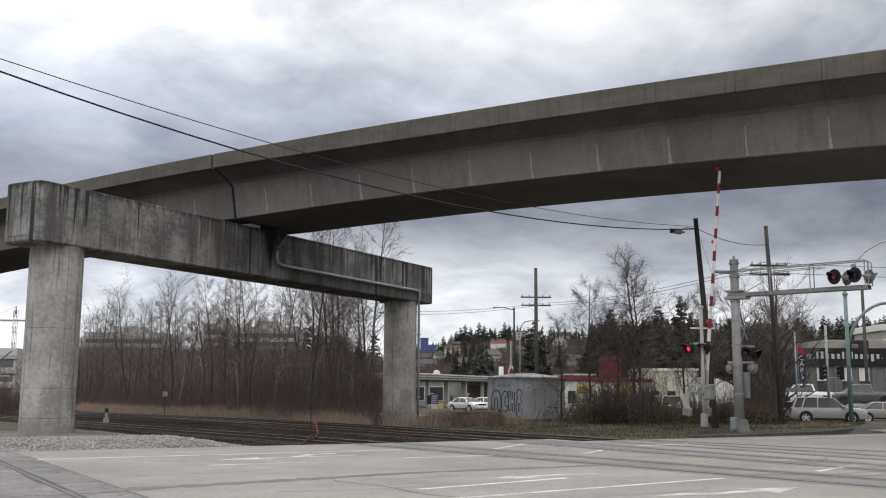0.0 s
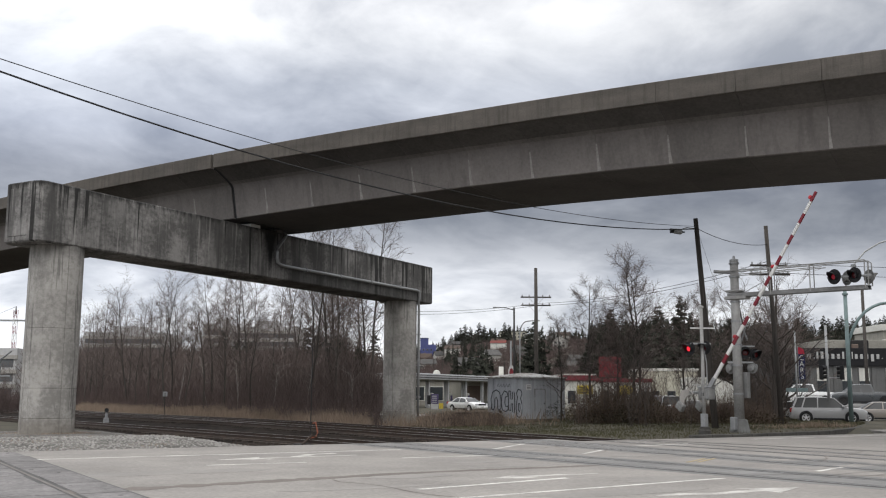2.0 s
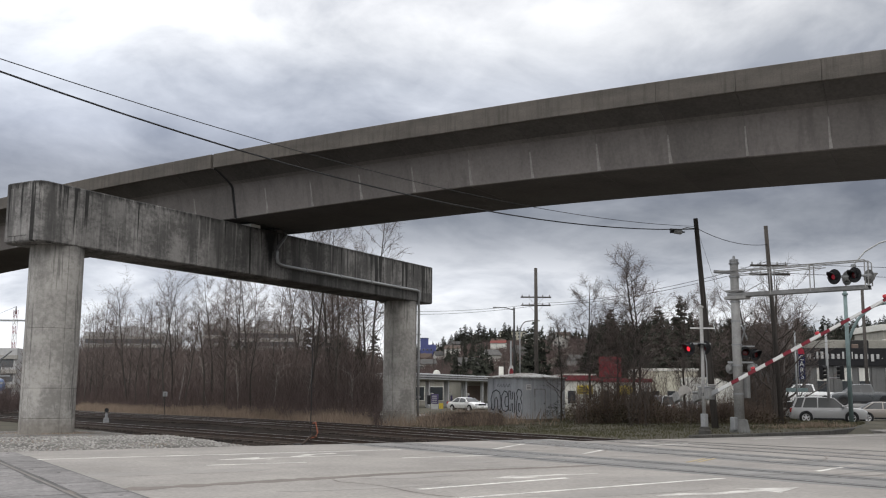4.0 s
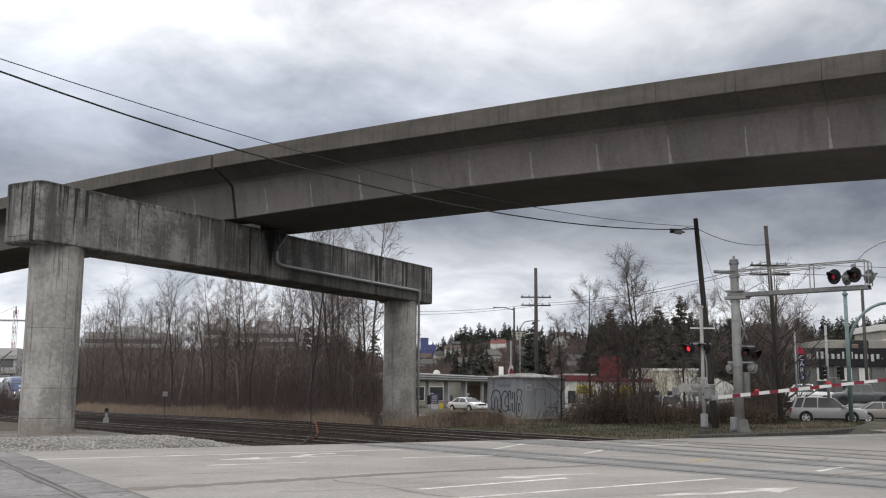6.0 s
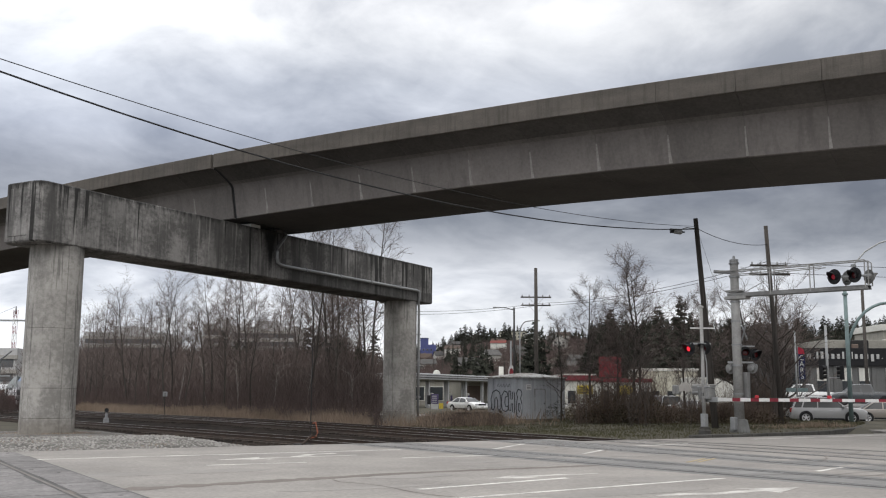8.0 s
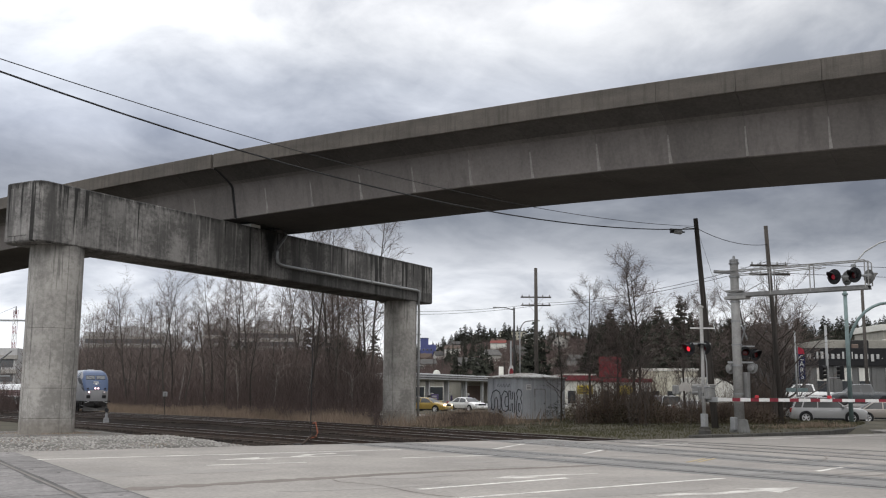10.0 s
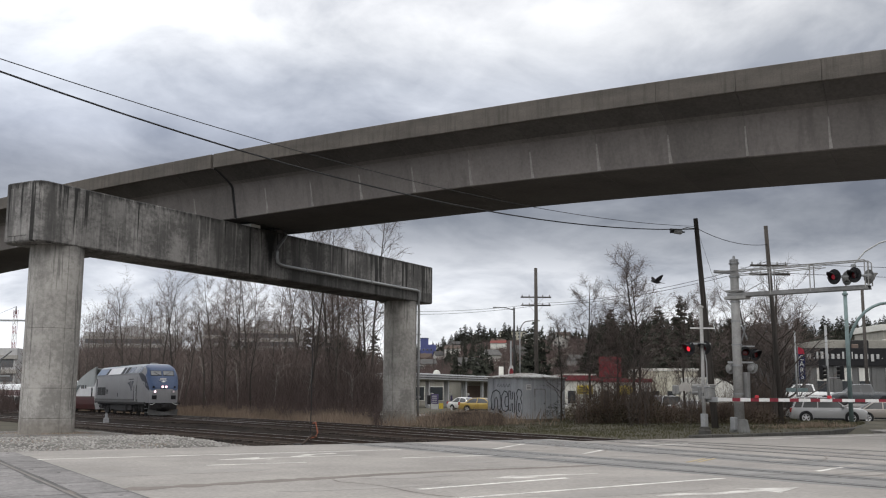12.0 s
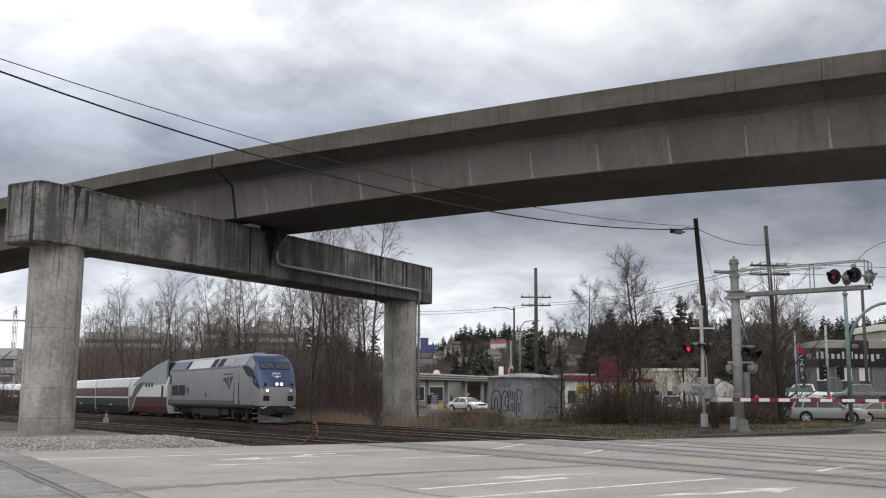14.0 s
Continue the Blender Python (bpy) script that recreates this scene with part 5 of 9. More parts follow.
MAST, MAST_LITS = make_cantilever()


# ---- poles and cables ----
def utility_pole(base, top, r0, r1, label, arms=(), turn=0.0):
    p = empty("utility_pole", Matrix.Translation(base), label, "utility pole", "utility poles")
    t = Vector(top) - Vector(base)
    part("pole", tube(B(), [(0, 0, -0.5), t * 0.5, t], [r0, (r0 + r1) / 2, r1], 12), "wood_pole", p, "", True)
    for f, half, kind in arms:
        c = t * f
        part("crossarm", box(B(), -half, half, -0.06, 0.06, -0.06, 0.06, 0.01), "wood_pole", p, "", at=pose(c.x, c.y, c.z, 0, 0, turn))
        for k in (-0.9, -0.45, 0.45, 0.9):
            part("insulator", revolve(B(), [(0.05, 0.06), (0.06, 0.10), (0.04, 0.16), (0.05, 0.2), (0.0, 0.24)], 8), "galv", p, at=pose(c.x, c.y, c.z, 0, 0, turn) @ Matrix.Translation((k * half, 0, 0)))
        for s in (-1, 1):
            part("brace", tube(B(), [(s * half * 0.5, -0.07, -0.04), (0, -0.1, -0.75)], 0.015, 5), "galv", p, at=pose(c.x, c.y, c.z, 0, 0, turn))
    return p


def cable(name, a, b, sag, r, label, n=28, start=0.0):
    a, b = Vector(a), Vector(b)
    ts = [start + (1 - start) * i / n for i in range(n + 1)]
    pts = [a + (b - a) * q - Vector((0, 0, sag * 4 * q * (1 - q))) for q in ts]
    return thing(name, tube(B(), pts, r, 6), "cable", label, "cable", "overhead cables")


def make_poles():
    utility_pole((41.2, 39.0, -0.1), (40.55, 39.4, 11.65), 0.19, 0.13, "leaning dark weathered timber utility pole")
    utility_pole((48.8, 40.9, -0.1), (48.35, 41.15, 12.2), 0.155, 0.12, "tall dark timber utility pole with crossarms", [(0.80, 1.15, 0), (0.755, 1.25, 0)], -31)
    utility_pole((52.4, 70.3, -0.1), (52.42, 70.32, 12.9), 0.20, 0.14, "dark timber utility pole with crossarms behind the shed", [(0.80, 1.35, 0), (0.745, 1.3, 0)], -31)
    utility_pole((41.0, 75.5, -0.1), (41.0, 75.5, 11.2), 0.17, 0.12, "timber utility pole with crossarms among bare trees", [(0.86, 1.3, 0), (0.78, 1.3, 0)], -31)
    # lamp on the leaning pole
    lp = empty("pole_lamp", Matrix.Translation((40.6, 39.35, 11.0)), "small grey lamp on a bracket of the leaning pole", "street lamp")
    part("bracket", tube(B(), [(0, 0, 0.05), (-0.5, 0.28, 0.12), (-0.85, 0.5, 0.0)], 0.03, 6), "galv", lp)
    turn = pose(-0.95, 0.58, -0.09, 0, 8, -31)
    part("lamp_head", tube(B(), [(-0.22, 0, 0), (-0.16, 0, 0), (0.20, 0, 0), (0.27, 0, 0)], [0.12, 0.155, 0.155, 0.10], 14), "galv", lp, "pale round lamp body", "angle", turn)
    part("lamp_shade", tube(B(), [(-0.40, 0, -0.02), (-0.22, 0, 0)], [0.14, 0.125], 14), "black", lp, "dark lamp mouth", "angle", turn)
    part("clamp", box(B(), 0.26, 0.42, -0.03, 0.03, -0.03, 0.05, 0.01), "dark_steel", lp, at=turn)
    ends = (40.56, 39.38, 11.05)
    cable("overhead_cable", (2.35, 29.0, 10.82), ends, 1.35, 0.028, "thick black overhead cable", start=-0.45)
    cable("overhead_cable", (2.06, 25.67, 10.09), (40.58, 39.38, 11.2), 0.95, 0.013, "thin black overhead cable", start=-0.45)
    utility_pole((-14.9, 24.2, -0.2), (-14.85, 24.33, 14.4), 0.2, 0.14, "dark timber utility pole beside the road", [(0.97, 1.2, 0)], 20)
    cable("overhead_cable", (40.6, 39.38, 11.1), (48.45, 41.1, 11.05), 0.35, 0.018, "thin black overhead cable")
    cable("guy_wire", (40.58, 39.38, 11.2), (42.9, 38.4, 3.2), 0.05, 0.008, "thin steel guy wire")
    for dz, dx in ((0.0, 0.0), (0.25, 0.6)):
        cable("overhead_cable", (41.0, 75.5, 8.6 + dz), (52.4 + dx, 70.3, 9.55 + dz), 0.25, 0.016, "black overhead wire far off")
        cable("overhead_cable", (52.4 + dx, 70.3, 9.55 + dz), (48.4, 41.1, 9.75 + dz), 0.55, 0.016, "black overhead wire far off")
    for z in (9.9, 9.3):
        cable("overhead_cable", (48.4, 41.1, z), (86.0, 20.0, z + 0.4), 0.5, 0.016, "black overhead wire beside the car park")


def street_post(name, base, h, r, label, material="galv"):
    p = empty(name, Matrix.Translation(base), label, "post")
    part("post", tube(B(), [(0, 0, -0.1), (0, 0, h)], [r, r * 0.8], 12), material, p, "", True)
    part("base_plate", revolve(B(), [(r * 2.2, 0.0), (r * 2.2, 0.06), (r * 1.1, 0.10)], 12), material, p)
    return p


M["teal_paint"] = mat("green_grey_post_paint", (0.20, 0.27, 0.27), (0.14, 0.19, 0.19), 0.5, 1.5, 10, 0.05)
M["banner_red"] = mat("red_banner_cloth", (0.50, 0.03, 0.06), (0.35, 0.02, 0.05), 0.8, 2, 10, 0.1)
M["banner_navy"] = mat("navy_banner_cloth", (0.025, 0.03, 0.09), (0.015, 0.02, 0.06), 0.8, 2, 10, 0.1)


def make_street_posts():
    p = street_post("street_lamp", (57.2, 42.3, 0), 8.8, 0.15, "green-grey steel street post with a curved signal arm", "teal_paint")
    arc_pts = [(0.0, 0.0, 4.3)] + [(2.9 * (1 - math.cos(q)) * 0.8545, -2.9 * (1 - math.cos(q)) * 0.5195, 4.4 + 3.6 * math.sin(q)) for q in [i * math.pi / 16 for i in range(1, 9)]] + [(6.5, -3.95, 8.3)]
    part("signal_arm", tube(B(), arc_pts, 0.10, 10), "teal_paint", p, "curved steel signal arm", True)
    reach = [(0.0, 8.7), (0.12, 9.2), (0.38, 10.0), (0.80, 10.7), (1.5, 11.45), (2.5, 12.05), (3.6, 12.35), (4.6, 12.45)]
    part("lamp_arm", tube(B(), [(x * 0.8545, -x * 0.5195, z) for x, z in reach], 0.055, 8), "galv", p, "slim curved lamp arm", True)
    part("collar", tube(B(), [(0, 0, 8.5), (0, 0, 8.62)], 0.19, 12), "teal_paint", p)
    part("lamp_head", box(B(), -0.35, 0.35, -0.14, 0.14, -0.08, 0.06, 0.04), "galv", p, at=pose(4.8 * 0.8545, -4.8 * 0.5195, 12.45, 0, 0, -31))
    q = street_post("traffic_signal", (56.85, 43.7, 0), 6.55, 0.10, "grey post with black traffic signal heads", "galv")
    for x, f in ((-0.40, 200), (0.98, 30)):
        h = part("signal_head", box(B(), -0.20, 0.20, -0.16, 0.16, 2.75, 4.0, 0.03), "black", q, "black three-lamp signal head", at=pose(x * 0.8545, -x * 0.5195, 0.75, 0, 0, f) @ Matrix.Scale(0.78, 4))
        for z in (3.0, 3.38, 3.76):
            part("visor", revolve(B(), [(0.16, 0.0), (0.17, 0.0), (0.17, 0.26), (0.16, 0.26)], 12), "black", h, at=pose(0, 0.16, z) @ Matrix.Rotation(radians(-90), 4, "X"))
    part("signal_bracket", box(B(), -0.5, 0.8, -0.03, 0.03, 3.0, 3.06, 0), "galv", q, at=pose(0, 0, 0, 0, 0, -31))
    s = street_post("sign_post", (56.9, 46.3, 0), 6.3, 0.07, "slim grey post with a small street name plate", "galv")
    part("name_plate", box(B(), -0.75, 0.75, -0.015, 0.015, 2.1, 2.35, 0.004), "teal_paint", s, "small green plate", at=pose(0, 0, 0, 0, 0, -31))
    b = empty("banner", VIEW @ Matrix.Translation((25.3, 70.0, 0)), "tall red and navy cloth banner with white letters", "banner")
    part("banner_pole", tube(B(), [(-0.25, 0, 0.0), (-0.25, 0, 5.3)], 0.025, 6), "galv", b)
    o = [(-0.24, 2.95), (0.20, 2.98), (0.23, 3.6), (0.23, 4.3), (0.20, 4.76), (-0.24, 4.76)]
    part("cloth", loft(B(), [[(x, -0.01, z) for x, z in o], [(x, 0.01, z) for x, z in o]]), "banner_navy", b, "navy cloth")
    part("cloth_top", loft(B(), [[(x, -0.015, z) for x, z in ((-0.25, 4.72), (0.21, 4.72), (0.17, 5.0), (0.04, 5.16), (-0.25, 5.22))], [(x, 0.015, z) for x, z in ((-0.25, 4.72), (0.21, 4.72), (0.17, 5.0), (0.04, 5.16), (-0.25, 5.22))]]), "banner_red", b, "red cloth top")
    for k, ch in enumerate("CARS"):
        fc = bpy.data.curves.new("letter", "FONT")
        fc.body, fc.size, fc.extrude, fc.align_x = ch, 0.50, 0.003, "CENTER"
        ob = new("letter", fc)
        ob.data.materials.append(M["arm_white"])
        ob.parent = b
        ob.matrix_basis = pose(-0.01, -0.02, 4.30 - 0.43 * k, 90, 0, 0)
    street_post("lamp_post", tuple(VIEW @ Vector((39.2, 92.0, 0.0))), 11.6, 0.17, "tall brown-grey lamp post behind parked cars", "wood_pole")
    l = empty("street_lamp", VIEW @ Matrix.Translation((8.1, 112.0, 0)), "dark street lamp with a side arm behind the shed", "street lamp")
    part("post", tube(B(), [(0, 0, -0.1), (0, 0, 11.5)], [0.14, 0.10], 10), "dark_steel", l, "", True)
    part("arm", tube(B(), [(0, 0, 11.2), (-0.9, 0, 11.45), (-1.8, 0, 11.5)], 0.05, 8), "dark_steel", l)
    part("lamp_head", box(B(), -2.4, -1.6, -0.15, 0.15, 11.42, 11.56, 0.04), "galv", l)
    k = empty("street_lamp", view(8.9, 114.0), "pale street lamp with a hooked arm behind the shed", "street lamp")
    part("post", tube(B(), [(0, 0, -0.1), (0, 0, 8.6)] + [(0.9 - 0.9 * math.cos(q), 0, 8.6 + 1.5 * math.sin(q)) for q in [i * math.pi / 12 for i in range(1, 7)]] + [(1.8, 0, 10.2)], 0.07, 8), "galv", k, "", True)
    part("lamp_head", box(B(), 1.7, 2.3, -0.13, 0.13, 10.1, 10.24, 0.04), "galv", k)
    # railway furniture
    sw = empty("switch_stand", Matrix.Translation((17.05, 75.1, -0.14 - grade(75.1))) @ Matrix.Scale(0.8, 4), "low pale switch stand with a dark round target", "switch stand")
    part("stand", loft(B(), [[(x * s, y * s, z) for x, y in ((-1, -1), (1, -1), (1, 1), (-1, 1))] for s, z in ((0.22, -0.1), (0.20, 0.25), (0.11, 0.32), (0.10, 0.72))]), "galv", sw)
    part("target", revolve(B(), [(0.0, -0.03), (0.20, -0.03), (0.20, 0.03), (0.0, 0.03)], 16, Matrix.Rotation(radians(90), 4, "X")), "black", sw, "dark round target", at=pose(0, 0, 1.0, 0, 0, -31))
    part("spindle", tube(B(), [(0, 0, 0.7), (0, 0, 0.95)], 0.03, 6), "galv", sw)
    dr = empty("hand_throw_stand", Matrix.Translation((16.3, 36.9, -0.18)), "thin dark marker rod with an orange bent lever", "switch lever")
    part("rod", tube(B(), [(0, 0, 0), (0.02, 0, 2.0), (0.0, 0, 3.85)], 0.018, 6), "black", dr, "thin dark rod")
    part("lever", tube(B(), [(0.0, -0.05, 0.25), (0.22, -0.05, 0.30), (0.30, -0.05, 0.45), (0.20, -0.05, 0.86), (0.08, -0.05, 0.82)], 0.03, 8), "orange", dr, "faded orange bent lever")
    part("lever_foot", tube(B(), [(-0.5, -0.4, 0.02), (0.05, -0.05, 0.35), (0.3, -0.02, 0.25)], 0.05, 8), "rust", dr)
    part("foot_plate", box(B(), -0.6, 0.5, -0.3, 0.3, -0.1, 0.04, 0.02), "dark_steel", dr)
    mk = empty("track_marker", Matrix.Translation((26.9, 95.0, -0.2 - grade(95.0))), "small grey marker plate on a thin post", "marker post")
    part("post", tube(B(), [(0, 0, 0), (0, 0, 2.2)], 0.035, 6), "dark_steel", mk)
    part("plate", box(B(), -0.22, 0.22, -0.015, 0.015, 1.85, 2.3, 0.005), "galv", mk, at=pose(0, 0, 0, 0, 0, -31))


M["orange"] = mat("faded_orange_paint", (0.36, 0.125, 0.075), (0.24, 0.085, 0.055), 0.7, 3, 8, 0.1)

make_poles()
make_street_posts()


# ---- buildings ----
M.update({
    "shed_wall": mat("grey_weathered_board", (0.45, 0.463, 0.485), (0.33, 0.34, 0.355), 0.8, 0.9, 12, 0.1, streak=0.4, streak_col=(0.19, 0.19, 0.19), vary=0.07),
    "shed_roof": mat("pale_mossy_roof", (0.44, 0.445, 0.44), (0.13, 0.105, 0.085), 0.85, 0.8, 7, 0.2, mid=(0.40, 0.58)),
    "white_wall": mat("white_rendered_wall", (0.66, 0.65, 0.60), (0.50, 0.49, 0.45), 0.8, 0.4, 14, 0.05, streak=0.2),
    "cream_wall": mat("cream_wall", (0.55, 0.52, 0.42), (0.42, 0.40, 0.33), 0.85, 0.4, 14, 0.05, streak=0.2),
    "grey_wall": mat("grey_block_wall", (0.15, 0.15, 0.147), (0.10, 0.10, 0.098), 0.85, 0.5, 16, 0.08, streak=0.2),
    "fascia_dark": mat("dark_fascia_panel", (0.024, 0.024, 0.026), (0.015, 0.015, 0.016), 0.8, 0.5, 14, 0.02, spec=0.15),
    "fascia_red": mat("red_fascia", (0.21, 0.035, 0.045), (0.13, 0.025, 0.033), 0.6, 0.6, 12, 0.02),
    "sign_red": mat("red_sign_panel", (0.21, 0.022, 0.03), (0.11, 0.016, 0.02), 0.5, 0.8, 10, 0.02),
    "sign_yellow": mat("yellow_sign_panel", (0.60, 0.45, 0.05), (0.42, 0.32, 0.05), 0.6, 0.8, 10, 0.02),
    "sign_purple": mat("purple_sign_panel", (0.09, 0.07, 0.16), (0.06, 0.05, 0.11), 0.6, 0.8, 10, 0.02),
    "sign_white": mat("white_sign_letters", (0.47, 0.47, 0.46), (0.36, 0.36, 0.355), 0.6, 0.8, 10, 0.02),
    "window_dark": glass("dark_window", (0.035, 0.04, 0.045), 0.12),
    "brick_brown": mat("brown_brick_wall", (0.20, 0.15, 0.125), (0.13, 0.10, 0.085), 0.9, 0.6, 14, 0.1),
    "roof_grey": mat("grey_shingle_roof", (0.10, 0.096, 0.093), (0.058, 0.056, 0.054), 0.92, 0.6, 14, 0.15, vary=0.3),
    "roof_brown": mat("brown_shingle_roof", (0.085, 0.062, 0.05), (0.05, 0.038, 0.032), 0.92, 0.6, 14, 0.15, vary=0.3),
    "roof_red": mat("red_tile_roof", (0.18, 0.05, 0.042), (0.12, 0.036, 0.03), 0.9, 0.6, 14, 0.15),
    "house_wall": mat("pale_house_siding", (0.48, 0.46, 0.42), (0.36, 0.345, 0.32), 0.85, 0.6, 14, 0.05, vary=0.25),
    "grey_cream": mat("stained_cream_render", (0.36, 0.345, 0.30), (0.25, 0.24, 0.21), 0.85, 0.5, 14, 0.05, streak=0.4),
    "dull_siding": mat("dull_house_siding", (0.22, 0.21, 0.20), (0.13, 0.125, 0.12), 0.85, 0.6, 14, 0.05, vary=0.35),
    "blue_wall": mat("blue_clad_wall", (0.085, 0.10, 0.25), (0.06, 0.07, 0.17), 0.7, 0.4, 12, 0.02),
    "canopy_white": mat("grimy_white_canopy", (0.52, 0.53, 0.54), (0.38, 0.385, 0.39), 0.6, 0.6, 12, 0.03, streak=0.3),
    # facade grey lightened so that distance haze lies in the paint
    "pale_block": mat("pale_grey_concrete_facade", (0.50, 0.495, 0.49), (0.40, 0.397, 0.395), 0.85, 0.3, 14, 0.03, streak=0.2),
    "band_glass": glass("grey_window_band", (0.10, 0.105, 0.11), 0.2),
    "rotten_sill": mat("rotting_sole_board", (0.15, 0.14, 0.125), (0.05, 0.045, 0.04), 0.9, 2.0, 8, 0.3),
    "spray": mat("black_spray_paint", (0.03, 0.03, 0.033), (0.05, 0.05, 0.055), 0.7, 4, 8, 0.0),
})


def ribbon(name, parent, pts, width, material, face):
    """A flat painted stroke through points (u, z) on a wall; face maps them to the wall."""
    bm, prev = B(), None
    for i, (u, z) in enumerate(pts):
        a, b = pts[max(0, i - 1)], pts[min(len(pts) - 1, i + 1)]
        t = Vector((b[0] - a[0], b[1] - a[1])).normalized()
        n = Vector((-t.y, t.x)) * width / 2
        pair = [bm.verts.new(face(u + n.x, z + n.y)), bm.verts.new(face(u - n.x, z - n.y))]
        if prev:
            bm.faces.new((prev[0], prev[1], pair[1], pair[0]))
        prev = pair
    return part(name, bm, material, parent, "black sprayed stroke")


def make_shed():
    s = empty("graffiti_shed", view(5.5, 68.0, -0.02, 40), "small grey board shed with black graffiti and a low roof", "shed")
    a, b, h = 4.08, 3.55, 3.02
    part("shed_core", box(B(), 0.05, a - 0.05, 0.05, b - 0.05, -0.3, h - 0.02), "dark_steel", s)
    n = 6
    for i in range(n):
        part("wall_board", box(B(), a * i / n + 0.02, a * (i + 1) / n - 0.02, 0.0, 0.05, 0.02, h, 0.008), "shed_wall", s)
        part("wall_board", box(B(), 0.0, 0.05, b * i / n + 0.02, b * (i + 1) / n - 0.02, 0.02, h, 0.008), "shed_wall", s)
        part("wall_board", box(B(), a - 0.05, a, b * i / n + 0.012, b * (i + 1) / n - 0.012, 0.02, h, 0.008), "shed_wall", s)
        part("wall_board", box(B(), a * i / n + 0.012, a * (i + 1) / n - 0.012, b - 0.05, b, 0.02, h, 0.008), "shed_wall", s)
    part("door", box(B(), 1.15, 2.1, -0.03, 0.0, 0.15, 2.15, 0.01), "shed_wall", s, "grey plank door")
    e = 0.16
    eave = [(-e, -e, h), (a + e, -e, h), (a + e, b + e, h), (-e, b + e, h)]
    top = [(1.6, 1.6, h + 0.30), (a - 1.6, 1.6, h + 0.30), (a - 1.6, b - 1.6, h + 0.30), (1.6, b - 1.6, h + 0.30)]
    low = [(x, y, h - 0.10) for x, y, z in eave]
    part("roof", loft(B(), [low, eave, top]), "shed_roof", s, "pale mossy hipped roof")
    for x0, x1, z0, z1 in ((1.10, 1.15, 0.12, 2.20), (2.10, 2.15, 0.12, 2.20), (1.10, 2.15, 2.16, 2.21)):
        part("door_trim", box(B(), x0, x1, -0.045, 0.0, z0, z1, 0.006), "shed_roof", s)
    part("door_hasp", box(B(), 2.0, 2.12, -0.06, -0.03, 1.15, 1.25, 0.01), "rust", s)
    for x, y, z0 in ((-0.02, 0.02, 0.02), (a - 0.06, -0.02, 0.02)):
        part("corner_trim", box(B(), x, x + 0.08, y - 0.04, y + 0.04, z0, h, 0.006), "shed_wall", s)
    part("sole_plate", box(B(), -0.03, a, -0.035, 0.0, -0.05, 0.16, 0.01), "rotten_sill", s, "dark rotting bottom board")
    part("sole_plate", box(B(), -0.035, 0.0, 0.0, b, -0.05, 0.16, 0.01), "rotten_sill", s, "dark rotting bottom board")
    part("notice", box(B(), 0.30, 0.78, -0.02, 0.0, 2.12, 2.5, 0.003), "arm_white", s, "white notice board")
    for k in range(3):
        part("notice_bar", box(B(), 0.36, 0.72, -0.026, -0.02, 2.18 + 0.1 * k, 2.22 + 0.1 * k), "black", s)

    def left(u, z):
        return (-0.012, b - 0.30 - u, z)

    def right(u, z):
        return (u, -0.012, z)
    # looping sprayed strokes, no letters
    outlines = (
        [(0.15, 0.78), (0.06, 1.45), (0.22, 1.95), (0.60, 2.12), (0.95, 1.95), (1.08, 1.45), (1.08, 0.85), (0.90, 0.72), (0.74, 0.85), (0.74, 1.35), (0.62, 1.62), (0.46, 1.50), (0.44, 0.95), (0.30, 0.72), (0.15, 0.78)],
        [(1.72, 1.95), (1.42, 2.05), (1.18, 1.75), (1.12, 1.2), (1.22, 0.75), (1.55, 0.62), (1.80, 0.78), (1.76, 1.02), (1.56, 0.98), (1.46, 1.25), (1.52, 1.62), (1.74, 1.68), (1.72, 1.95)],
        [(1.88, 2.05), (1.84, 1.3), (1.88, 0.72), (2.06, 0.70), (2.10, 1.18), (2.24, 1.20), (2.24, 0.62), (2.42, 0.58), (2.46, 1.3), (2.40, 1.98), (2.24, 1.98), (2.22, 1.48), (2.08, 1.48), (2.06, 2.02), (1.88, 2.05)],
        [(2.72, 1.62), (2.62, 1.92), (2.80, 2.15), (3.08, 2.10), (3.16, 1.85), (3.02, 1.55), (3.20, 1.05), (3.12, 0.42), (2.88, 0.22), (2.66, 0.40), (2.58, 0.95), (2.72, 1.62)],
        [(2.82, 1.2), (2.80, 0.8), (2.90, 0.62), (2.98, 0.85), (2.95, 1.2), (2.82, 1.2)],
    )
    for o in outlines:
        ribbon("graffiti_stroke", s, o, 0.085, "spray", left)
    ribbon("graffiti_stroke", s, [(-0.0, 0.72), (0.1, 0.95), (0.2, 1.1)], 0.05, "spray", left)
    for k in range(5):
        ribbon("graffiti_stroke", s, [(0.7 + 0.28 * k, 2.35), (0.82 + 0.28 * k, 2.55), (0.9 + 0.28 * k, 2.3)], 0.045, "spray", left)
    ribbon("graffiti_stroke", s, [(1.3, 1.75), (1.6, 1.9), (1.5, 1.7), (1.9, 1.8), (2.05, 1.65)], 0.05, "spray", right)
    ribbon("graffiti_stroke", s, [(1.4, 2.0), (1.9, 2.05), (1.7, 1.95)], 0.045, "spray", right)


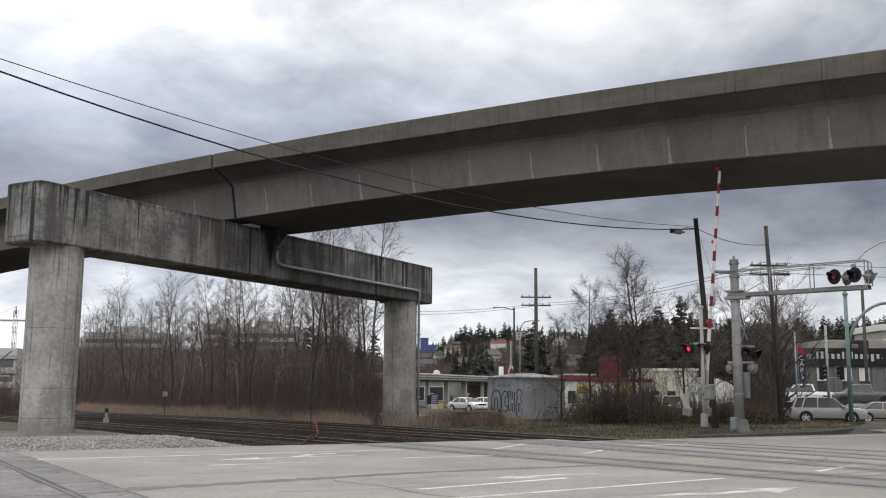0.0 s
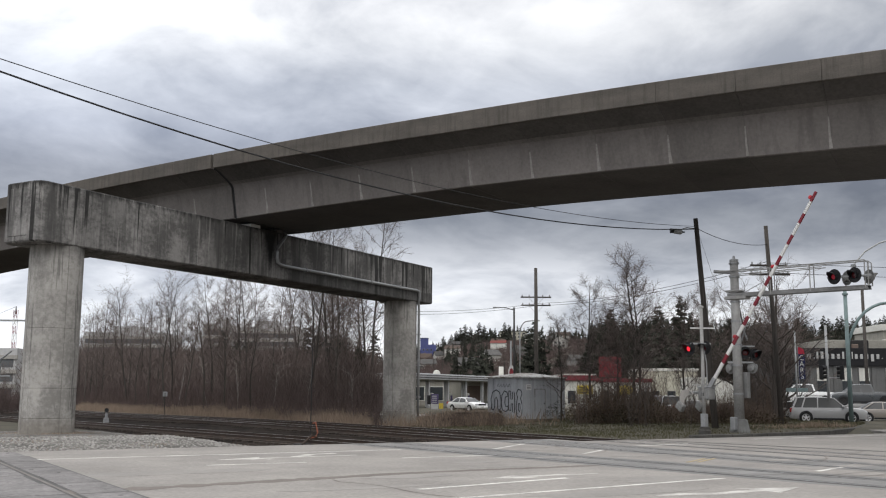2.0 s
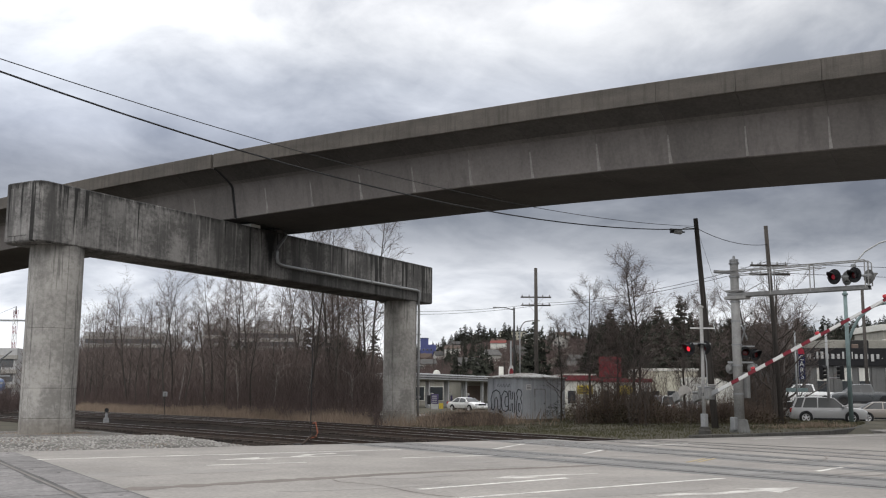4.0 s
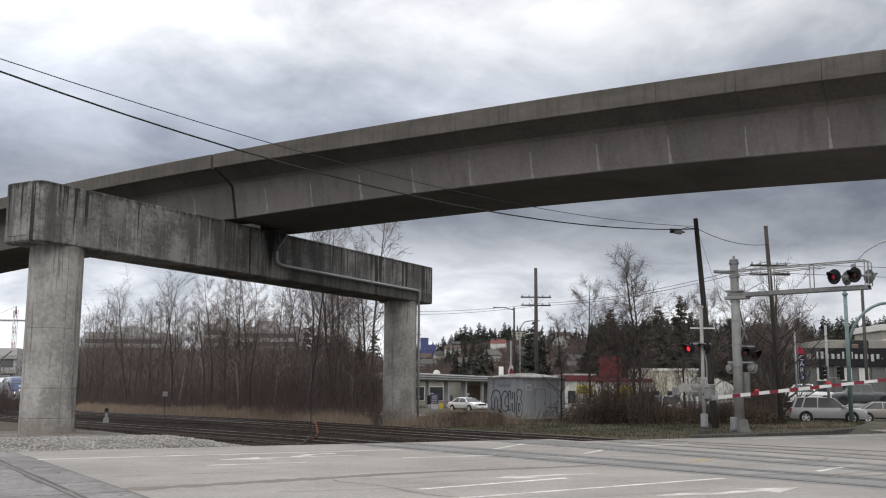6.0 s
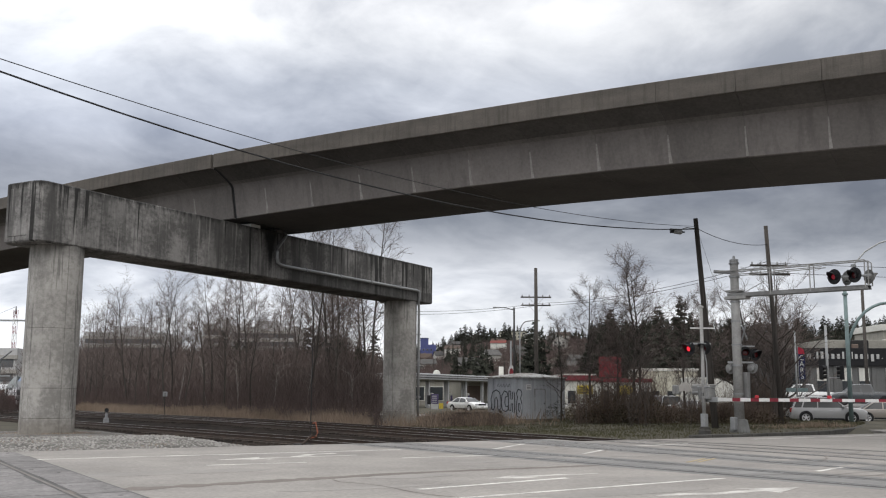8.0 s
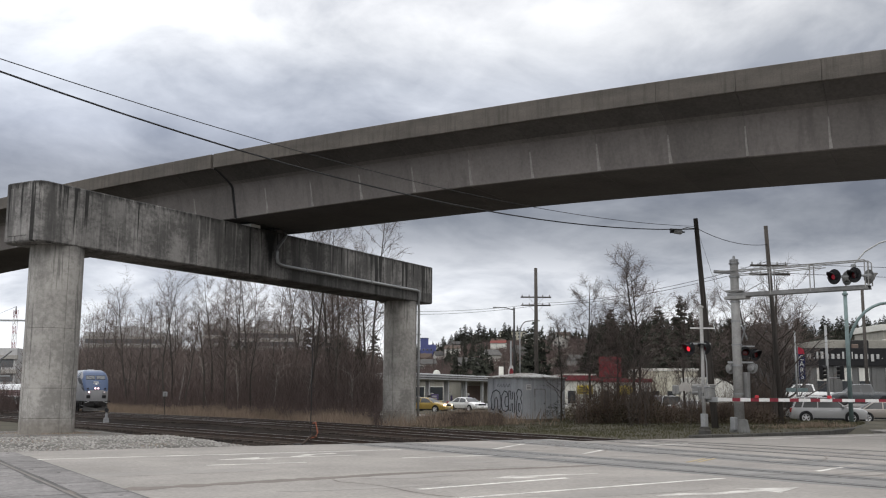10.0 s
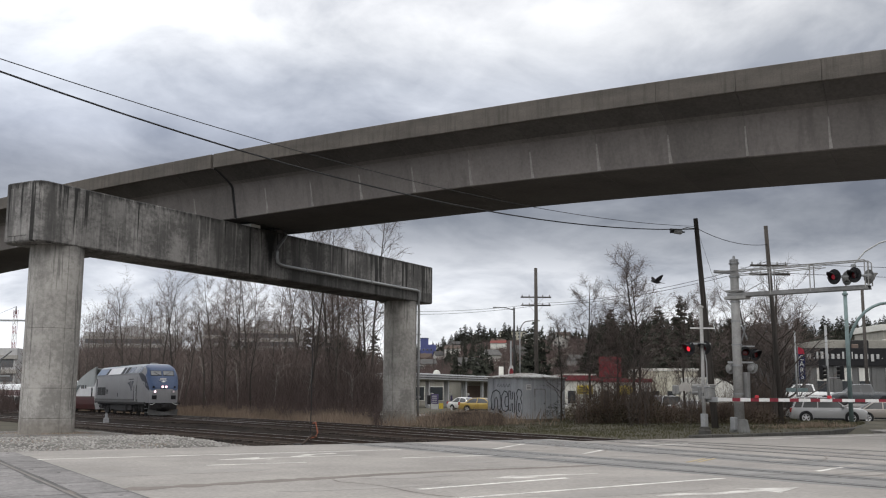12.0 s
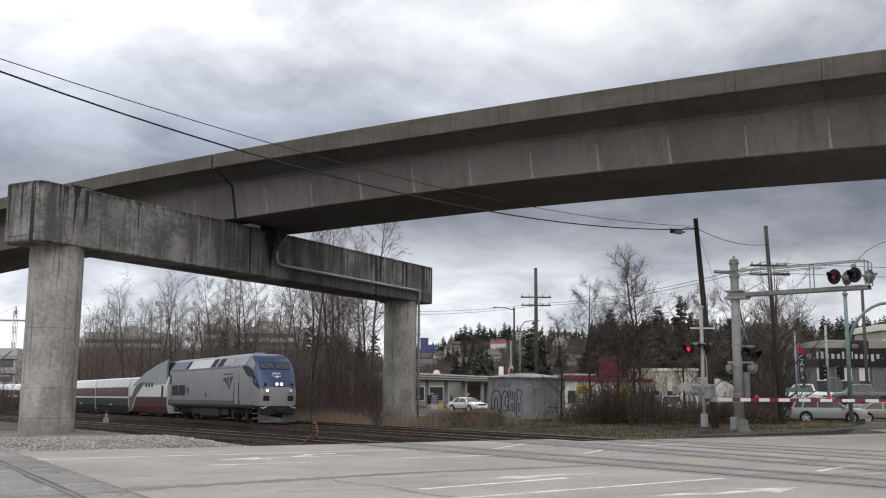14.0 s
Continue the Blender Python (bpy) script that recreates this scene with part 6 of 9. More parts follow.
def windows_on(parent, x0, x1, z0, z1, y, cols, rows, fw=0.06, material="window_dark", fill=0.7, label=""):
    for i in range(cols):
        for j in range(rows):
            cx, cz = x0 + (x1 - x0) * (i + 0.5) / cols, z0 + (z1 - z0) * (j + 0.5) / rows
            w, h = (x1 - x0) / cols * fill / 2, (z1 - z0) / rows * fill / 2
            win = part("window", box(B(), cx - w - fw, cx + w + fw, y - 0.06, y + 0.1, cz - h - fw, cz + h + fw), "house_wall", parent, label)
            part("pane", box(B(), cx - w, cx + w, y - 0.075, y - 0.05, cz - h, cz + h), material, win)


def make_dealership():
    d = empty("car_dealership", view(36.0, 104, -0.1), "low grey car showroom with a dark fascia of pale lettering", "showroom")
    part("wall", box(B(), 0, 24, 0, 14, 0, 5.05, 0.02), "grey_wall", d, "grey block wall")
    part("fascia", box(B(), -0.2, 24.2, -0.35, 14.2, 5.0, 6.85, 0.03), "fascia_dark", d, "long dark fascia")
    part("parapet", box(B(), 5.0, 24, 2.5, 13.8, 6.85, 7.85, 0.03), "grey_cream", d)
    part("entrance", box(B(), 0.3, 2.0, -0.04, 0.3, 0, 4.2, 0.02), "window_dark", d, "dark glazed entrance")
    for x in (3.0, 5.6, 7.4, 10.2, 14.5, 18.0):
        f = part("window", box(B(), x, x + 1.25, -0.05, 0.2, 0.6, 4.9, 0.02), "grey_wall", d)
        part("pane", box(B(), x + 0.1, x + 1.15, -0.07, -0.04, 0.7, 3.4), "window_dark", f)
        part("poster", box(B(), x + 0.1, x + 1.15, -0.07, -0.04, 3.45, 4.8), "white_wall", f, "white poster panel")
    for x in (2.5, 5.0, 9.0, 12.6, 16.6):
        part("pilaster", box(B(), x - 0.2, x + 0.2, -0.12, 0.05, 0, 5.15, 0.02), "grey_wall", d)
    part("roof_unit", box(B(), 7.2, 9.4, 1.6, 2.4, 6.85, 7.8, 0.08), "dark_steel", d, "dark roof ventilation unit")
    part("roof_unit", box(B(), 7.5, 8.2, 1.4, 1.58, 6.85, 7.35, 0.05), "brick_brown", d)
    # the shop's web name in plain pale bars of the letters' widths and heights
    widths = [0.62, 0.62, 0.62, 0.14, 0.30, 0.42, 0.42, 0.46, 0.42, 0.30, 0.42, 0.18, 0.42, 0.42, 0.42, 0.46, 0.42, 0.14]
    tall = {4: 1, 5: 1, 9: 1, 11: 1}
    x = 0.45
    for i, w in enumerate(widths):
        h = 0.13 if w < 0.16 else (0.74 if i in tall else 0.50)
        lo = 5.72 - (0.25 if i == 15 else 0.0)
        part("letter_bar", box(B(), x + w * 0.06, x + w * 0.74, -0.42, -0.35, lo, 5.72 + h, 0.02), "sign_white", d, "pale letter bar")
        x += w + 0.135
    u = empty("office_block", view(76.5, 172, 0.0), "cream office block with a row of windows", "building")
    part("wall", box(B(), 0, 24, 0, 12, -3, 13.8, 0.05), "grey_cream", u)
    part("roof_edge", box(B(), -0.4, 24.4, -0.4, 12.4, 13.0, 14.1, 0.05), "white_wall", u)
    part("storey_band", box(B(), -0.1, 24, -0.15, 0.2, 11.0, 11.5, 0.02), "white_wall", u)
    windows_on(u, 0.5, 23.5, 8.2, 11.0, 0, 8, 1, fill=0.62)
    windows_on(u, 0.5, 23.5, 11.4, 13.0, 0, 8, 1, fill=0.62)


def make_gas_station():
    g = empty("petrol_canopy", view(-3.7, 112, -0.05, 65), "white petrol station canopy on square posts", "canopy")
    part("canopy_roof", box(B(), 0, 29, 0, 4.4, 3.45, 4.15, 0.05), "canopy_white", g, "white canopy edge")
    part("fascia_stripe", box(B(), -0.02, 29.02, -0.03, 0.1, 3.62, 3.74), "roof_grey", g)
    part("fascia_stripe", box(B(), -0.02, 29.02, -0.03, 0.1, 3.90, 3.98), "roof_grey", g)
    part("soffit_panel", box(B(), 0.1, 28.9, 0.1, 4.3, 3.40, 3.45), "grey_cream", g, "grey underside panel")
    for x in (1.2, 6.5, 12.0, 17.5, 23.0, 28.0):
        for y in (0.7, 3.5):
            part("post", box(B(), x, x + 0.35, y, y + 0.35, 0, 3.42, 0.03), "canopy_white", g)
    for x in (3.5, 9.5, 15.0, 20.5):
        p = part("pump", box(B(), x, x + 0.7, 1.8, 2.4, 0.1, 1.9, 0.06), "white_wall", g, "white fuel pump")
        part("pump_panel", box(B(), x + 0.1, x + 0.6, 1.76, 1.8, 0.9, 1.6, 0.01), "sign_purple", p)
        part("pump_hose", tube(B(), [(x + 0.72, 1.9, 1.5), (x + 0.95, 1.85, 0.9), (x + 0.74, 1.9, 0.5)], 0.03, 6), "black", p)
    k = empty("petrol_shop", view(-8.0, 138, -0.05), "cream petrol station shop with dark windows", "shop")
    part("wall", box(B(), 0, 18, 0, 8, 0, 3.6, 0.03), "grey_cream", k)
    part("roof", box(B(), -0.3, 18.3, -0.4, 8.3, 3.6, 3.95, 0.03), "roof_grey", k)
    part("door", box(B(), 10.6, 13.4, -0.05, 0.1, 0, 2.9, 0.02), "brick_brown", k, "brown shutter door")
    for x in (1.0, 3.6, 6.2, 14.2):
        w = part("window", box(B(), x, x + 2.0, -0.05, 0.1, 0.8, 2.8, 0.02), "white_wall", k)
        part("pane", box(B(), x + 0.1, x + 1.9, -0.08, -0.04, 0.9, 2.7), "window_dark", w)
    part("roof_dome", revolve(B(), [(0.55, 3.9), (0.55, 4.6), (0.35, 5.0), (0.0, 5.15)], 14), "white_wall", k, "white roof dome", at=pose(7.2, 3, 0))
    s = empty("price_sign", view(-0.75, 102, -0.05) @ Matrix.Scale(0.62, 4), "purple and white price sign on a low frame", "sign")
    part("board", box(B(), -0.6, 0.6, -0.08, 0.08, 1.3, 2.9, 0.02), "sign_purple", s, "purple board")
    part("board", box(B(), -0.6, 0.6, -0.07, 0.07, 0.4, 1.28, 0.02), "sign_white", s, "white price board")
    part("board", box(B(), -1.25, -0.65, -0.07, 0.07, 1.2, 2.7, 0.02), "black", s)
    part("board", box(B(), 0.7, 1.4, -0.07, 0.07, 0.5, 1.4, 0.02), "sign_yellow", s)
    for k2 in range(4):
        part("price_bar", box(B(), -0.45, 0.35, -0.10, -0.08, 1.5 + 0.33 * k2, 1.62 + 0.33 * k2), "sign_white", s)
    for x in (-0.5, 0.5):
        part("leg", box(B(), x - 0.05, x + 0.05, -0.05, 0.05, -0.3, 0.5), "galv", s)
    c = empty("pylon_sign", view(8.4, 132, -0.05), "white pylon with an oval red and white sign", "sign")
    part("pylon", tube(B(), [(-0.6, 0, -0.3), (-0.6, 0, 5.4)], 0.32, 14), "white_wall", c, "white pylon", True)
    part("post", tube(B(), [(0.7, 0, -0.3), (0.7, 0, 8.8)], 0.12, 8), "galv", c)
    oval = revolve(B(), [(0.0, -0.12), (1.0, -0.12), (1.0, 0.12), (0.0, 0.12)], 24, Matrix.Diagonal((0.42, 1.0, 1.0, 1.0)) @ Matrix.Rotation(radians(90), 4, "X"))
    part("oval_board", oval, "sign_white", c, "oval white board", at=pose(0.75, 0, 4.6))
    ring = revolve(B(), [(0.45, -0.15), (0.75, -0.15), (0.75, 0.15), (0.45, 0.15)], 20, Matrix.Diagonal((0.36, 1.0, 0.8, 1.0)) @ Matrix.Rotation(radians(90), 4, "X"))
    part("oval_emblem", ring, "sign_red", c, "red ring", at=pose(0.75, -0.02, 4.6))


def make_strip():
    a = empty("strip_shop", view(14.6, 120, -0.1), "long white shop with a red roof edge", "shop")
    part("wall", box(B(), 0, 10.5, 0, 9, -0.2, 3.7, 0.03), "white_wall", a)
    part("roof_edge", box(B(), -0.2, 3.9, -0.3, 9.2, 3.5, 4.15, 0.04), "fascia_red", a, "red roof edge")
    part("roof_edge", box(B(), 3.9, 10.7, -0.25, 9.2, 3.35, 3.80, 0.04), "fascia_red", a, "red roof edge")
    part("roof_trim", box(B(), -0.22, 3.95, -0.32, 9.2, 4.15, 4.32, 0.02), "white_wall", a)
    part("sign_board", box(B(), 1.6, 3.5, -0.1, 0.05, 1.9, 2.95, 0.02), "sign_yellow", a, "yellow sign board")
    part("sign_board", box(B(), 6.6, 8.6, -0.1, 0.05, 1.9, 2.95, 0.02), "sign_yellow", a, "yellow sign board")
    for k in range(3):
        part("sign_bar", box(B(), 1.75, 3.3 - 0.3 * k, -0.12, -0.1, 2.1 + 0.27 * k, 2.2 + 0.27 * k), "black", a)
    for x in (0.4, 4.4, 9.2):
        w = part("window", box(B(), x, x + 1.1, -0.05, 0.1, 0.7, 2.4, 0.02), "white_wall", a)
        part("pane", box(B(), x + 0.08, x + 1.02, -0.08, -0.04, 0.8, 2.3), "window_dark", w)
    r = empty("roadside_sign", view(18.2, 108, -0.1), "square red sign with pale bars on two posts", "sign")
    part("board", box(B(), -1.2, 1.2, -0.1, 0.1, 3.75, 5.95, 0.02), "sign_red", r)
    for k in range(4):
        for j in range(3):
            part("sign_bar", box(B(), -0.95 + 0.65 * j, -0.5 + 0.65 * j, -0.12, -0.1, 4.0 + 0.5 * k, 4.2 + 0.5 * k), "fascia_red", r)
    for x in (-0.9, 0.9):
        part("post", box(B(), x - 0.08, x + 0.08, -0.08, 0.08, -0.3, 3.8), "dark_steel", r)
    b = empty("cream_building", view(25.4, 126, -0.1), "plain cream flat-roofed building behind bare trees", "building")
    part("wall", box(B(), 0, 6.9, 0, 10, -0.2, 5.0, 0.03), "cream_wall", b)
    part("roof_edge", box(B(), -0.12, 7.05, -0.12, 10.1, 4.85, 5.2, 0.03), "white_wall", b)
    windows_on(b, 0.5, 6.5, 1.0, 2.8, 0, 3, 1, fill=0.5)
    t = empty("box_trailer", view(20.6, 84, -0.05), "white box trailer parked behind the bushes", "trailer")
    part("box", box(B(), 0, 4.6, 0, 2.4, 0.9, 3.35, 0.05), "white_wall", t)
    part("chassis", box(B(), 0.1, 4.5, 0.3, 2.1, 0.6, 0.9, 0.03), "dark_steel", t)
    for x in (0.9, 3.6):
        part("wheel", revolve(B(), [(0.0, -0.12), (0.42, -0.12), (0.45, 0.0), (0.42, 0.12), (0.0, 0.12)], 16, Matrix.Rotation(radians(90), 4, "X")), "black", t, at=pose(x, 0.35, 0.45))
        part("wheel", revolve(B(), [(0.0, -0.12), (0.42, -0.12), (0.45, 0.0), (0.42, 0.12), (0.0, 0.12)], 16, Matrix.Rotation(radians(90), 4, "X")), "black", t, at=pose(x, 2.05, 0.45))


def house(x, y, turn, w, dp, h, roof, wall, label, gable=2.2):
    p = VIEW @ Vector((x, y, 0))
    o = empty("house", view(x, y, ground_z(p.x, p.y) - 0.3, turn), label, "house", "hillside houses")
    part("wall", box(B(), -w / 2, w / 2, -dp / 2, dp / 2, -2.0, h), wall, o)
    e = 0.4
    o2 = [(-w / 2 - e, h - 0.1), (0, h + gable), (w / 2 + e, h - 0.1), (w / 2 + e, h - 0.25), (0, h + gable - 0.2), (-w / 2 - e, h - 0.25)]
    part("roof", loft(B(), [[(a, -dp / 2 - e, z) for a, z in o2], [(a, dp / 2 + e, z) for a, z in o2]]), roof, o)
    g = [(-w / 2, h - 0.3), (w / 2, h - 0.3), (0, h + gable - 0.15)]
    part("gable", loft(B(), [[(a, -dp / 2, z) for a, z in g], [(a, dp / 2, z) for a, z in g]]), wall, o)
    windows_on(o, -w / 2 + 0.6, w / 2 - 0.6, 0.9, h - 0.4, -dp / 2, max(2, round(w / 3)), 1 if h < 4 else 2, fill=0.5)
    part("chimney", box(B(), w * 0.2, w * 0.2 + 0.7, 0, 0.7, h, h + gable + 0.6), "brick_brown", o)


HOUSES = []


def make_hill_houses():
    r = random.Random(5)
    rows = [(-6, 250), (4, 215), (10, 245), (2, 300), (18, 260), (25, 225), (28, 300), (36, 260), (44, 310), (14, 330), (48, 250), (56, 300), (-4, 340), (24, 370), (64, 340), (78, 300), (90, 330), (100, 280), (112, 330), (36, 400), (60, 410), (5, 400), (84, 390), (104, 400), (-12, 290), (70, 255), (128, 300), (-26, 330)]
    rows += [(r.uniform(-4, 120), r.uniform(225, 390)) for i in range(10)]
    for i, (x, y) in enumerate(rows):
        w = r.uniform(6, 8.5)
        roof = r.choice(["roof_grey", "roof_grey", "roof_brown"])
        hx, hy = x * 2.6 + r.uniform(-3, 3), 470 + (y - 215) * 1.6 + r.uniform(-10, 10)
        HOUSES.append((hx, hy))
        house(hx, hy, r.choice((90, 90, 0)) + r.uniform(-30, 30), w, r.uniform(8, 11), r.choice([2.8, 3.0, 5.4]), roof, r.choice(["dull_siding", "dull_siding", "house_wall", "grey_cream", "brick_brown"]),
              "dull hillside house with a brown shingle roof" if roof == "roof_brown" else "dull hillside house with a grey shingle roof", r.uniform(1.8, 3.0))
    HOUSES.append((34, 600))
    house(34, 600, 80, 8, 9, 4.6, "roof_red", "white_wall", "white two-storey hillside house with a red roof", 1.6)
    b = empty("blue_building", view(-10.5, 700, 33), "plain blue-clad building on the hillside", "building")
    part("wall", box(B(), -5, 0.5, -6, 6, -14, 6.5, 0.1), "blue_wall", b)
    part("wing", box(B(), 0.5, 6, -5.6, 6, -14, 2.2, 0.1), "blue_wall", b, "lower blue wing")
    part("roof_edge", box(B(), -5.2, 0.7, -6.2, 6.2, 6.5, 6.8, 0.05), "roof_grey", b)
    windows_on(b, -4, 4, -3, 0, -6, 3, 1, fill=0.4)
    for x, y, w, h, z in ((57, 800, 20, 8.5, 22),):
        q = VIEW @ Vector((x, y, 0))
        a = empty("apartment_building", view(x, y, ground_z(q.x, q.y), 8), "cream flat-roofed apartment block on the hilltop", "building", "apartment blocks")
        part("wall", box(B(), -w / 2, w / 2, -6, 6, -3, h, 0.05), "cream_wall", a)
        part("roof", box(B(), -w / 2 - 0.5, w / 2 + 0.5, -6.5, 6.5, h, h + 0.6, 0.05), "roof_grey", a)
        windows_on(a, -w / 2 + 0.5, w / 2 - 0.5, 0.3, h - 0.2, -6, round(w / 4), 3, fill=0.5)


def office(name, x0, x1, y, z1, storeys, wall, label, z0=-6, attic=True):
    o = empty(name, view((x0 + x1) / 2, y, 0), label, "office building", "far office blocks")
    w = (x1 - x0) / 2
    part("wall", box(B(), -w, w, 0, 30, z0, z1, 0.1), wall, o)
    hs = 3.6
    for k in range(storeys):
        z = z1 - 1.2 - hs * (k + 1)
        part("window_band", box(B(), -w + 0.8, w - 0.8, -0.12, 0.1, z, z + 1.9), "band_glass", o, "dark window band")
        part("storey_band", box(B(), -w - 0.3, w + 0.3, -0.5, 0.1, z + 2.0, z + 3.0, 0.03), "house_wall", o, "pale storey band")
    if attic:
        part("plant_room", box(B(), -w * 0.4, w * 0.3, 8, 20, z1, z1 + 3, 0.1), wall, o)


def make_far_left():
    office("office_building", -152, -118, 420, 26.5, 4, "pale_block", "grey office block with bands of windows behind the woods")
    office("office_building", -104, -92, 430, 31, 5, "pale_block", "grey office tower behind the woods")
    office("office_building", -90, -62, 425, 29.5, 5, "pale_block", "cream office block with white bands behind the woods")
    office("office_building", -58, -45, 470, 28, 4, "pale_block", "grey office block behind the woods")
    office("apartment_building", -121, -107, 250, 12.4, 4, "pale_block", "grey apartment block beyond the railway", attic=False)
    office("apartment_building", -150, -128, 285, 13.6, 4, "grey_cream", "cream apartment block beyond the railway", attic=False)
    for x, y, w, z in ((-38, 165, 22, 4.6), (-16, 150, 12, 4.2), (-62, 190, 18, 5.0)):
        h = empty("warehouse", view(x, y, -0.3), "low pale warehouse seen through bare trees", "warehouse", "low warehouses")
        part("wall", box(B(), -w / 2, w / 2, 0, 10, -0.5, z, 0.05), "white_wall", h)
        part("roof", box(B(), -w / 2 - 0.3, w / 2 + 0.3, -0.3, 10.3, z, z + 0.5, 0.05), "roof_grey", h)
        windows_on(h, -w / 2 + 1, w / 2 - 1, 1.4, 3.2, 0, 5, 1, fill=0.6)
    c = empty("tower_crane", view(-216, 500, 0), "far red and white tower crane", "crane")
    for k in range(11):
        z = -2 + 4 * k
        bm = B()
        for dx, dy in ((-0.8, -0.8), (0.8, -0.8), (0.8, 0.8), (-0.8, 0.8)):
            tube(bm, [(dx, dy, z), (dx, dy, z + 4)], 0.14, 4)
        tube(bm, [(-0.8, -0.8, z), (0.8, -0.8, z + 4)], 0.10, 4)
        tube(bm, [(0.8, -0.8, z), (-0.8, -0.8, z + 4)], 0.10, 4)
        part("mast_section", bm, "arm_white" if k % 2 else "arm_red", c)
    part("jib", box(B(), -24, 9, -0.5, 0.5, 36.3, 37.2), "galv", c)
    part("apex", tube(B(), [(0, 0, 40), (0, 0, 44)], [0.7, 0.2], 4), "galv", c)
    part("tie_bar", tube(B(), [(0, 0, 43.8), (-15, 0, 37.2)], 0.1, 4), "galv", c)
    g = empty("signal_gantry", view(-35.6, 80.0, -0.2), "grey steel signal post with lattice beside the railway", "signal gantry")
    part("post", box(B(), -0.09, 0.09, -0.09, 0.09, 0, 4.6, 0.02), "galv", g)
    part("arm", box(B(), -3.2, 0.9, -0.05, 0.05, 3.15, 3.27, 0.01), "galv", g)
    part("stay", tube(B(), [(0, 0, 4.5), (0.9, 0, 5.2)], 0.07, 6), "galv", g)
    part("stay", tube(B(), [(0, 0, 2.6), (-2.8, 0, 3.2)], 0.05, 6), "galv", g)
    part("stay", tube(B(), [(0, 0, 1.4), (-3.2, 0, 2.6)], 0.05, 6), "galv", g)


make_shed()
make_dealership()
make_gas_station()
make_strip()
make_hill_houses()
make_far_left()


# ---- vehicles ----
def paint(name, c, rough=0.28):
    return mat(name, c, tuple(v * 0.9 for v in c), rough, 1.0, 20, 0.0, coat=0.5, spec=0.5)


M.update({"tyre": mat("tyre_rubber", (0.025, 0.025, 0.026), (0.015, 0.015, 0.016), 0.85, 4, 8, 0.1),
          "rim": mat("alloy_rim", (0.70, 0.70, 0.71), (0.56, 0.56, 0.57), 0.4, 4, 8, 0.0),
          "car_glass": glass("car_window", (0.016, 0.017, 0.018), 0.35),
          "head_lit": glow("lit_headlamp", (1.0, 0.85, 0.6), 2.5),
          "head_glass": glass("lamp_glass", (0.55, 0.56, 0.58), 0.1),
          "tail_glass": glass("tail_lamp", (0.30, 0.02, 0.02), 0.15)})
WHEELS = {}


def car_wheel(parent, x, y, r):
    if r not in WHEELS:
        t = revolve(B(), [(r * 0.66, -0.11), (r * 0.95, -0.11), (r, -0.07), (r, 0.07), (r * 0.95, 0.11), (r * 0.66, 0.11), (r * 0.66, -0.11)], 20, Matrix.Rotation(radians(90), 4, "X"), False)
        side = Matrix.Rotation(radians(90), 4, "X")
        bm = revolve(B(), [(r * 0.56, -0.085), (r * 0.67, -0.115), (r * 0.67, 0.115), (r * 0.56, 0.085), (r * 0.56, -0.085)], 24, side, False)
        revolve(bm, [(0.0, -0.095), (r * 0.16, -0.09), (r * 0.18, 0.0), (r * 0.16, 0.09), (0.0, 0.095)], 12, side)
        for k in range(5):
            for q in (-1, 1):
                box(bm, -0.04, 0.04, q * 0.078 - 0.008, q * 0.078 + 0.008, r * 0.10, r * 0.60, 0.0, Matrix.Rotation(2 * math.pi * k / 5, 4, "Y"))
        # dark backing disc, gives the gaps between the spokes their shade
        back = revolve(B(), [(0.0, -0.06), (r * 0.56, -0.06), (r * 0.56, 0.06), (0.0, 0.06)], 20, side)
        WHEELS[r] = mesh_of(t, "tyre", "tyre"), mesh_of(bm, "rim", "dark_steel" if r == 0.39 else "rim"), mesh_of(back, "brake_disc", "dark_steel")
    w = new("wheel")
    w.parent = parent
    w.matrix_basis = pose(x, y, r)
    part("tyre", WHEELS[r][0], None, w, "black tyre")
    part("rim", WHEELS[r][1], None, w, "dark steel rim" if r == 0.39 else "pale alloy rim")
    part("brake_disc", WHEELS[r][2], None, w, "dark backing disc behind the spokes")
    return w


KINDS = {
    # length, width, wheel radius, wheelbase, side profile of body top (x, z), greenhouse (x0 base, x0 top, x1 top, x1 base, sill z, roof z)
    "suv": (4.85, 1.86, 0.38, 2.85, [(-2.42, 0.62), (-2.40, 1.05), (0.95, 1.06), (1.25, 1.04), (2.15, 0.95), (2.38, 0.82), (2.42, 0.5)], (-2.32, -2.05, 0.35, 1.12, 1.04, 1.76)),
    "sedan": (4.75, 1.80, 0.33, 2.75, [(-2.37, 0.60), (-2.33, 0.95), (-1.5, 1.0), (1.0, 0.94), (1.2, 0.92), (2.1, 0.78), (2.32, 0.66), (2.37, 0.45)], (-1.75, -1.05, 0.30, 1.15, 0.94, 1.44)),
    "pickup": (5.4, 1.95, 0.39, 3.4, [(-2.7, 0.65), (-2.68, 1.12), (-0.9, 1.13), (1.3, 1.12), (1.5, 1.1), (2.45, 1.02), (2.66, 0.9), (2.7, 0.5)], (-0.95, -0.75, 0.75, 1.45, 1.12, 1.86)),
}


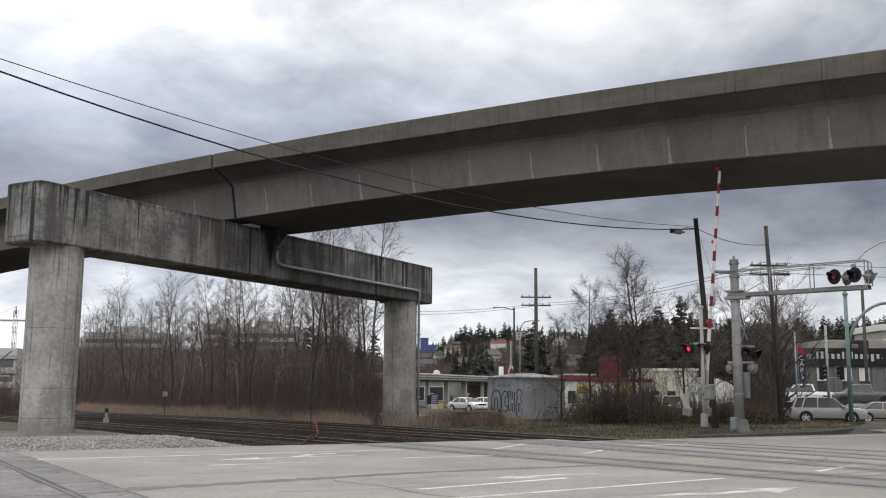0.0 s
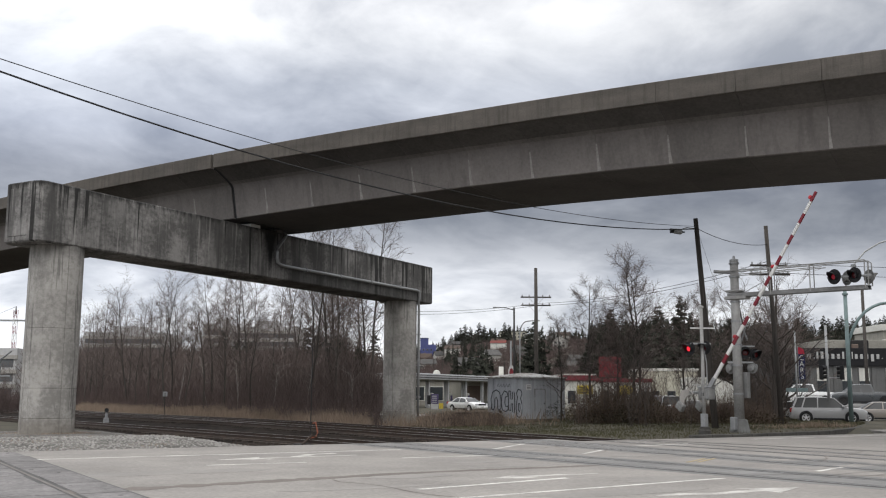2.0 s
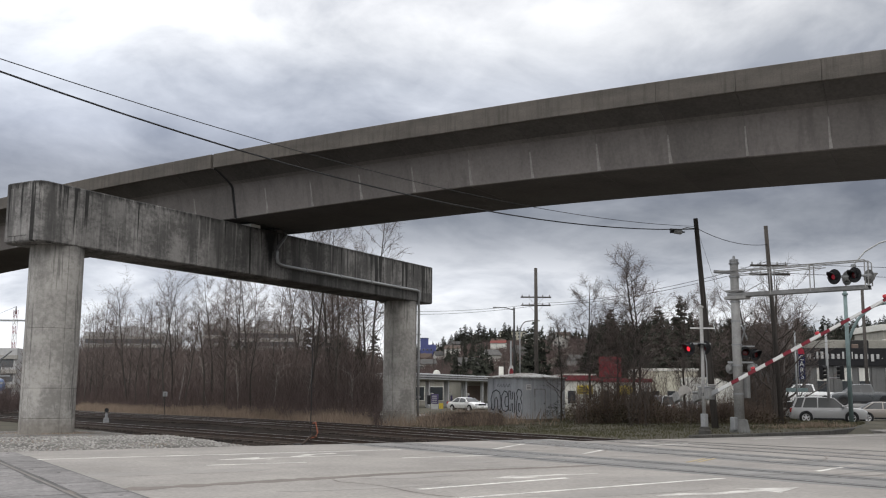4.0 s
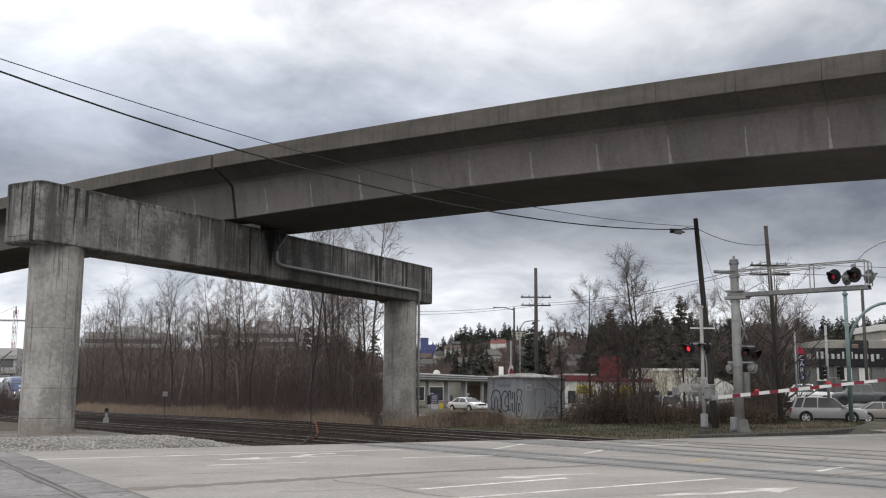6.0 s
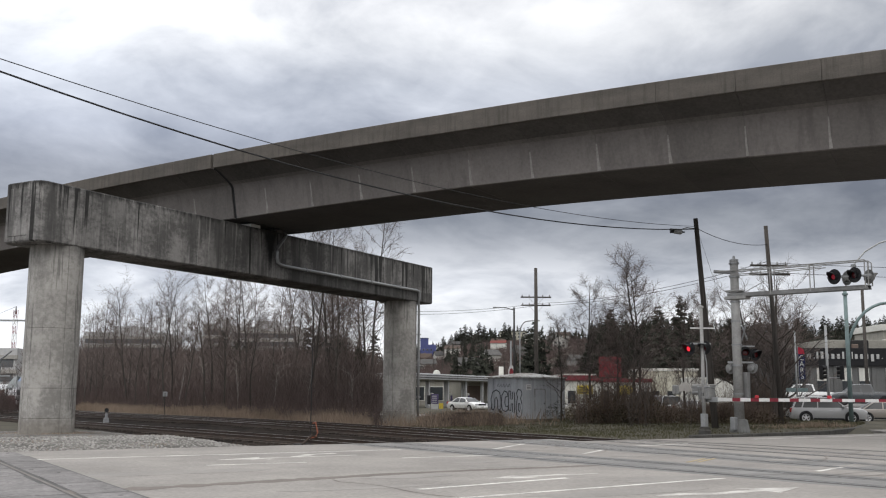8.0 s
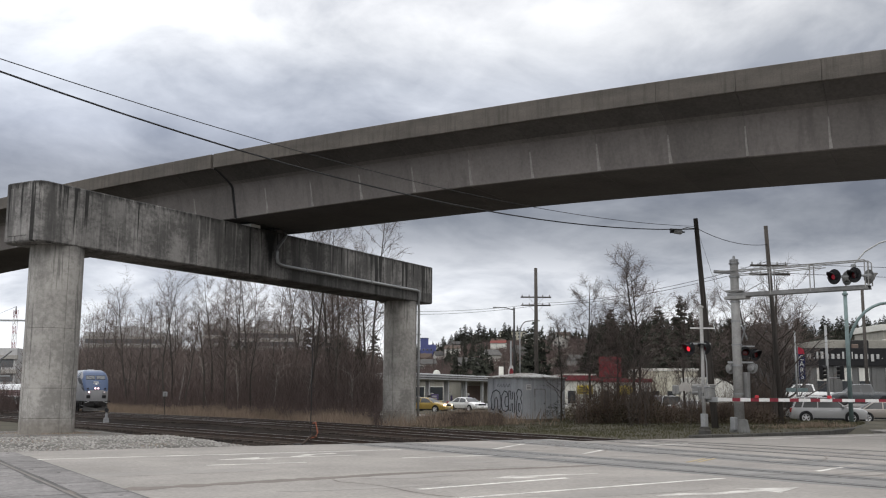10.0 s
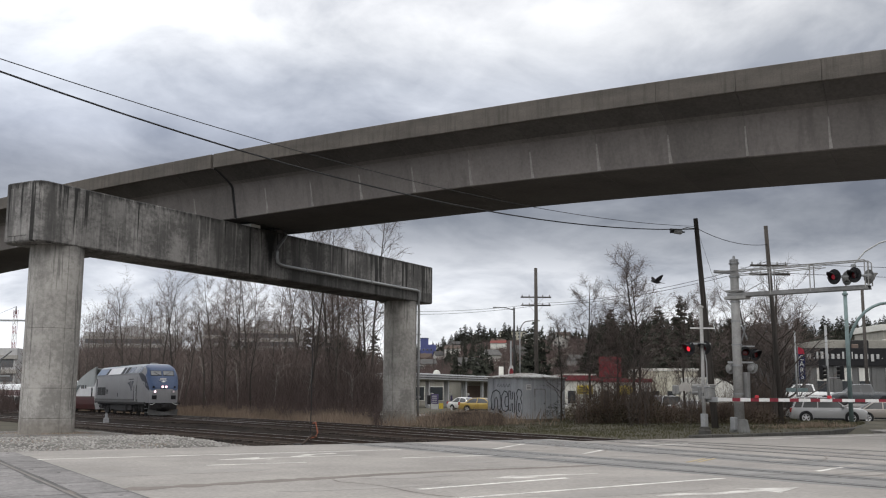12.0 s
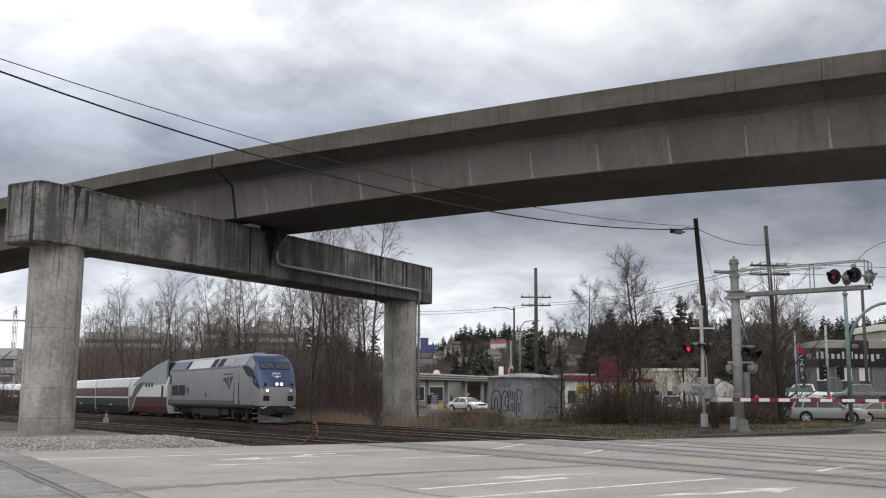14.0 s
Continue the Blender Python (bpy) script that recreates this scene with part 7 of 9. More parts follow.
def car(name, kind, m, paint_name, label, category, rack=False, lit=False):
    Ln, W, r, base, prof, (g0, g1, g2, g3, sill, roof) = KINDS[kind]
    c = empty(name, m, label, category)
    w = W / 2
    bottom = 0.30

    e, deck, hood = Ln / 2, prof[1][1] if kind != "sedan" else 0.97, sill - 0.02
    front = prof[-3][1]
    # stations along the car: x, width, underside, shoulder, roof half width, roof height
    rows = [(-e, 0.86, 0.46, deck - 0.22, 0.70, deck - 0.16), (-e + 0.05, 0.94, 0.38, deck - 0.06, 0.74, deck - 0.01)]
    if g0 > -e + 0.3:
        rows += [(-e + 0.35, 0.99, bottom, sill, 0.76, deck + 0.02), (g0, 1.0, bottom, sill, 0.76, sill + 0.06)]
    else:
        rows += [(g0, 0.98, bottom, sill, 0.76, sill + 0.05)]
    rows += [(g1, 1.0, bottom, sill, 0.70, roof - 0.05), (g1 + 0.25, 1.0, bottom, sill, 0.69, roof - 0.01), ((g1 + g2) / 2, 1.0, bottom, sill, 0.69, roof),
             (g2 - 0.25, 1.0, bottom, sill, 0.69, roof - 0.02), (g2, 1.0, bottom, sill, 0.70, roof - 0.07), (g3, 1.0, bottom, sill, 0.80, sill + 0.05),
             ((g3 + e) / 2, 0.99, bottom, hood - 0.05, 0.78, hood + 0.01), (e - 0.28, 0.96, bottom, front - 0.03, 0.74, front + 0.03), (e - 0.08, 0.90, 0.36, front - 0.14, 0.68, front - 0.09), (e, 0.82, 0.42, 0.56, 0.66, 0.60)]
    secs = []
    for x, k, zb, zs, kr, zr in rows:
        half = [(w * k * 0.94, zb), (w * k, zb + 0.16), (w * k, (zs + zb + 0.2) / 2), (w * k * 0.985, zs - 0.08), (w * k * 0.945, zs), (w * kr, zr - 0.05), (w * kr * 0.86, zr)]
        secs.append([(x, y, z) for y, z in half] + [(x, -y, z) for y, z in half[::-1]])
    bm = loft(B(), secs)
    bm.normal_update()
    for f in bm.faces:
        c0 = f.calc_center_median()
        side = c0.z > sill + 0.03 and abs(f.normal.y) > 0.55 and g0 < c0.x < g3
        screen = c0.z > sill + 0.05 and (g2 + 0.02 < c0.x < g3 or g0 - 0.02 < c0.x < g1 - 0.02) and abs(f.normal.x) > 0.2
        f.material_index = 1 if side or screen else 0
    part("body", bm, [paint_name, "car_glass"], c, "painted body with dark window glass", "angle")
    for s in (-1, 1):
        a0, a1 = s * (w * 0.945 + 0.004), s * (w * 0.70 + 0.004)
        mid = (g0 + g3) / 2 - 0.1
        for xb, xt, wd in ((g0 + 0.02, g1 + 0.03, 0.13), (mid, mid + 0.02, 0.07), (g3 - 0.10, g2 - 0.04, 0.10)) + (((mid + g0) / 2 - 0.2, (mid + g1) / 2 - 0.1, 0.09),) * (kind == "suv"):
            o = [(xb, a0, sill - 0.02), (xb + wd, a0, sill - 0.02), (xt + wd, a1, roof - 0.06), (xt, a1, roof - 0.06)]
            part("pillar", loft(B(), [[(x, y + s * 0.008, z) for x, y, z in o], [(x, y - s * 0.04, z) for x, y, z in o]]), paint_name, c)
        part("mirror", box(B(), g3 - 0.30, g3 - 0.12, s * (w + 0.02) - 0.09, s * (w + 0.02) + 0.09, sill, sill + 0.15, 0.04), paint_name, c)
        for x in (mid - 0.25, mid + 0.75):
            part("door_handle", box(B(), x, x + 0.2, s * w - 0.02, s * w + 0.02, sill - 0.22, sill - 0.17, 0.01), paint_name, c)
        part("sill", box(B(), -base / 2 + r + 0.1, base / 2 - r - 0.1, s * (w - 0.04) - 0.03, s * (w - 0.04) + 0.03, 0.24, 0.36, 0.01), "black", c)
        for x in (-base / 2, base / 2):
            # black disc on the closed side stands for the shaded wheel well
            arch = revolve(B(), [(0.0, -0.16), (r + 0.055, -0.16), (r + 0.055, 0.012), (0.0, 0.012)], 20, Matrix.Rotation(radians(90), 4, "X"))
            part("wheel_arch", arch, "black", c, at=pose(x, s * (w - 0.005) + (0.0 if s < 0 else -0.148), r + 0.02))
        part("headlamp", box(B(), Ln / 2 - 0.22, Ln / 2 - 0.02, s * (w - 0.30) - 0.18, s * (w - 0.30) + 0.18, 0.66, 0.84, 0.04), "head_lit" if lit else "head_glass", c, "lit headlamp" if lit else "clear headlamp")
        part("tail_lamp", box(B(), -Ln / 2 - 0.005, -Ln / 2 + 0.16, s * (w - 0.14) - 0.11, s * (w - 0.14) + 0.11, 0.72, 1.0, 0.02), "tail_glass", c, "dark red tail lamp")
        if rack:
            part("roof_rail", tube(B(), [(g1 + 0.2, s * (w - 0.40), roof + 0.06), (g2 - 0.3, s * (w - 0.40), roof + 0.06)], 0.02, 6), "black", c)
    part("bumper", box(B(), Ln / 2 - 0.14, Ln / 2 + 0.06, -w + 0.12, w - 0.12, 0.34, 0.62, 0.05), "galv" if kind != "sedan" else paint_name, c)
    part("bumper", box(B(), -Ln / 2 - 0.06, -Ln / 2 + 0.14, -w + 0.12, w - 0.12, 0.36, 0.64, 0.05), paint_name, c)
    part("grille", box(B(), Ln / 2 - 0.1, Ln / 2 + 0.015, -0.45, 0.45, 0.64, 0.82, 0.01), "black", c)
    part("number_plate", box(B(), Ln / 2 + 0.05, Ln / 2 + 0.07, -0.16, 0.16, 0.42, 0.56), "sign_white", c)
    if kind == "pickup":
        part("cargo_bed", box(B(), -2.6, -1.1, -w + 0.12, w - 0.12, 1.10, 1.14), "black", c)
    wheels = [car_wheel(c, x, s * (w - 0.05), r) for x in (-base / 2, base / 2) for s in (-1, 1)]
    return c, wheels, r


def make_cars():
    silver, beige, white, dark = paint("silver_car_paint", (0.41, 0.408, 0.41), 0.32), paint("beige_car_paint", (0.33, 0.295, 0.265)), paint("white_car_paint", (0.76, 0.76, 0.75)), paint("dark_car_paint", (0.05, 0.055, 0.06))
    teal = paint("pale_blue_car_paint", (0.40, 0.46, 0.47))
    car("suv", "suv", view(26.0, 67.5, 0, -18), silver, "silver four-wheel-drive car parked by the grass corner", "car", True)
    car("sedan", "sedan", view(31.0, 69.8, 0, -15), beige, "beige saloon car parked beside the silver car", "car")
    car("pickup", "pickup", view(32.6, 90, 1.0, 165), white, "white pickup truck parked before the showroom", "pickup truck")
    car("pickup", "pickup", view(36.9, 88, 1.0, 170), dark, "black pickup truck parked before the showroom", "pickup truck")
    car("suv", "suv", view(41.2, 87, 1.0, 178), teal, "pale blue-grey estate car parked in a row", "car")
    car("sedan", "sedan", view(25.6, 73.5, 0, 150), white, "white saloon car parked behind the silver car", "car")
    car("sedan", "sedan", view(19.3, 77, 0, 60), white, "white saloon car half hidden by brambles", "car")
    car("suv", "suv", view(17.3, 79, 0, 100), white, "white estate car half hidden by brambles", "car")
    car("sedan", "sedan", view(2.6, 103, -0.02, -52), white, "white saloon car parked on the petrol forecourt", "car")
    return car("white_car", "sedan", view(5.2, 108, -0.02, -8), white, "white saloon car rolling across the petrol forecourt", "car"), car("taxi", "sedan", view(-6, 98, -0.02, 0), paint("yellow_taxi_paint", (0.43, 0.30, 0.08)), "yellow taxi driving past the petrol forecourt", "car", lit=True)


MOVING_CAR, TAXI = make_cars()


# ---- the crow ----
def make_crow():
    M["feather"] = mat("black_feathers", (0.012, 0.012, 0.014), (0.006, 0.006, 0.007), 0.6, 20, 6, 0.1)
    k = 1.0
    c = empty("crow", Matrix.Translation((40, 0, 8)), "black crow in flight", "bird")
    bm = loft(B(), [[(k * x, k * w * math.cos(q), k * (h * math.sin(q) + dz)) for q in [i * math.pi / 5 for i in range(10)]] for x, w, h, dz in ((-0.30, 0.015, 0.01, 0.0), (-0.16, 0.055, 0.04, 0.0), (-0.02, 0.075, 0.065, 0.0), (0.10, 0.065, 0.06, 0.01), (0.17, 0.04, 0.042, 0.02), (0.22, 0.042, 0.042, 0.03), (0.26, 0.02, 0.02, 0.03), (0.31, 0.004, 0.005, 0.02))])
    part("body", bm, "feather", c, "black body and beak", True)
    o = [(-0.26, -0.02), (-0.26, 0.02), (-0.42, 0.075), (-0.44, 0.0), (-0.42, -0.075)]
    part("tail", loft(B(), [[(k * x, k * y, 0.006) for x, y in o], [(k * x, k * y, -0.004) for x, y in o]]), "feather", c, "fanned tail")
    wings = []
    for s in (1, -1):
        o = [(0.10, 0.0), (0.13, 0.16), (0.09, 0.30), (0.0, 0.43), (-0.07, 0.45), (-0.11, 0.38), (-0.10, 0.30), (-0.14, 0.2), (-0.12, 0.0)]
        w = part("wing", loft(B(), [[(k * x, k * s * y, 0.008) for x, y in o], [(k * x, k * s * y, -0.006) for x, y in o]]), "feather", c, "broad black wing")
        wings.append((w, s))
    return c, wings


CROW, WINGS = make_crow()


# ---- plants ----
def island_mat(name, c1, c2, rough=0.85, bump=0.0, translucent=0.0):
    """Colour varies from stem to stem or leaf to leaf, and with slow noise over the stand."""
    m = bpy.data.materials.new(name)
    m.use_nodes = True
    nt = m.node_tree
    b = nt.nodes["Principled BSDF"]
    N, L = nt.nodes.new, nt.links.new
    g = N("ShaderNodeNewGeometry")
    n = N("ShaderNodeTexNoise")
    n.inputs["Scale"].default_value = 0.25
    L(g.outputs["Position"], n.inputs["Vector"])
    a = N("ShaderNodeMath")
    a.operation = "MULTIPLY_ADD"
    a.inputs[1].default_value = 0.55
    L(g.outputs["Random Per Island"], a.inputs[0])
    h = N("ShaderNodeMath")
    h.operation = "MULTIPLY"
    h.inputs[1].default_value = 0.5
    L(n.outputs[0], h.inputs[0])
    L(h.outputs[0], a.inputs[2])
    r = N("ShaderNodeValToRGB")
    r.color_ramp.elements[0].position, r.color_ramp.elements[0].color = 0.15, (*c2, 1)
    r.color_ramp.elements[1].position, r.color_ramp.elements[1].color = 0.85, (*c1, 1)
    L(a.outputs[0], r.inputs[0])
    L(r.outputs[0], b.inputs["Base Color"])
    b.inputs["Roughness"].default_value = rough
    b.inputs["Specular IOR Level"].default_value = 0.2
    return m


M.update({
    "bark": mat("grey_bark", (0.086, 0.074, 0.066), (0.046, 0.040, 0.036), 0.95, 1.5, 10, 0.3, vary=0.25, stretch=(4, 4, 0.6)),
    "birch_bark": mat("pale_birch_bark", (0.34, 0.32, 0.295), (0.13, 0.12, 0.11), 0.9, 3.0, 6, 0.2, stretch=(1, 1, 3)),
    "rotten": mat("rotten_wood", (0.07, 0.055, 0.046), (0.025, 0.021, 0.018), 0.95, 2.0, 8, 0.4),
    "litter": mat("soiled_white_plastic", (0.42, 0.42, 0.41), (0.26, 0.26, 0.25), 0.6, 4.0, 6, 0.2),
    "twig": island_mat("bare_twigs", (0.185, 0.148, 0.134), (0.076, 0.060, 0.054)),
    "brush": island_mat("brown_brush_stems", (0.138, 0.103, 0.095), (0.060, 0.046, 0.043)),
    "dry_grass": island_mat("dry_grass", (0.37, 0.283, 0.213), (0.14, 0.110, 0.086)),
    "green_grass": island_mat("rough_grass", (0.100, 0.095, 0.050), (0.046, 0.043, 0.026)),
    "sapling": island_mat("grey_brown_saplings", (0.105, 0.088, 0.078), (0.05, 0.043, 0.039)),
    "needle": island_mat("conifer_needles", (0.060, 0.063, 0.048), (0.026, 0.029, 0.023)),
    "dull_needle": island_mat("dull_brown_green_needles", (0.082, 0.078, 0.062), (0.036, 0.035, 0.029)),
    "ivy": island_mat("dark_evergreen_leaves", (0.066, 0.074, 0.048), (0.026, 0.030, 0.021)),
    "bramble": island_mat("bramble_leaves", (0.105, 0.082, 0.052), (0.034, 0.028, 0.021)),
    "red_brush": island_mat("reddish_brown_twigs", (0.16, 0.118, 0.092), (0.058, 0.044, 0.037)),
})


class Mesh:
    """Collects tapered stems and leaf blades for one mesh."""

    def __init__(self):
        self.v, self.f = [], []

    def stem(self, p, q, r0, r1, n):
        t = (q - p)
        if t.length < 1e-5:
            return
        t = t.normalized()
        a = t.cross(Vector((0.0, 0.0, 1.0)) if abs(t.z) < 0.9 else Vector((1.0, 0.0, 0.0))).normalized()
        b = t.cross(a)
        o = len(self.v)
        for c, r in ((p, r0), (q, r1)):
            for k in range(n):
                w = 2 * math.pi * k / n
                self.v.append(c + (a * math.cos(w) + b * math.sin(w)) * r)
        for k in range(n):
            self.f.append((o + k, o + (k + 1) % n, o + n + (k + 1) % n, o + n + k))

    def blade(self, p, q, w):
        side = (q - p).cross(Vector((0.3, 0.5, 0.1))).normalized() * w
        o = len(self.v)
        self.v += [p - side, p + side, q]
        self.f.append((o, o + 1, o + 2))

    def leaf(self, c, r, rng):
        a = Vector((rng.uniform(-1, 1), rng.uniform(-1, 1), rng.uniform(-1, 1))).normalized()
        b = a.cross(Vector((rng.uniform(-1, 1), rng.uniform(-1, 1), rng.uniform(-1, 1)))).normalized()
        o = len(self.v)
        self.v += [c - a * r, c + b * r * 0.6, c + a * r, c - b * r * 0.6]
        self.f.append((o, o + 1, o + 2, o + 3))

    def done(self, name, material):
        me = bpy.data.meshes.new(name)
        me.from_pydata(self.v, [], self.f)
        me.materials.append(M[material])
        return me


def bent(rng, d, amount):
    return (d + Vector((rng.gauss(0, amount), rng.gauss(0, amount), rng.gauss(0, amount)))).normalized()


def bare_tree(seed, height, spread=0.33, forks=24, lean=0.03, start=0.22, thick=0.0115, sub=6, twigs=5, slim=1.0):
    """A leafless tree: a tapered leader with ascending limbs, and a crown of branches and twigs."""
    rng = random.Random(seed)
    trunk, crown = Mesh(), Mesh()
    p, d, n = Vector((0.0, 0.0, -0.3)), Vector((rng.gauss(0, lean), rng.gauss(0, lean), 1.0)).normalized(), 12
    pts = [p.copy()]
    for i in range(n):
        d = (bent(rng, d, 0.05) + Vector((0, 0, 0.12))).normalized()
        p = p + d * height / n
        pts.append(p.copy())
    base = height * thick

    def rad(f):
        return base * (1 - f) ** 0.85 + 0.016
    for i in range(n):
        trunk.stem(pts[i], pts[i + 1], rad(i / n), rad((i + 1) / n), 7)
    for k in range(forks):
        f = start + (0.97 - start) * (k + rng.random()) / forks
        j = min(n - 1, int(f * n))
        o = pts[j].lerp(pts[j + 1], f * n - j)
        az = k * 2.4 + rng.uniform(-0.5, 0.5)
        up = rng.uniform(0.55, 1.15)
        d1 = Vector((math.cos(az), math.sin(az), up)).normalized()
        length = height * spread * (1.12 - 0.75 * f) * rng.uniform(0.7, 1.25)
        r1 = rad(f) * rng.uniform(0.35, 0.55)
        q, segs = o.copy(), 5
        limb = [q.copy()]
        for s in range(segs):
            d1 = (bent(rng, d1, 0.14) + Vector((0, 0, 0.10))).normalized()
            q = q + d1 * length / segs
            limb.append(q.copy())
        for s in range(segs):
            trunk.stem(limb[s], limb[s + 1], max(0.011, r1 * (1 - s / segs)), max(0.009, r1 * (1 - (s + 1) / segs)), 4)
        for m in range(sub):
            g = 0.25 + 0.75 * (m + rng.random()) / sub
            s = min(segs - 1, int(g * segs))
            e = limb[s].lerp(limb[s + 1], g * segs - s)
            d2 = bent(rng, (limb[s + 1] - limb[s]).normalized(), 0.62)
            d2.z = d2.z * 0.8 + 0.16
            d2.normalize()
            l2 = length * rng.uniform(0.22, 0.42) * slim
            e1 = e + d2 * l2 * 0.5
            d3 = bent(rng, d2, 0.2)
            e2 = e1 + d3 * l2 * 0.5
            crown.stem(e, e1, 0.010, 0.008, 3)
            crown.stem(e1, e2, 0.008, 0.006, 3)
            for w in range(twigs):
                h = e.lerp(e1, rng.random()) if w % 2 else e1.lerp(e2, rng.random())
                d4 = bent(rng, d3, 0.8)
                d4.z = d4.z * 0.8 + 0.12
                d4.normalize()
                l4 = rng.uniform(0.25, 0.65)
                crown.stem(h, h + d4 * l4, 0.0065, 0.004, 3)
    return trunk.done("trunk", "bark"), crown.done("crown", "twig")


def plant(name, meshes, m, label, category, group):
    t = empty(name, m, label, category, group)
    for me in meshes:
        part(me.name.split(".")[0], me, None, t)
    return t


def conifer(seed, height, width, dense=1.0, mat_name="needle", fat=0.07):
    """An evergreen: a straight trunk and drooping whorled sprays of needles, with an uneven outline."""
    rng = random.Random(seed)
    trunk, crown = Mesh(), Mesh()
    for i in range(6):
        trunk.stem(Vector((0, 0, height * i / 6 - (0.4 if i == 0 else 0))), Vector((0, 0, height * (i + 1) / 6)), height * 0.014 * (1 - i / 6) + 0.02, height * 0.014 * (1 - (i + 1) / 6) + 0.02, 6)
    levels = int(height * 2.0 * dense)
    for k in range(levels):
        f = 0.10 + 0.90 * k / levels
        z = height * f
        reach = width * (1.02 - f) ** 0.8 * rng.uniform(0.65, 1.15) + 0.12
        for a in range(7):
            az = rng.uniform(0, 2 * math.pi)
            z = height * min(1.0, f + rng.uniform(-0.9, 0.9) / levels)
            d = Vector((math.cos(az), math.sin(az), rng.uniform(-0.35, 0.35)))
            tip = Vector((0, 0, z)) + d * reach * rng.uniform(0.7, 1.1)
            crown.stem(Vector((0, 0, z)), tip, 0.03, 0.01, 3)
            for s in range(int(9 * dense)):
                g = rng.uniform(0.15, 1.0)
                c = Vector((0, 0, z)).lerp(tip, g)
                side = Vector((-d.y, d.x, 0)) * rng.choice((-1, 1)) * rng.uniform(0.5, 1.2)
                q = c + (side + d * 0.8 + Vector((0, 0, rng.uniform(-0.5, 0.15)))) * reach * 0.26
                crown.blade(c, q, fat * reach + 0.05)
    return trunk.done("trunk", "bark"), crown.done("crown", mat_name)


def ragged_evergreen(seed, height, width, low=0.12):
    """A dark, loose evergreen: limbs at uneven heights, each ending in tufts of small leaves, with gaps between."""
    rng = random.Random(seed)
    trunk, crown = Mesh(), Mesh()
    top = Vector((rng.gauss(0, 0.2), rng.gauss(0, 0.2), height))
    for i in range(6):
        trunk.stem(top * (i / 6), top * ((i + 1) / 6), height * 0.015 * (1 - i / 6) + 0.02, height * 0.015 * (1 - (i + 1) / 6) + 0.02, 6)
    for k in range(int(height * 19)):
        f = low + (1 - low) * rng.random() ** 1.9
        reach = width * ((1.05 - f) / (1.05 - low)) ** 0.8 * rng.uniform(0.45, 1.1)
        az = rng.uniform(0, 6.28)
        o = top * f
        d = Vector((math.cos(az), math.sin(az), rng.uniform(-0.25, 0.5)))
        tip = o + d * reach
        crown.stem(o, tip, 0.025, 0.01, 3)
        for j in range(4):
            c = o.lerp(tip, rng.uniform(0.3, 1.0))
            spread = rng.uniform(0.16, 0.34) * min(1.0, 0.35 + reach / 1.4)
            for q in range(20):
                b = c + Vector((rng.gauss(0, spread), rng.gauss(0, spread), rng.gauss(0, spread * 0.5)))
                crown.blade(b, b + (d * 0.6 + Vector((rng.gauss(0, 0.4), rng.gauss(0, 0.4), rng.gauss(0.1, 0.3)))) * 0.3, 0.022)
    return trunk.done("trunk", "bark"), crown.done("crown", "dull_needle")


def shrub(me, rng, x, y, z, h, stems, spread=0.45, twigs=4, r=0.010):
    for s in range(stems):
        az, tilt = rng.uniform(0, 2 * math.pi), rng.uniform(0.05, spread)
        d = Vector((math.cos(az) * tilt, math.sin(az) * tilt, 1.0)).normalized()
        p = Vector((x + rng.gauss(0, 0.25), y + rng.gauss(0, 0.25), z - 0.1))
        l = h * rng.uniform(0.6, 1.15)
        q = p + d * l * 0.5
        d2 = bent(rng, d, 0.15)
        e = q + d2 * l * 0.5
        me.stem(p, q, r * 1.4, r, 3)
        me.stem(q, e, r, r * 0.5, 3)
        for w in range(twigs):
            o = p.lerp(q, rng.uniform(0.3, 1)) if w % 2 else q.lerp(e, rng.random())
            d3 = bent(rng, d, 0.5)
            d3.z = abs(d3.z)
            me.stem(o, o + d3 * rng.uniform(0.3, 0.9), r * 0.7, r * 0.35, 3)


def across(x, y):
    """How far to the side of the line from the crossing to the shed a place lies; the wood ends there."""
    return (0.8545 * x - 0.5195 * y) / (0.5195 * x + 0.8545 * y)


def behind_bent(x, y):
    """Distance behind the front of the straddle bent."""
    return -(x - 8.06) * 0.492 + (y - 52.5) * 0.870


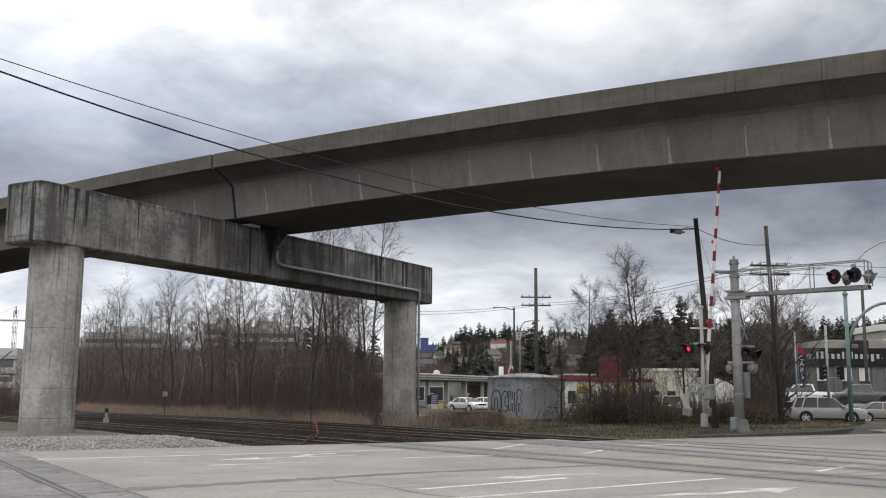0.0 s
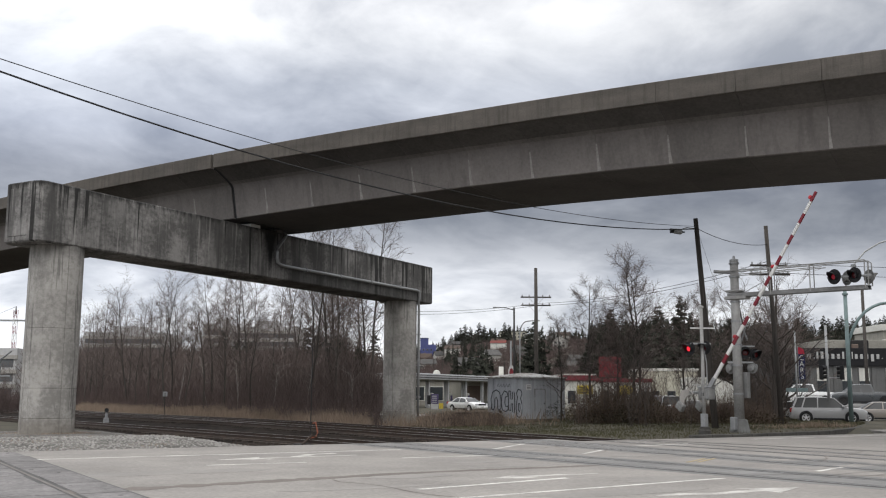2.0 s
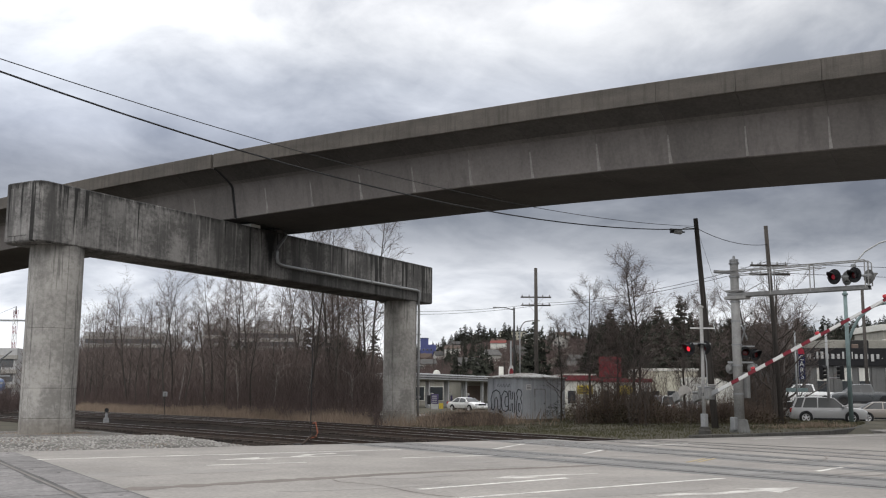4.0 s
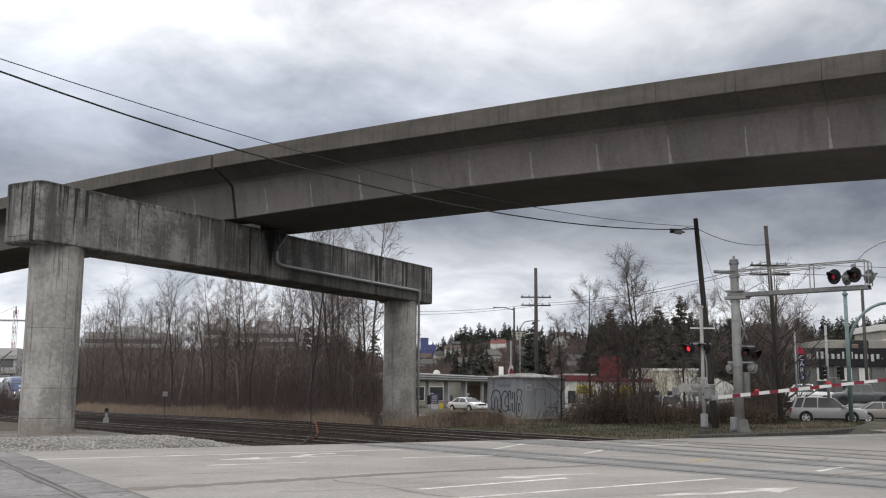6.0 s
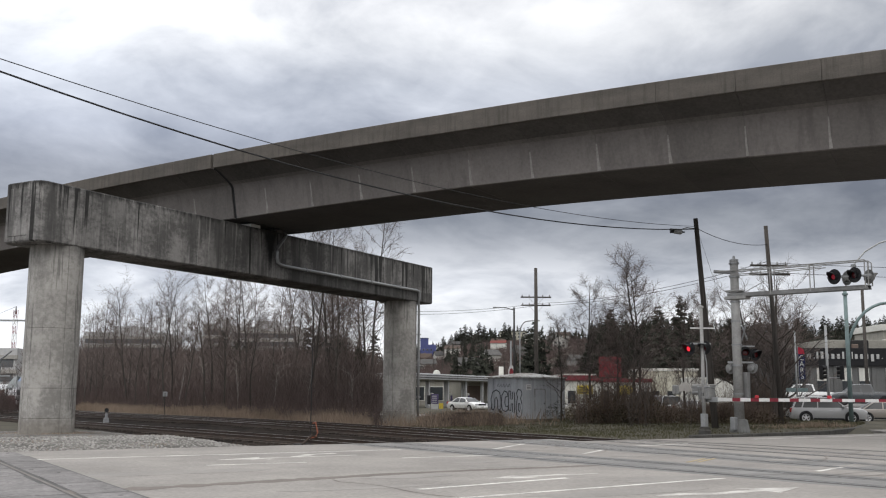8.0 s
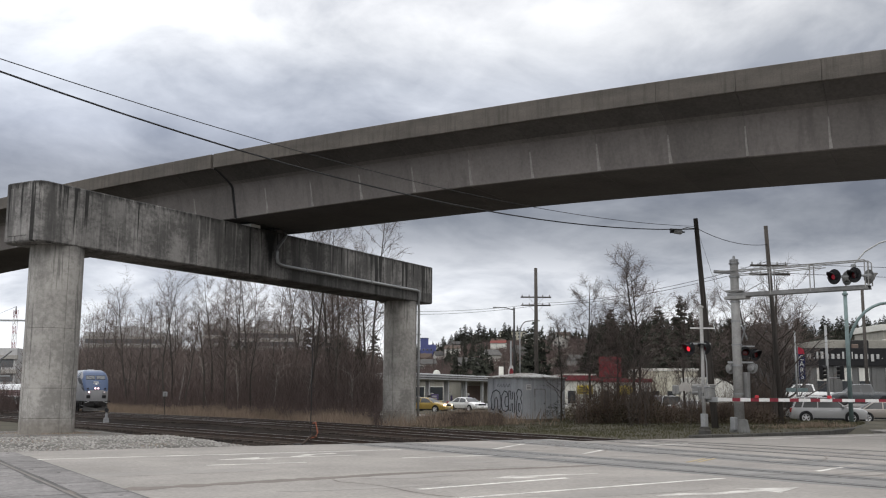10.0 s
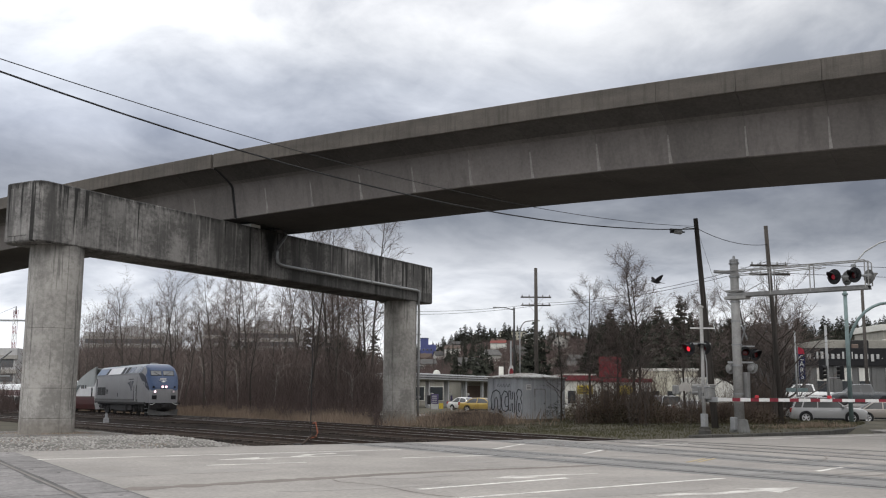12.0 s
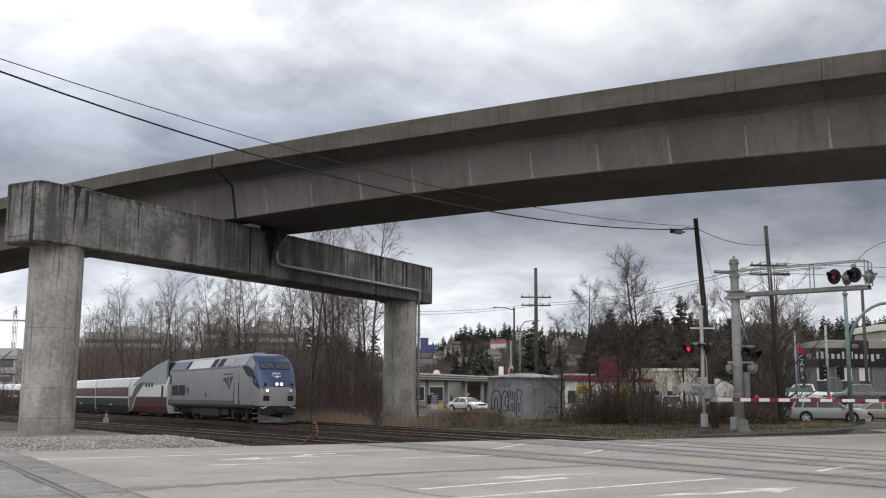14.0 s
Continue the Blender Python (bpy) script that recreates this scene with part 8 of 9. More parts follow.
def make_woods():
    kinds = [bare_tree(11 + i, 14.5, spread, forks, start=st, lean=0.07, thick=0.0072, sub=8, twigs=6) for i, (spread, forks, st) in enumerate(((0.33, 26, 0.28), (0.40, 22, 0.34), (0.28, 26, 0.25), (0.34, 24, 0.36), (0.42, 20, 0.30), (0.27, 26, 0.32)))]
    rng = random.Random(21)
    spots = []
    tries = 0
    while len(spots) < 80 and tries < 5000:
        tries += 1
        x, y = 31.5 + 32 * rng.random() ** 1.25, rng.uniform(60, 178)
        if across(x, y) > -0.072 or behind_bent(x, y) < 6.5:
            continue
        if min([math.hypot(x - a, y - b) for a, b in spots] + [99]) < 2.6:
            continue
        spots.append((x, y))
    for i, (x, y) in enumerate(spots):
        k = kinds[i % len(kinds)]
        s = rng.uniform(0.66, 1.18)
        plant("bare_tree", k, pose(x, y, ground_z(x, y), 0, 0, rng.uniform(0, 360)) @ Matrix.Scale(s, 4), "tall leafless tree in the wood beside the railway", "tree", "bare trees by the railway")
    for x, y, s in ((41.6, 81.0, 1.28), (43.2, 84.5, 1.15), (40.2, 86.0, 1.22), (42.4, 90.0, 1.3)):
        plant("bare_tree", kinds[int(x) % 6], pose(x, y, ground_z(x, y), 0, 0, x * 50) @ Matrix.Scale(s, 4), "tall leafless tree behind the far column", "tree", "bare trees by the railway")
    # a few pale birch stems at the edge of the wood
    for k, (x, y, h, ln) in enumerate(((34.6, 79.5, 4.6, 0.10), (33.4, 93.0, 5.2, -0.03), (35.0, 88.0, 4.8, 0.05), (33.2, 112.0, 5.5, 0.04), (36.5, 74.0, 4.2, -0.06), (34.0, 104.0, 6.0, -0.05))):
        rt = random.Random(200 + k)
        st = Mesh()
        p, d = Vector((0, 0, -0.3)), Vector((ln, ln * 0.4, 1.0)).normalized()
        for q in range(7):
            n = p + d * h / 7
            st.stem(p, n, 0.05 - 0.005 * q, 0.045 - 0.005 * q, 6)
            if q > 2:
                for w in range(3):
                    e = n + Vector((rt.gauss(0, 0.5), rt.gauss(0, 0.5), rt.uniform(0.3, 0.9)))
                    st.stem(n, e, 0.014, 0.005, 3)
            p, d = n, bent(rt, d, 0.07)
        plant("birch_tree", [st.done("trunk", "birch_bark")], pose(x, y, ground_z(x, y)), "thin pale birch stem at the edge of the wood", "tree", "birch stems")
    # undergrowth: a dense brown thicket under the trees, and dry grass along its edge
    me = Mesh()
    for i in range(1500):
        y = rng.uniform(56, 185)
        x = 30.6 + 26 * rng.random() ** 1.5
        if across(x, y) > -0.06 or (behind_bent(x, y) < 4.0 and x > 33.5):
            continue
        edge = smooth01(30.0, 35.5, x)
        shrub(me, rng, x, y, ground_z(x, y), (1.1 + 2.9 * edge) * rng.uniform(0.6, 1.25), 7, 0.5, 5, 0.012 + 0.006 * (y > 100))
    tagged(new("thicket", me.done("thicket", "brush")), "dense brown leafless undergrowth along the railway", "undergrowth", kind="stuff")
    me = Mesh()
    for i in range(1250):
        y, x = rng.uniform(70, 190), rng.uniform(36, 75)
        if across(x, y) > -0.07:
            continue
        shrub(me, rng, x, y, ground_z(x, y), rng.uniform(3.5, 8.2), 8, 0.6, 10, 0.015)
    tagged(new("thicket", me.done("thicket", "brush")), "tall brown leafless saplings deep in the wood", "undergrowth", kind="stuff")
    me = Mesh()
    for i in range(3000):
        a = rng.uniform(-0.40, -0.075)
        near = 36.0 / (0.8545 * a + 0.5195)
        far = near + 4 + 55 * rng.random()
        p = VIEW @ Vector((a * far, far, 0))
        z, h = ground_z(p.x, p.y), (1.9 + 78 * far / 1750) * rng.uniform(0.55, 1.05)
        k0 = far / 100
        for k in range(60):
            b = Vector((p.x + rng.gauss(0, k0), p.y + rng.gauss(0, k0), z + h * 0.88 * rng.random() ** 1.2))
            me.blade(b, b + Vector((rng.gauss(0, 0.4), rng.gauss(0, 0.4), rng.uniform(0.5, 1.2))) * k0, 0.024 * k0)
    tagged(new("thicket", me.done("thicket", "twig")), "hazy tangle of fine grey-brown twigs in the wood", "undergrowth", kind="stuff")
    # scrub and thin trees on the far side of the tracks, before the apartment blocks
    me = Mesh()
    for i in range(260):
        far = rng.uniform(105, 215)
        p = VIEW @ Vector((rng.uniform(-0.60, -0.405) * far, far, 0))
        shrub(me, rng, p.x, p.y, ground_z(p.x, p.y), rng.uniform(1.2, 4.2), 9, 0.55, 7, 0.018)
    tagged(new("thicket", me.done("thicket", "brush")), "brown leafless scrub across the tracks", "undergrowth", kind="stuff")
    for a, far, k in ((-0.432, 190, 0), (-0.445, 200, 2), (-0.45, 175, 4), (-0.437, 215, 5)):
        p = VIEW @ Vector((a * far, far, 0))
        plant("bare_tree", kinds[k], pose(p.x, p.y, ground_z(p.x, p.y), 0, 0, far * 31) @ Matrix.Scale(0.55, 4), "small leafless tree across the tracks", "tree", "bare trees by the railway")
    # pointed firs whose tops stand out of the wood
    fir = conifer(29, 10.0, 2.3, 1.0, "dull_needle", 0.12)
    for x, top in ((-25.5, 9.2), (-24.0, 8.0), (-15.6, 9.8), (-14.4, 9.2), (-11.2, 8.6), (-9.7, 8.2), (-7.9, 8.9)):
        p = VIEW @ Vector((x * 1.13, 130.0, 0.0))
        z = ground_z(p.x, p.y)
        k = ((top - 1.88) * 1.13 + 1.88 - z) / 10.0
        plant("evergreen_tree", fir, pose(p.x, p.y, z, 0, 0, x * 40) @ Matrix.Diagonal((k * 0.95, k * 0.95, k, 1)), "dark pointed fir among bare trees", "tree", "evergreens in the wood")
    # evergreen clumps in the wood
    con = ragged_evergreen(3, 7.5, 1.9)
    for x, y, s in ((44, 120, 1.0), (50, 112, 1.15), (44, 92, 0.9), (49, 104, 1.1), (43, 140, 1.0), (40, 160, 0.9), (47, 128, 1.1), (42, 84, 0.8)):
        plant("evergreen_tree", con, pose(x, y, ground_z(x, y), 0, 0, rng.uniform(0, 360)) @ Matrix.Scale(s, 4), "dark evergreen tree among bare trees", "tree", "evergreens in the wood")


def grass_field(name, spots, material, label, rng, h0, h1, w):
    me = Mesh()
    for x, y in spots:
        p = Vector((x, y, ground_z(x, y) - 0.03))
        clump = 0.5 + 0.5 * noise.noise((x * 0.55, y * 0.55, 4.0)) + 0.45 * noise.noise((x * 1.9, y * 1.9, 9.0))
        h = rng.uniform(h0, h1) * (0.35 + 1.3 * min(1.0, max(0.0, clump)))
        me.blade(p, p + Vector((rng.gauss(0, 0.35) * h, rng.gauss(0, 0.35) * h, h)), w)
    tagged(new(name, me.done(name, material)), label, "grass", kind="stuff")


def inside_corner(x, y):
    """True on the grass corner between railway, kerb and car park."""
    if x < 26.6 or y < 32.0:
        return False
    for (x0, y0), (x1, y1) in zip(KERB, KERB[1:]):
        if x0 <= x <= x1:
            return y > y0 + (y1 - y0) * (x - x0) / (x1 - x0) + 0.3
    return x < 60 and y > 44


def make_verges():
    rng = random.Random(8)
    dry, green = [], []
    for i in range(36000):
        y = rng.uniform(58, 150)
        dry.append((28.6 + 4.6 * rng.random() ** 0.8 + 0.6 * noise.noise((y * 0.2, 0.0, 0.0)), y))
    for i in range(9000):
        dry.append((rng.gauss(36, 3.0), rng.gauss(62, 4.0)))
    for i in range(3000):
        dry.append((rng.gauss(36, 4), rng.gauss(62.0, 4.0)))
    dry = [(x, y) for x, y in dry if x > 28.2 and (y > 44 or inside_corner(x, y)) and (abs(0.878 * x - 0.481 * y) > 1.7 or rng.random() < 0.1)]
    grass_field("dry_grass", dry, "dry_grass", "tall straw-coloured dry grass along the railway", rng, 0.2, 0.95, 0.02)
    while len(green) < 62000:
        x, y = rng.uniform(28.5, 60), rng.uniform(31.7, 64)
        if inside_corner(x, y) and (y > 31.7):
            green.append((x, y))
    grass_field("grass", green, "green_grass", "short rough green-brown grass on the corner", rng, 0.04, 0.17, 0.011)
    low = [(rng.gauss(46.5, 1.8), rng.gauss(37.0, 0.6)) for i in range(700)]
    grass_field("dry_grass", [p for p in low if inside_corner(*p)], "dry_grass", "low dry grass tufts by the kerb", rng, 0.08, 0.32, 0.016)
    # thin tufts scattered over the gravel bank
    bank = []
    for i in range(26):
        cx, cy = rng.uniform(2.0, 14.0), rng.uniform(36.5, 46.0)
        bank += [(rng.gauss(cx, 0.5), rng.gauss(cy, 0.35)) for k in range(70)]
    grass_field("dry_grass", [p for p in bank if p[1] > 35], "dry_grass", "thin dry tufts scattered on the gravel bank", rng, 0.03, 0.12, 0.012)
    # tufts round the foot of the left column
    tuft = []
    for i in range(1500):
        a, r = rng.uniform(0, 6.3), 1.42 + abs(rng.gauss(0, 0.5))
        tuft.append((9.61 + r * math.cos(a), 54.98 + r * math.sin(a)))
    grass_field("dry_grass", tuft, "dry_grass", "dry grass tufts round the column foot", rng, 0.03, 0.14, 0.015)


def make_corner_plants():
    rng = random.Random(31)
    birch = bare_tree(71, 11.6, 0.30, 30, start=0.24, thick=0.0095, sub=9, twigs=9)
    plant("bare_tree", birch, pose(45.7, 50.3, -0.1, 0, 0, 40), "tall slender leafless tree by the shed", "tree", "bare trees on the corner")
    plant("bare_tree", birch, pose(43.6, 52.5, -0.1, 0, 0, 160) @ Matrix.Scale(0.82, 4), "slender leafless tree by the shed", "tree", "bare trees on the corner")
    plant("bare_tree", birch, pose(46.6, 46.8, -0.1, 0, 0, 280) @ Matrix.Scale(0.72, 4), "slender leafless tree by the crossing gate", "tree", "bare trees on the corner")
    broad = bare_tree(93, 9.6, 0.55, 22, start=0.22, thick=0.020, sub=7, twigs=6, slim=0.9)
    plant("bare_tree", broad, pose(50.6, 43.0, -0.1, 0, 0, 20), "broad leafless tree behind the signal mast", "tree", "bare trees on the corner")
    plant("bare_tree", broad, pose(53.5, 47.5, -0.1, 0, 0, 150) @ Matrix.Scale(0.95, 4), "broad leafless tree behind the signal mast", "tree", "bare trees on the corner")
    dark = ragged_evergreen(17, 9.2, 2.5, 0.42)
    cone = [conifer(83, 14.5, 4.1, 1.6, "needle", 0.085), conifer(87, 14.5, 3.5, 1.6, "needle", 0.085)]
    for k, (x, y, top) in enumerate(((23.8, 140.0, 13.7), (22.0, 146.0, 11.0), (30.5, 140.0, 14.2), (33.9, 140.5, 15.8), (28.2, 146.0, 12.4), (36.4, 145.0, 13.8))):
        p = VIEW @ Vector((x, y, 0.0))
        z = ground_z(p.x, p.y)
        f = (top - z) / 14.5
        plant("fir_tree", cone[k % 2], pose(p.x, p.y, z, 0, 0, 70 * k) @ Matrix.Diagonal((1.0, 1.0, f, 1)), "dark cone-shaped fir behind the shops", "tree", "firs behind the shops")
    for i, (x, y, s) in enumerate(((44.6, 50.8, 0.7), (47.4, 51.6, 0.9), (42.4, 54.0, 0.62), (52.6, 50.2, 0.8))):
        plant("bare_tree", birch, pose(x, y, -0.1, 0, 0, 47 * i) @ Matrix.Scale(s, 4), "slender leafless tree in the corner thicket", "tree", "bare trees on the corner")
    spread = bare_tree(97, 8.2, 0.62, 38, start=0.05, thick=0.027, sub=11, twigs=10, slim=0.9)
    plant("bare_tree", spread, view(23.9, 71.5, -0.1), "wide many-limbed leafless tree behind the signal mast", "tree", "bare trees on the corner")
    plant("bare_tree", spread, view(24.9, 73.5, -0.1, 140) @ Matrix.Scale(0.92, 4), "wide many-limbed leafless tree behind the signal mast", "tree", "bare trees on the corner")
    plant("evergreen_tree", dark, pose(56.5, 51.5, -0.1, 0, 0, 30) @ Matrix.Scale(0.8, 4), "dark evergreen tree behind the mast", "tree", "evergreens on the corner")
    # brambles: mounds of small leaves on arching canes
    leaves, canes = Mesh(), Mesh()
    for i in range(130):
        x = rng.uniform(40.0, 53.5)
        y = 50.6 - (x - 41.5) * 1.02 + rng.gauss(0, 2.9)
        if math.hypot(x - 36, y - 34.8) < 2.2 or math.hypot(x - 39.3, y - 35.6) < 1.6 or not inside_corner(x, y) or not 0.135 < across(x, y) < 0.33:
            continue
        h = rng.uniform(0.9, 2.2) * (0.5 if across(x, y) > 0.21 else 1.0)
        z0 = ground_z(x, y)
        for k in range(150):
            a, rr = rng.uniform(0, 6.28), rng.random() ** 0.5 * 1.5
            zz = h * (1 - (rr / 1.7) ** 2) * rng.random() ** 0.5
            leaves.leaf(Vector((x + rr * math.cos(a), y + rr * math.sin(a), z0 + zz)), rng.uniform(0.04, 0.085), rng)
        shrub(canes, rng, x, y, z0, h * 1.5, 22, 0.9, 5, 0.011)
    tagged(new("brambles", leaves.done("brambles", "bramble")), "brown and green bramble leaves in tangled mounds", "brambles", kind="stuff")
    tagged(new("bramble_canes", canes.done("bramble_canes", "red_brush")), "arching brown bramble canes", "brambles", kind="stuff")
    mound, saplings = Mesh(), Mesh()
    for i in range(48):
        p = VIEW @ Vector((rng.uniform(-1.0, 3.6), rng.uniform(61.5, 69.0), 0))
        shrub(mound, rng, p.x, p.y, ground_z(p.x, p.y), rng.uniform(0.3, 0.85), 11, 0.7, 4, 0.008)
    for i in range(60):
        p = VIEW @ Vector((rng.gauss(21.8, 0.8), rng.gauss(69.5, 1.2), 0))
        if inside_corner(p.x, p.y):
            shrub(mound, rng, p.x, p.y, ground_z(p.x, p.y), rng.uniform(0.8, 3.4), 14, 0.5, 6, 0.013)
    # tall thin saplings standing close together behind the brambles
    for i in range(36):
        far = rng.uniform(57.0, 72.0)
        p = VIEW @ Vector((rng.choice((rng.uniform(0.128, 0.275), rng.gauss(0.20, 0.03), rng.uniform(0.31, 0.345))) * far, far, 0))
        if inside_corner(p.x, p.y):
            shrub(saplings, rng, p.x, p.y, ground_z(p.x, p.y), rng.uniform(3.0, 8.5), 5, 0.26, 18, 0.0085)
    tagged(new("saplings", saplings.done("saplings", "sapling")), "tall thin brown saplings in a close stand", "undergrowth", kind="stuff")
    tagged(new("brush_mounds", mound.done("brush_mounds", "red_brush")), "reddish-brown leafless brush in tangled mounds", "undergrowth", kind="stuff")
    leaves = Mesh()
    for i in range(34):
        x = rng.uniform(42, 54.5)
        y = 49.2 - (x - 43) * 1.0 + rng.gauss(0, 2.2)
        if not inside_corner(x, y) or math.hypot(x - 39.3, y - 35.6) < 2.0 or across(x, y) > 0.22:
            continue
        h = rng.uniform(0.8, 1.8)
        for k in range(420):
            a, rr = rng.uniform(0, 6.28), rng.random() ** 0.5 * 1.2
            zz = h * (1 - (rr / 1.5) ** 2) * rng.random() ** 0.6
            leaves.leaf(Vector((x + rr * math.cos(a), y + rr * math.sin(a), ground_z(x, y) + zz)), rng.uniform(0.03, 0.065), rng)
    tagged(new("evergreen_shrubs", leaves.done("evergreen_shrubs", "ivy")), "dark evergreen shrubs on the corner", "shrubs", kind="stuff")


def make_hill_plants():
    rng = random.Random(44)
    firs = [conifer(50 + i, 17, w, 0.75, fat=0.16) for i, w in enumerate((3.6, 4.4, 3.0))]
    bare = [bare_tree(60 + i, 12, 0.38, 14, start=0.2, thick=0.02, sub=3, twigs=2) for i in range(2)]
    for i in range(150):
        y = rng.uniform(400, 900) if i % 3 else rng.uniform(680, 930)
        a = rng.uniform(0.0, 0.47)
        p = VIEW @ Vector((a * y, y, 0))
        s = rng.uniform(0.42, 0.82)
        plant("fir_tree", firs[i % 3], pose(p.x, p.y, ground_z(p.x, p.y) - 0.2, 0, 0, rng.uniform(0, 360)) @ Matrix.Scale(s, 4), "dark fir tree on the far hillside", "tree", "hillside firs")
    for px, y, s in ((0.018, 790, 0.95), (0.023, 800, 1.05), (0.028, 805, 0.9), (0.037, 790, 1.0), (0.042, 800, 0.85), (0.009, 780, 0.75), (0.014, 790, 0.85), (-0.026, 690, 0.75), (0.001, 700, 0.75), (0.013, 350, 0.75), (0.038, 345, 0.95), (0.0875, 290, 1.1), (0.0925, 285, 1.2), (0.098, 290, 1.05), (0.063, 780, 0.9), (0.067, 790, 0.8)):
        p = VIEW @ Vector((px * y, y, 0))
        plant("fir_tree", firs[1], pose(p.x, p.y, ground_z(p.x, p.y) - 0.2, 0, 0, rng.uniform(0, 360)) @ Matrix.Diagonal((s * (1.5 if y > 400 else 1.1), s * (1.5 if y > 400 else 1.1), s * 1.1, 1)), "broad dark fir tree on the hillside", "tree", "hillside firs")
    for i in range(95):
        y = rng.uniform(450, 640)
        p = VIEW @ Vector((rng.uniform(0.16, 0.46) * y, y, 0))
        plant("fir_tree", firs[i % 3], pose(p.x, p.y, ground_z(p.x, p.y) - 0.2, 0, 0, rng.uniform(0, 360)) @ Matrix.Diagonal((1.25, 1.25, rng.uniform(0.8, 1.3), 1)), "dark fir tree on the slope behind the showroom", "tree", "hillside firs")
    for i in range(100):
        y = rng.uniform(600, 760)
        p = VIEW @ Vector((rng.uniform(0.15, 0.47) * y, y, 0))
        k = rng.uniform(0.75, 1.2)
        plant("fir_tree", firs[i % 3], pose(p.x, p.y, ground_z(p.x, p.y) - 0.2, 0, 0, rng.uniform(0, 360)) @ Matrix.Diagonal((1.3 * k, 1.3 * k, k, 1)), "dark fir tree on the slope behind the showroom", "tree", "hillside firs")
    for i in range(170):
        y = rng.uniform(320, 850)
        a = rng.uniform(-0.05, 0.47)
        p = VIEW @ Vector((a * y, y, 0))
        plant("bare_tree", bare[i % 2], pose(p.x, p.y, ground_z(p.x, p.y) - 0.2, 0, 0, rng.uniform(0, 360)) @ Matrix.Scale(rng.uniform(0.7, 1.2), 4), "leafless tree on the far hillside", "tree", "bare hillside trees")
    me = Mesh()
    for i in range(8000):
        y = 180 + 720 * rng.random() ** 0.8
        a = rng.uniform(-0.06, 0.47)
        p = VIEW @ Vector((a * y, y, 0))
        if any(abs(a * y - hx) < 6 and abs(y - hy) < 6 for hx, hy in HOUSES):
            continue
        z, h = ground_z(p.x, p.y), rng.uniform(1.0, 4.2)
        for k in range(44):
            b = Vector((p.x + rng.gauss(0, h * 0.4), p.y + rng.gauss(0, h * 0.4), z - 0.2 + h * 0.5 * rng.random()))
            me.blade(b, b + Vector((rng.gauss(0, 0.3), rng.gauss(0, 0.3), rng.uniform(0.3, 0.8))) * h * 0.8, 0.10)
    tagged(new("far_scrub", me.done("far_scrub", "brush")), "brown leafless scrub on the far hillside", "undergrowth", kind="stuff")
    me = Mesh()
    for i in range(2600):
        y = rng.uniform(820, 1000)
        a = rng.uniform(-0.5, 0.5)
        p = VIEW @ Vector((a * y, y, 0))
        z, h = ground_z(p.x, p.y), rng.uniform(3, 9) + 9 * rng.random() ** 5
        for k in range(16):
            f = k / 16
            az = rng.uniform(0, 6.28)
            c = Vector((p.x, p.y, z + h * (0.1 + 0.9 * f)))
            me.blade(c, c + Vector((math.cos(az), math.sin(az), -0.4)) * h * 0.28 * (1.1 - f), h * 0.10)
    tagged(new("far_woods", me.done("far_woods", "needle")), "dark conifer woods along the skyline", "woods", kind="stuff")


def make_stones():
    rng = random.Random(77)
    v, f = [], []
    for i in range(21000):
        edge = i > 15000
        x, y = (9.0 + 12.5 * rng.random() ** 0.8, 33.5 + 1.5 * rng.random() ** 1.4) if edge else (rng.uniform(-2, 16), 33.5 + 11.0 * rng.random() ** 1.6)
        if x > 13.5 and y > 36.5 + (15.5 - x) * 3:
            continue
        r = 0.018 + 0.055 * rng.random() ** 3
        z = max(ground_z(x, y), -0.215 if edge and x > 12.6 else -0.33) + r * 0.3
        o = len(v)
        for dx, dy, dz in ((1, 0, 0), (-0.8, 0.3, 0), (0.1, 1, 0), (-0.2, -0.9, 0), (0, 0, 0.75), (0, 0, -0.6)):
            v.append((x + dx * r * rng.uniform(0.7, 1.3), y + dy * r * rng.uniform(0.7, 1.3), z + dz * r))
        for a, b in ((0, 2), (2, 1), (1, 3), (3, 0)):
            f.append((o + a, o + b, o + 4))
            f.append((o + b, o + a, o + 5))
    me = bpy.data.meshes.new("loose_stones")
    me.from_pydata(v, [], f)
    me.materials.append(M["stone"])
    tagged(new("loose_stones", me), "pale loose stones on the gravel bank", "gravel", kind="stuff")
    # gravel sheet over the bank
    xs, ys = [i * 0.5 - 30 for i in range(93)], [33.4 + 0.4 * i for i in range(20)] + [42.0 + 1.2 * i for i in range(15)]
    v = [(x, y, ground_z(x, y) + 0.02 + 0.02 * noise.noise((x, y, 1.0))) for y in ys for x in xs]
    n = len(xs)
    me = bpy.data.meshes.new("gravel_bank")
    me.from_pydata(v, [], [(j * n + i, j * n + i + 1, (j + 1) * n + i + 1, (j + 1) * n + i) for j in range(len(ys) - 1) for i in range(n - 1)])
    me.materials.append(M["gravel"])
    tagged(new("gravel_bank", me), "pale grey gravel bank between road and railway", "gravel", kind="structure")


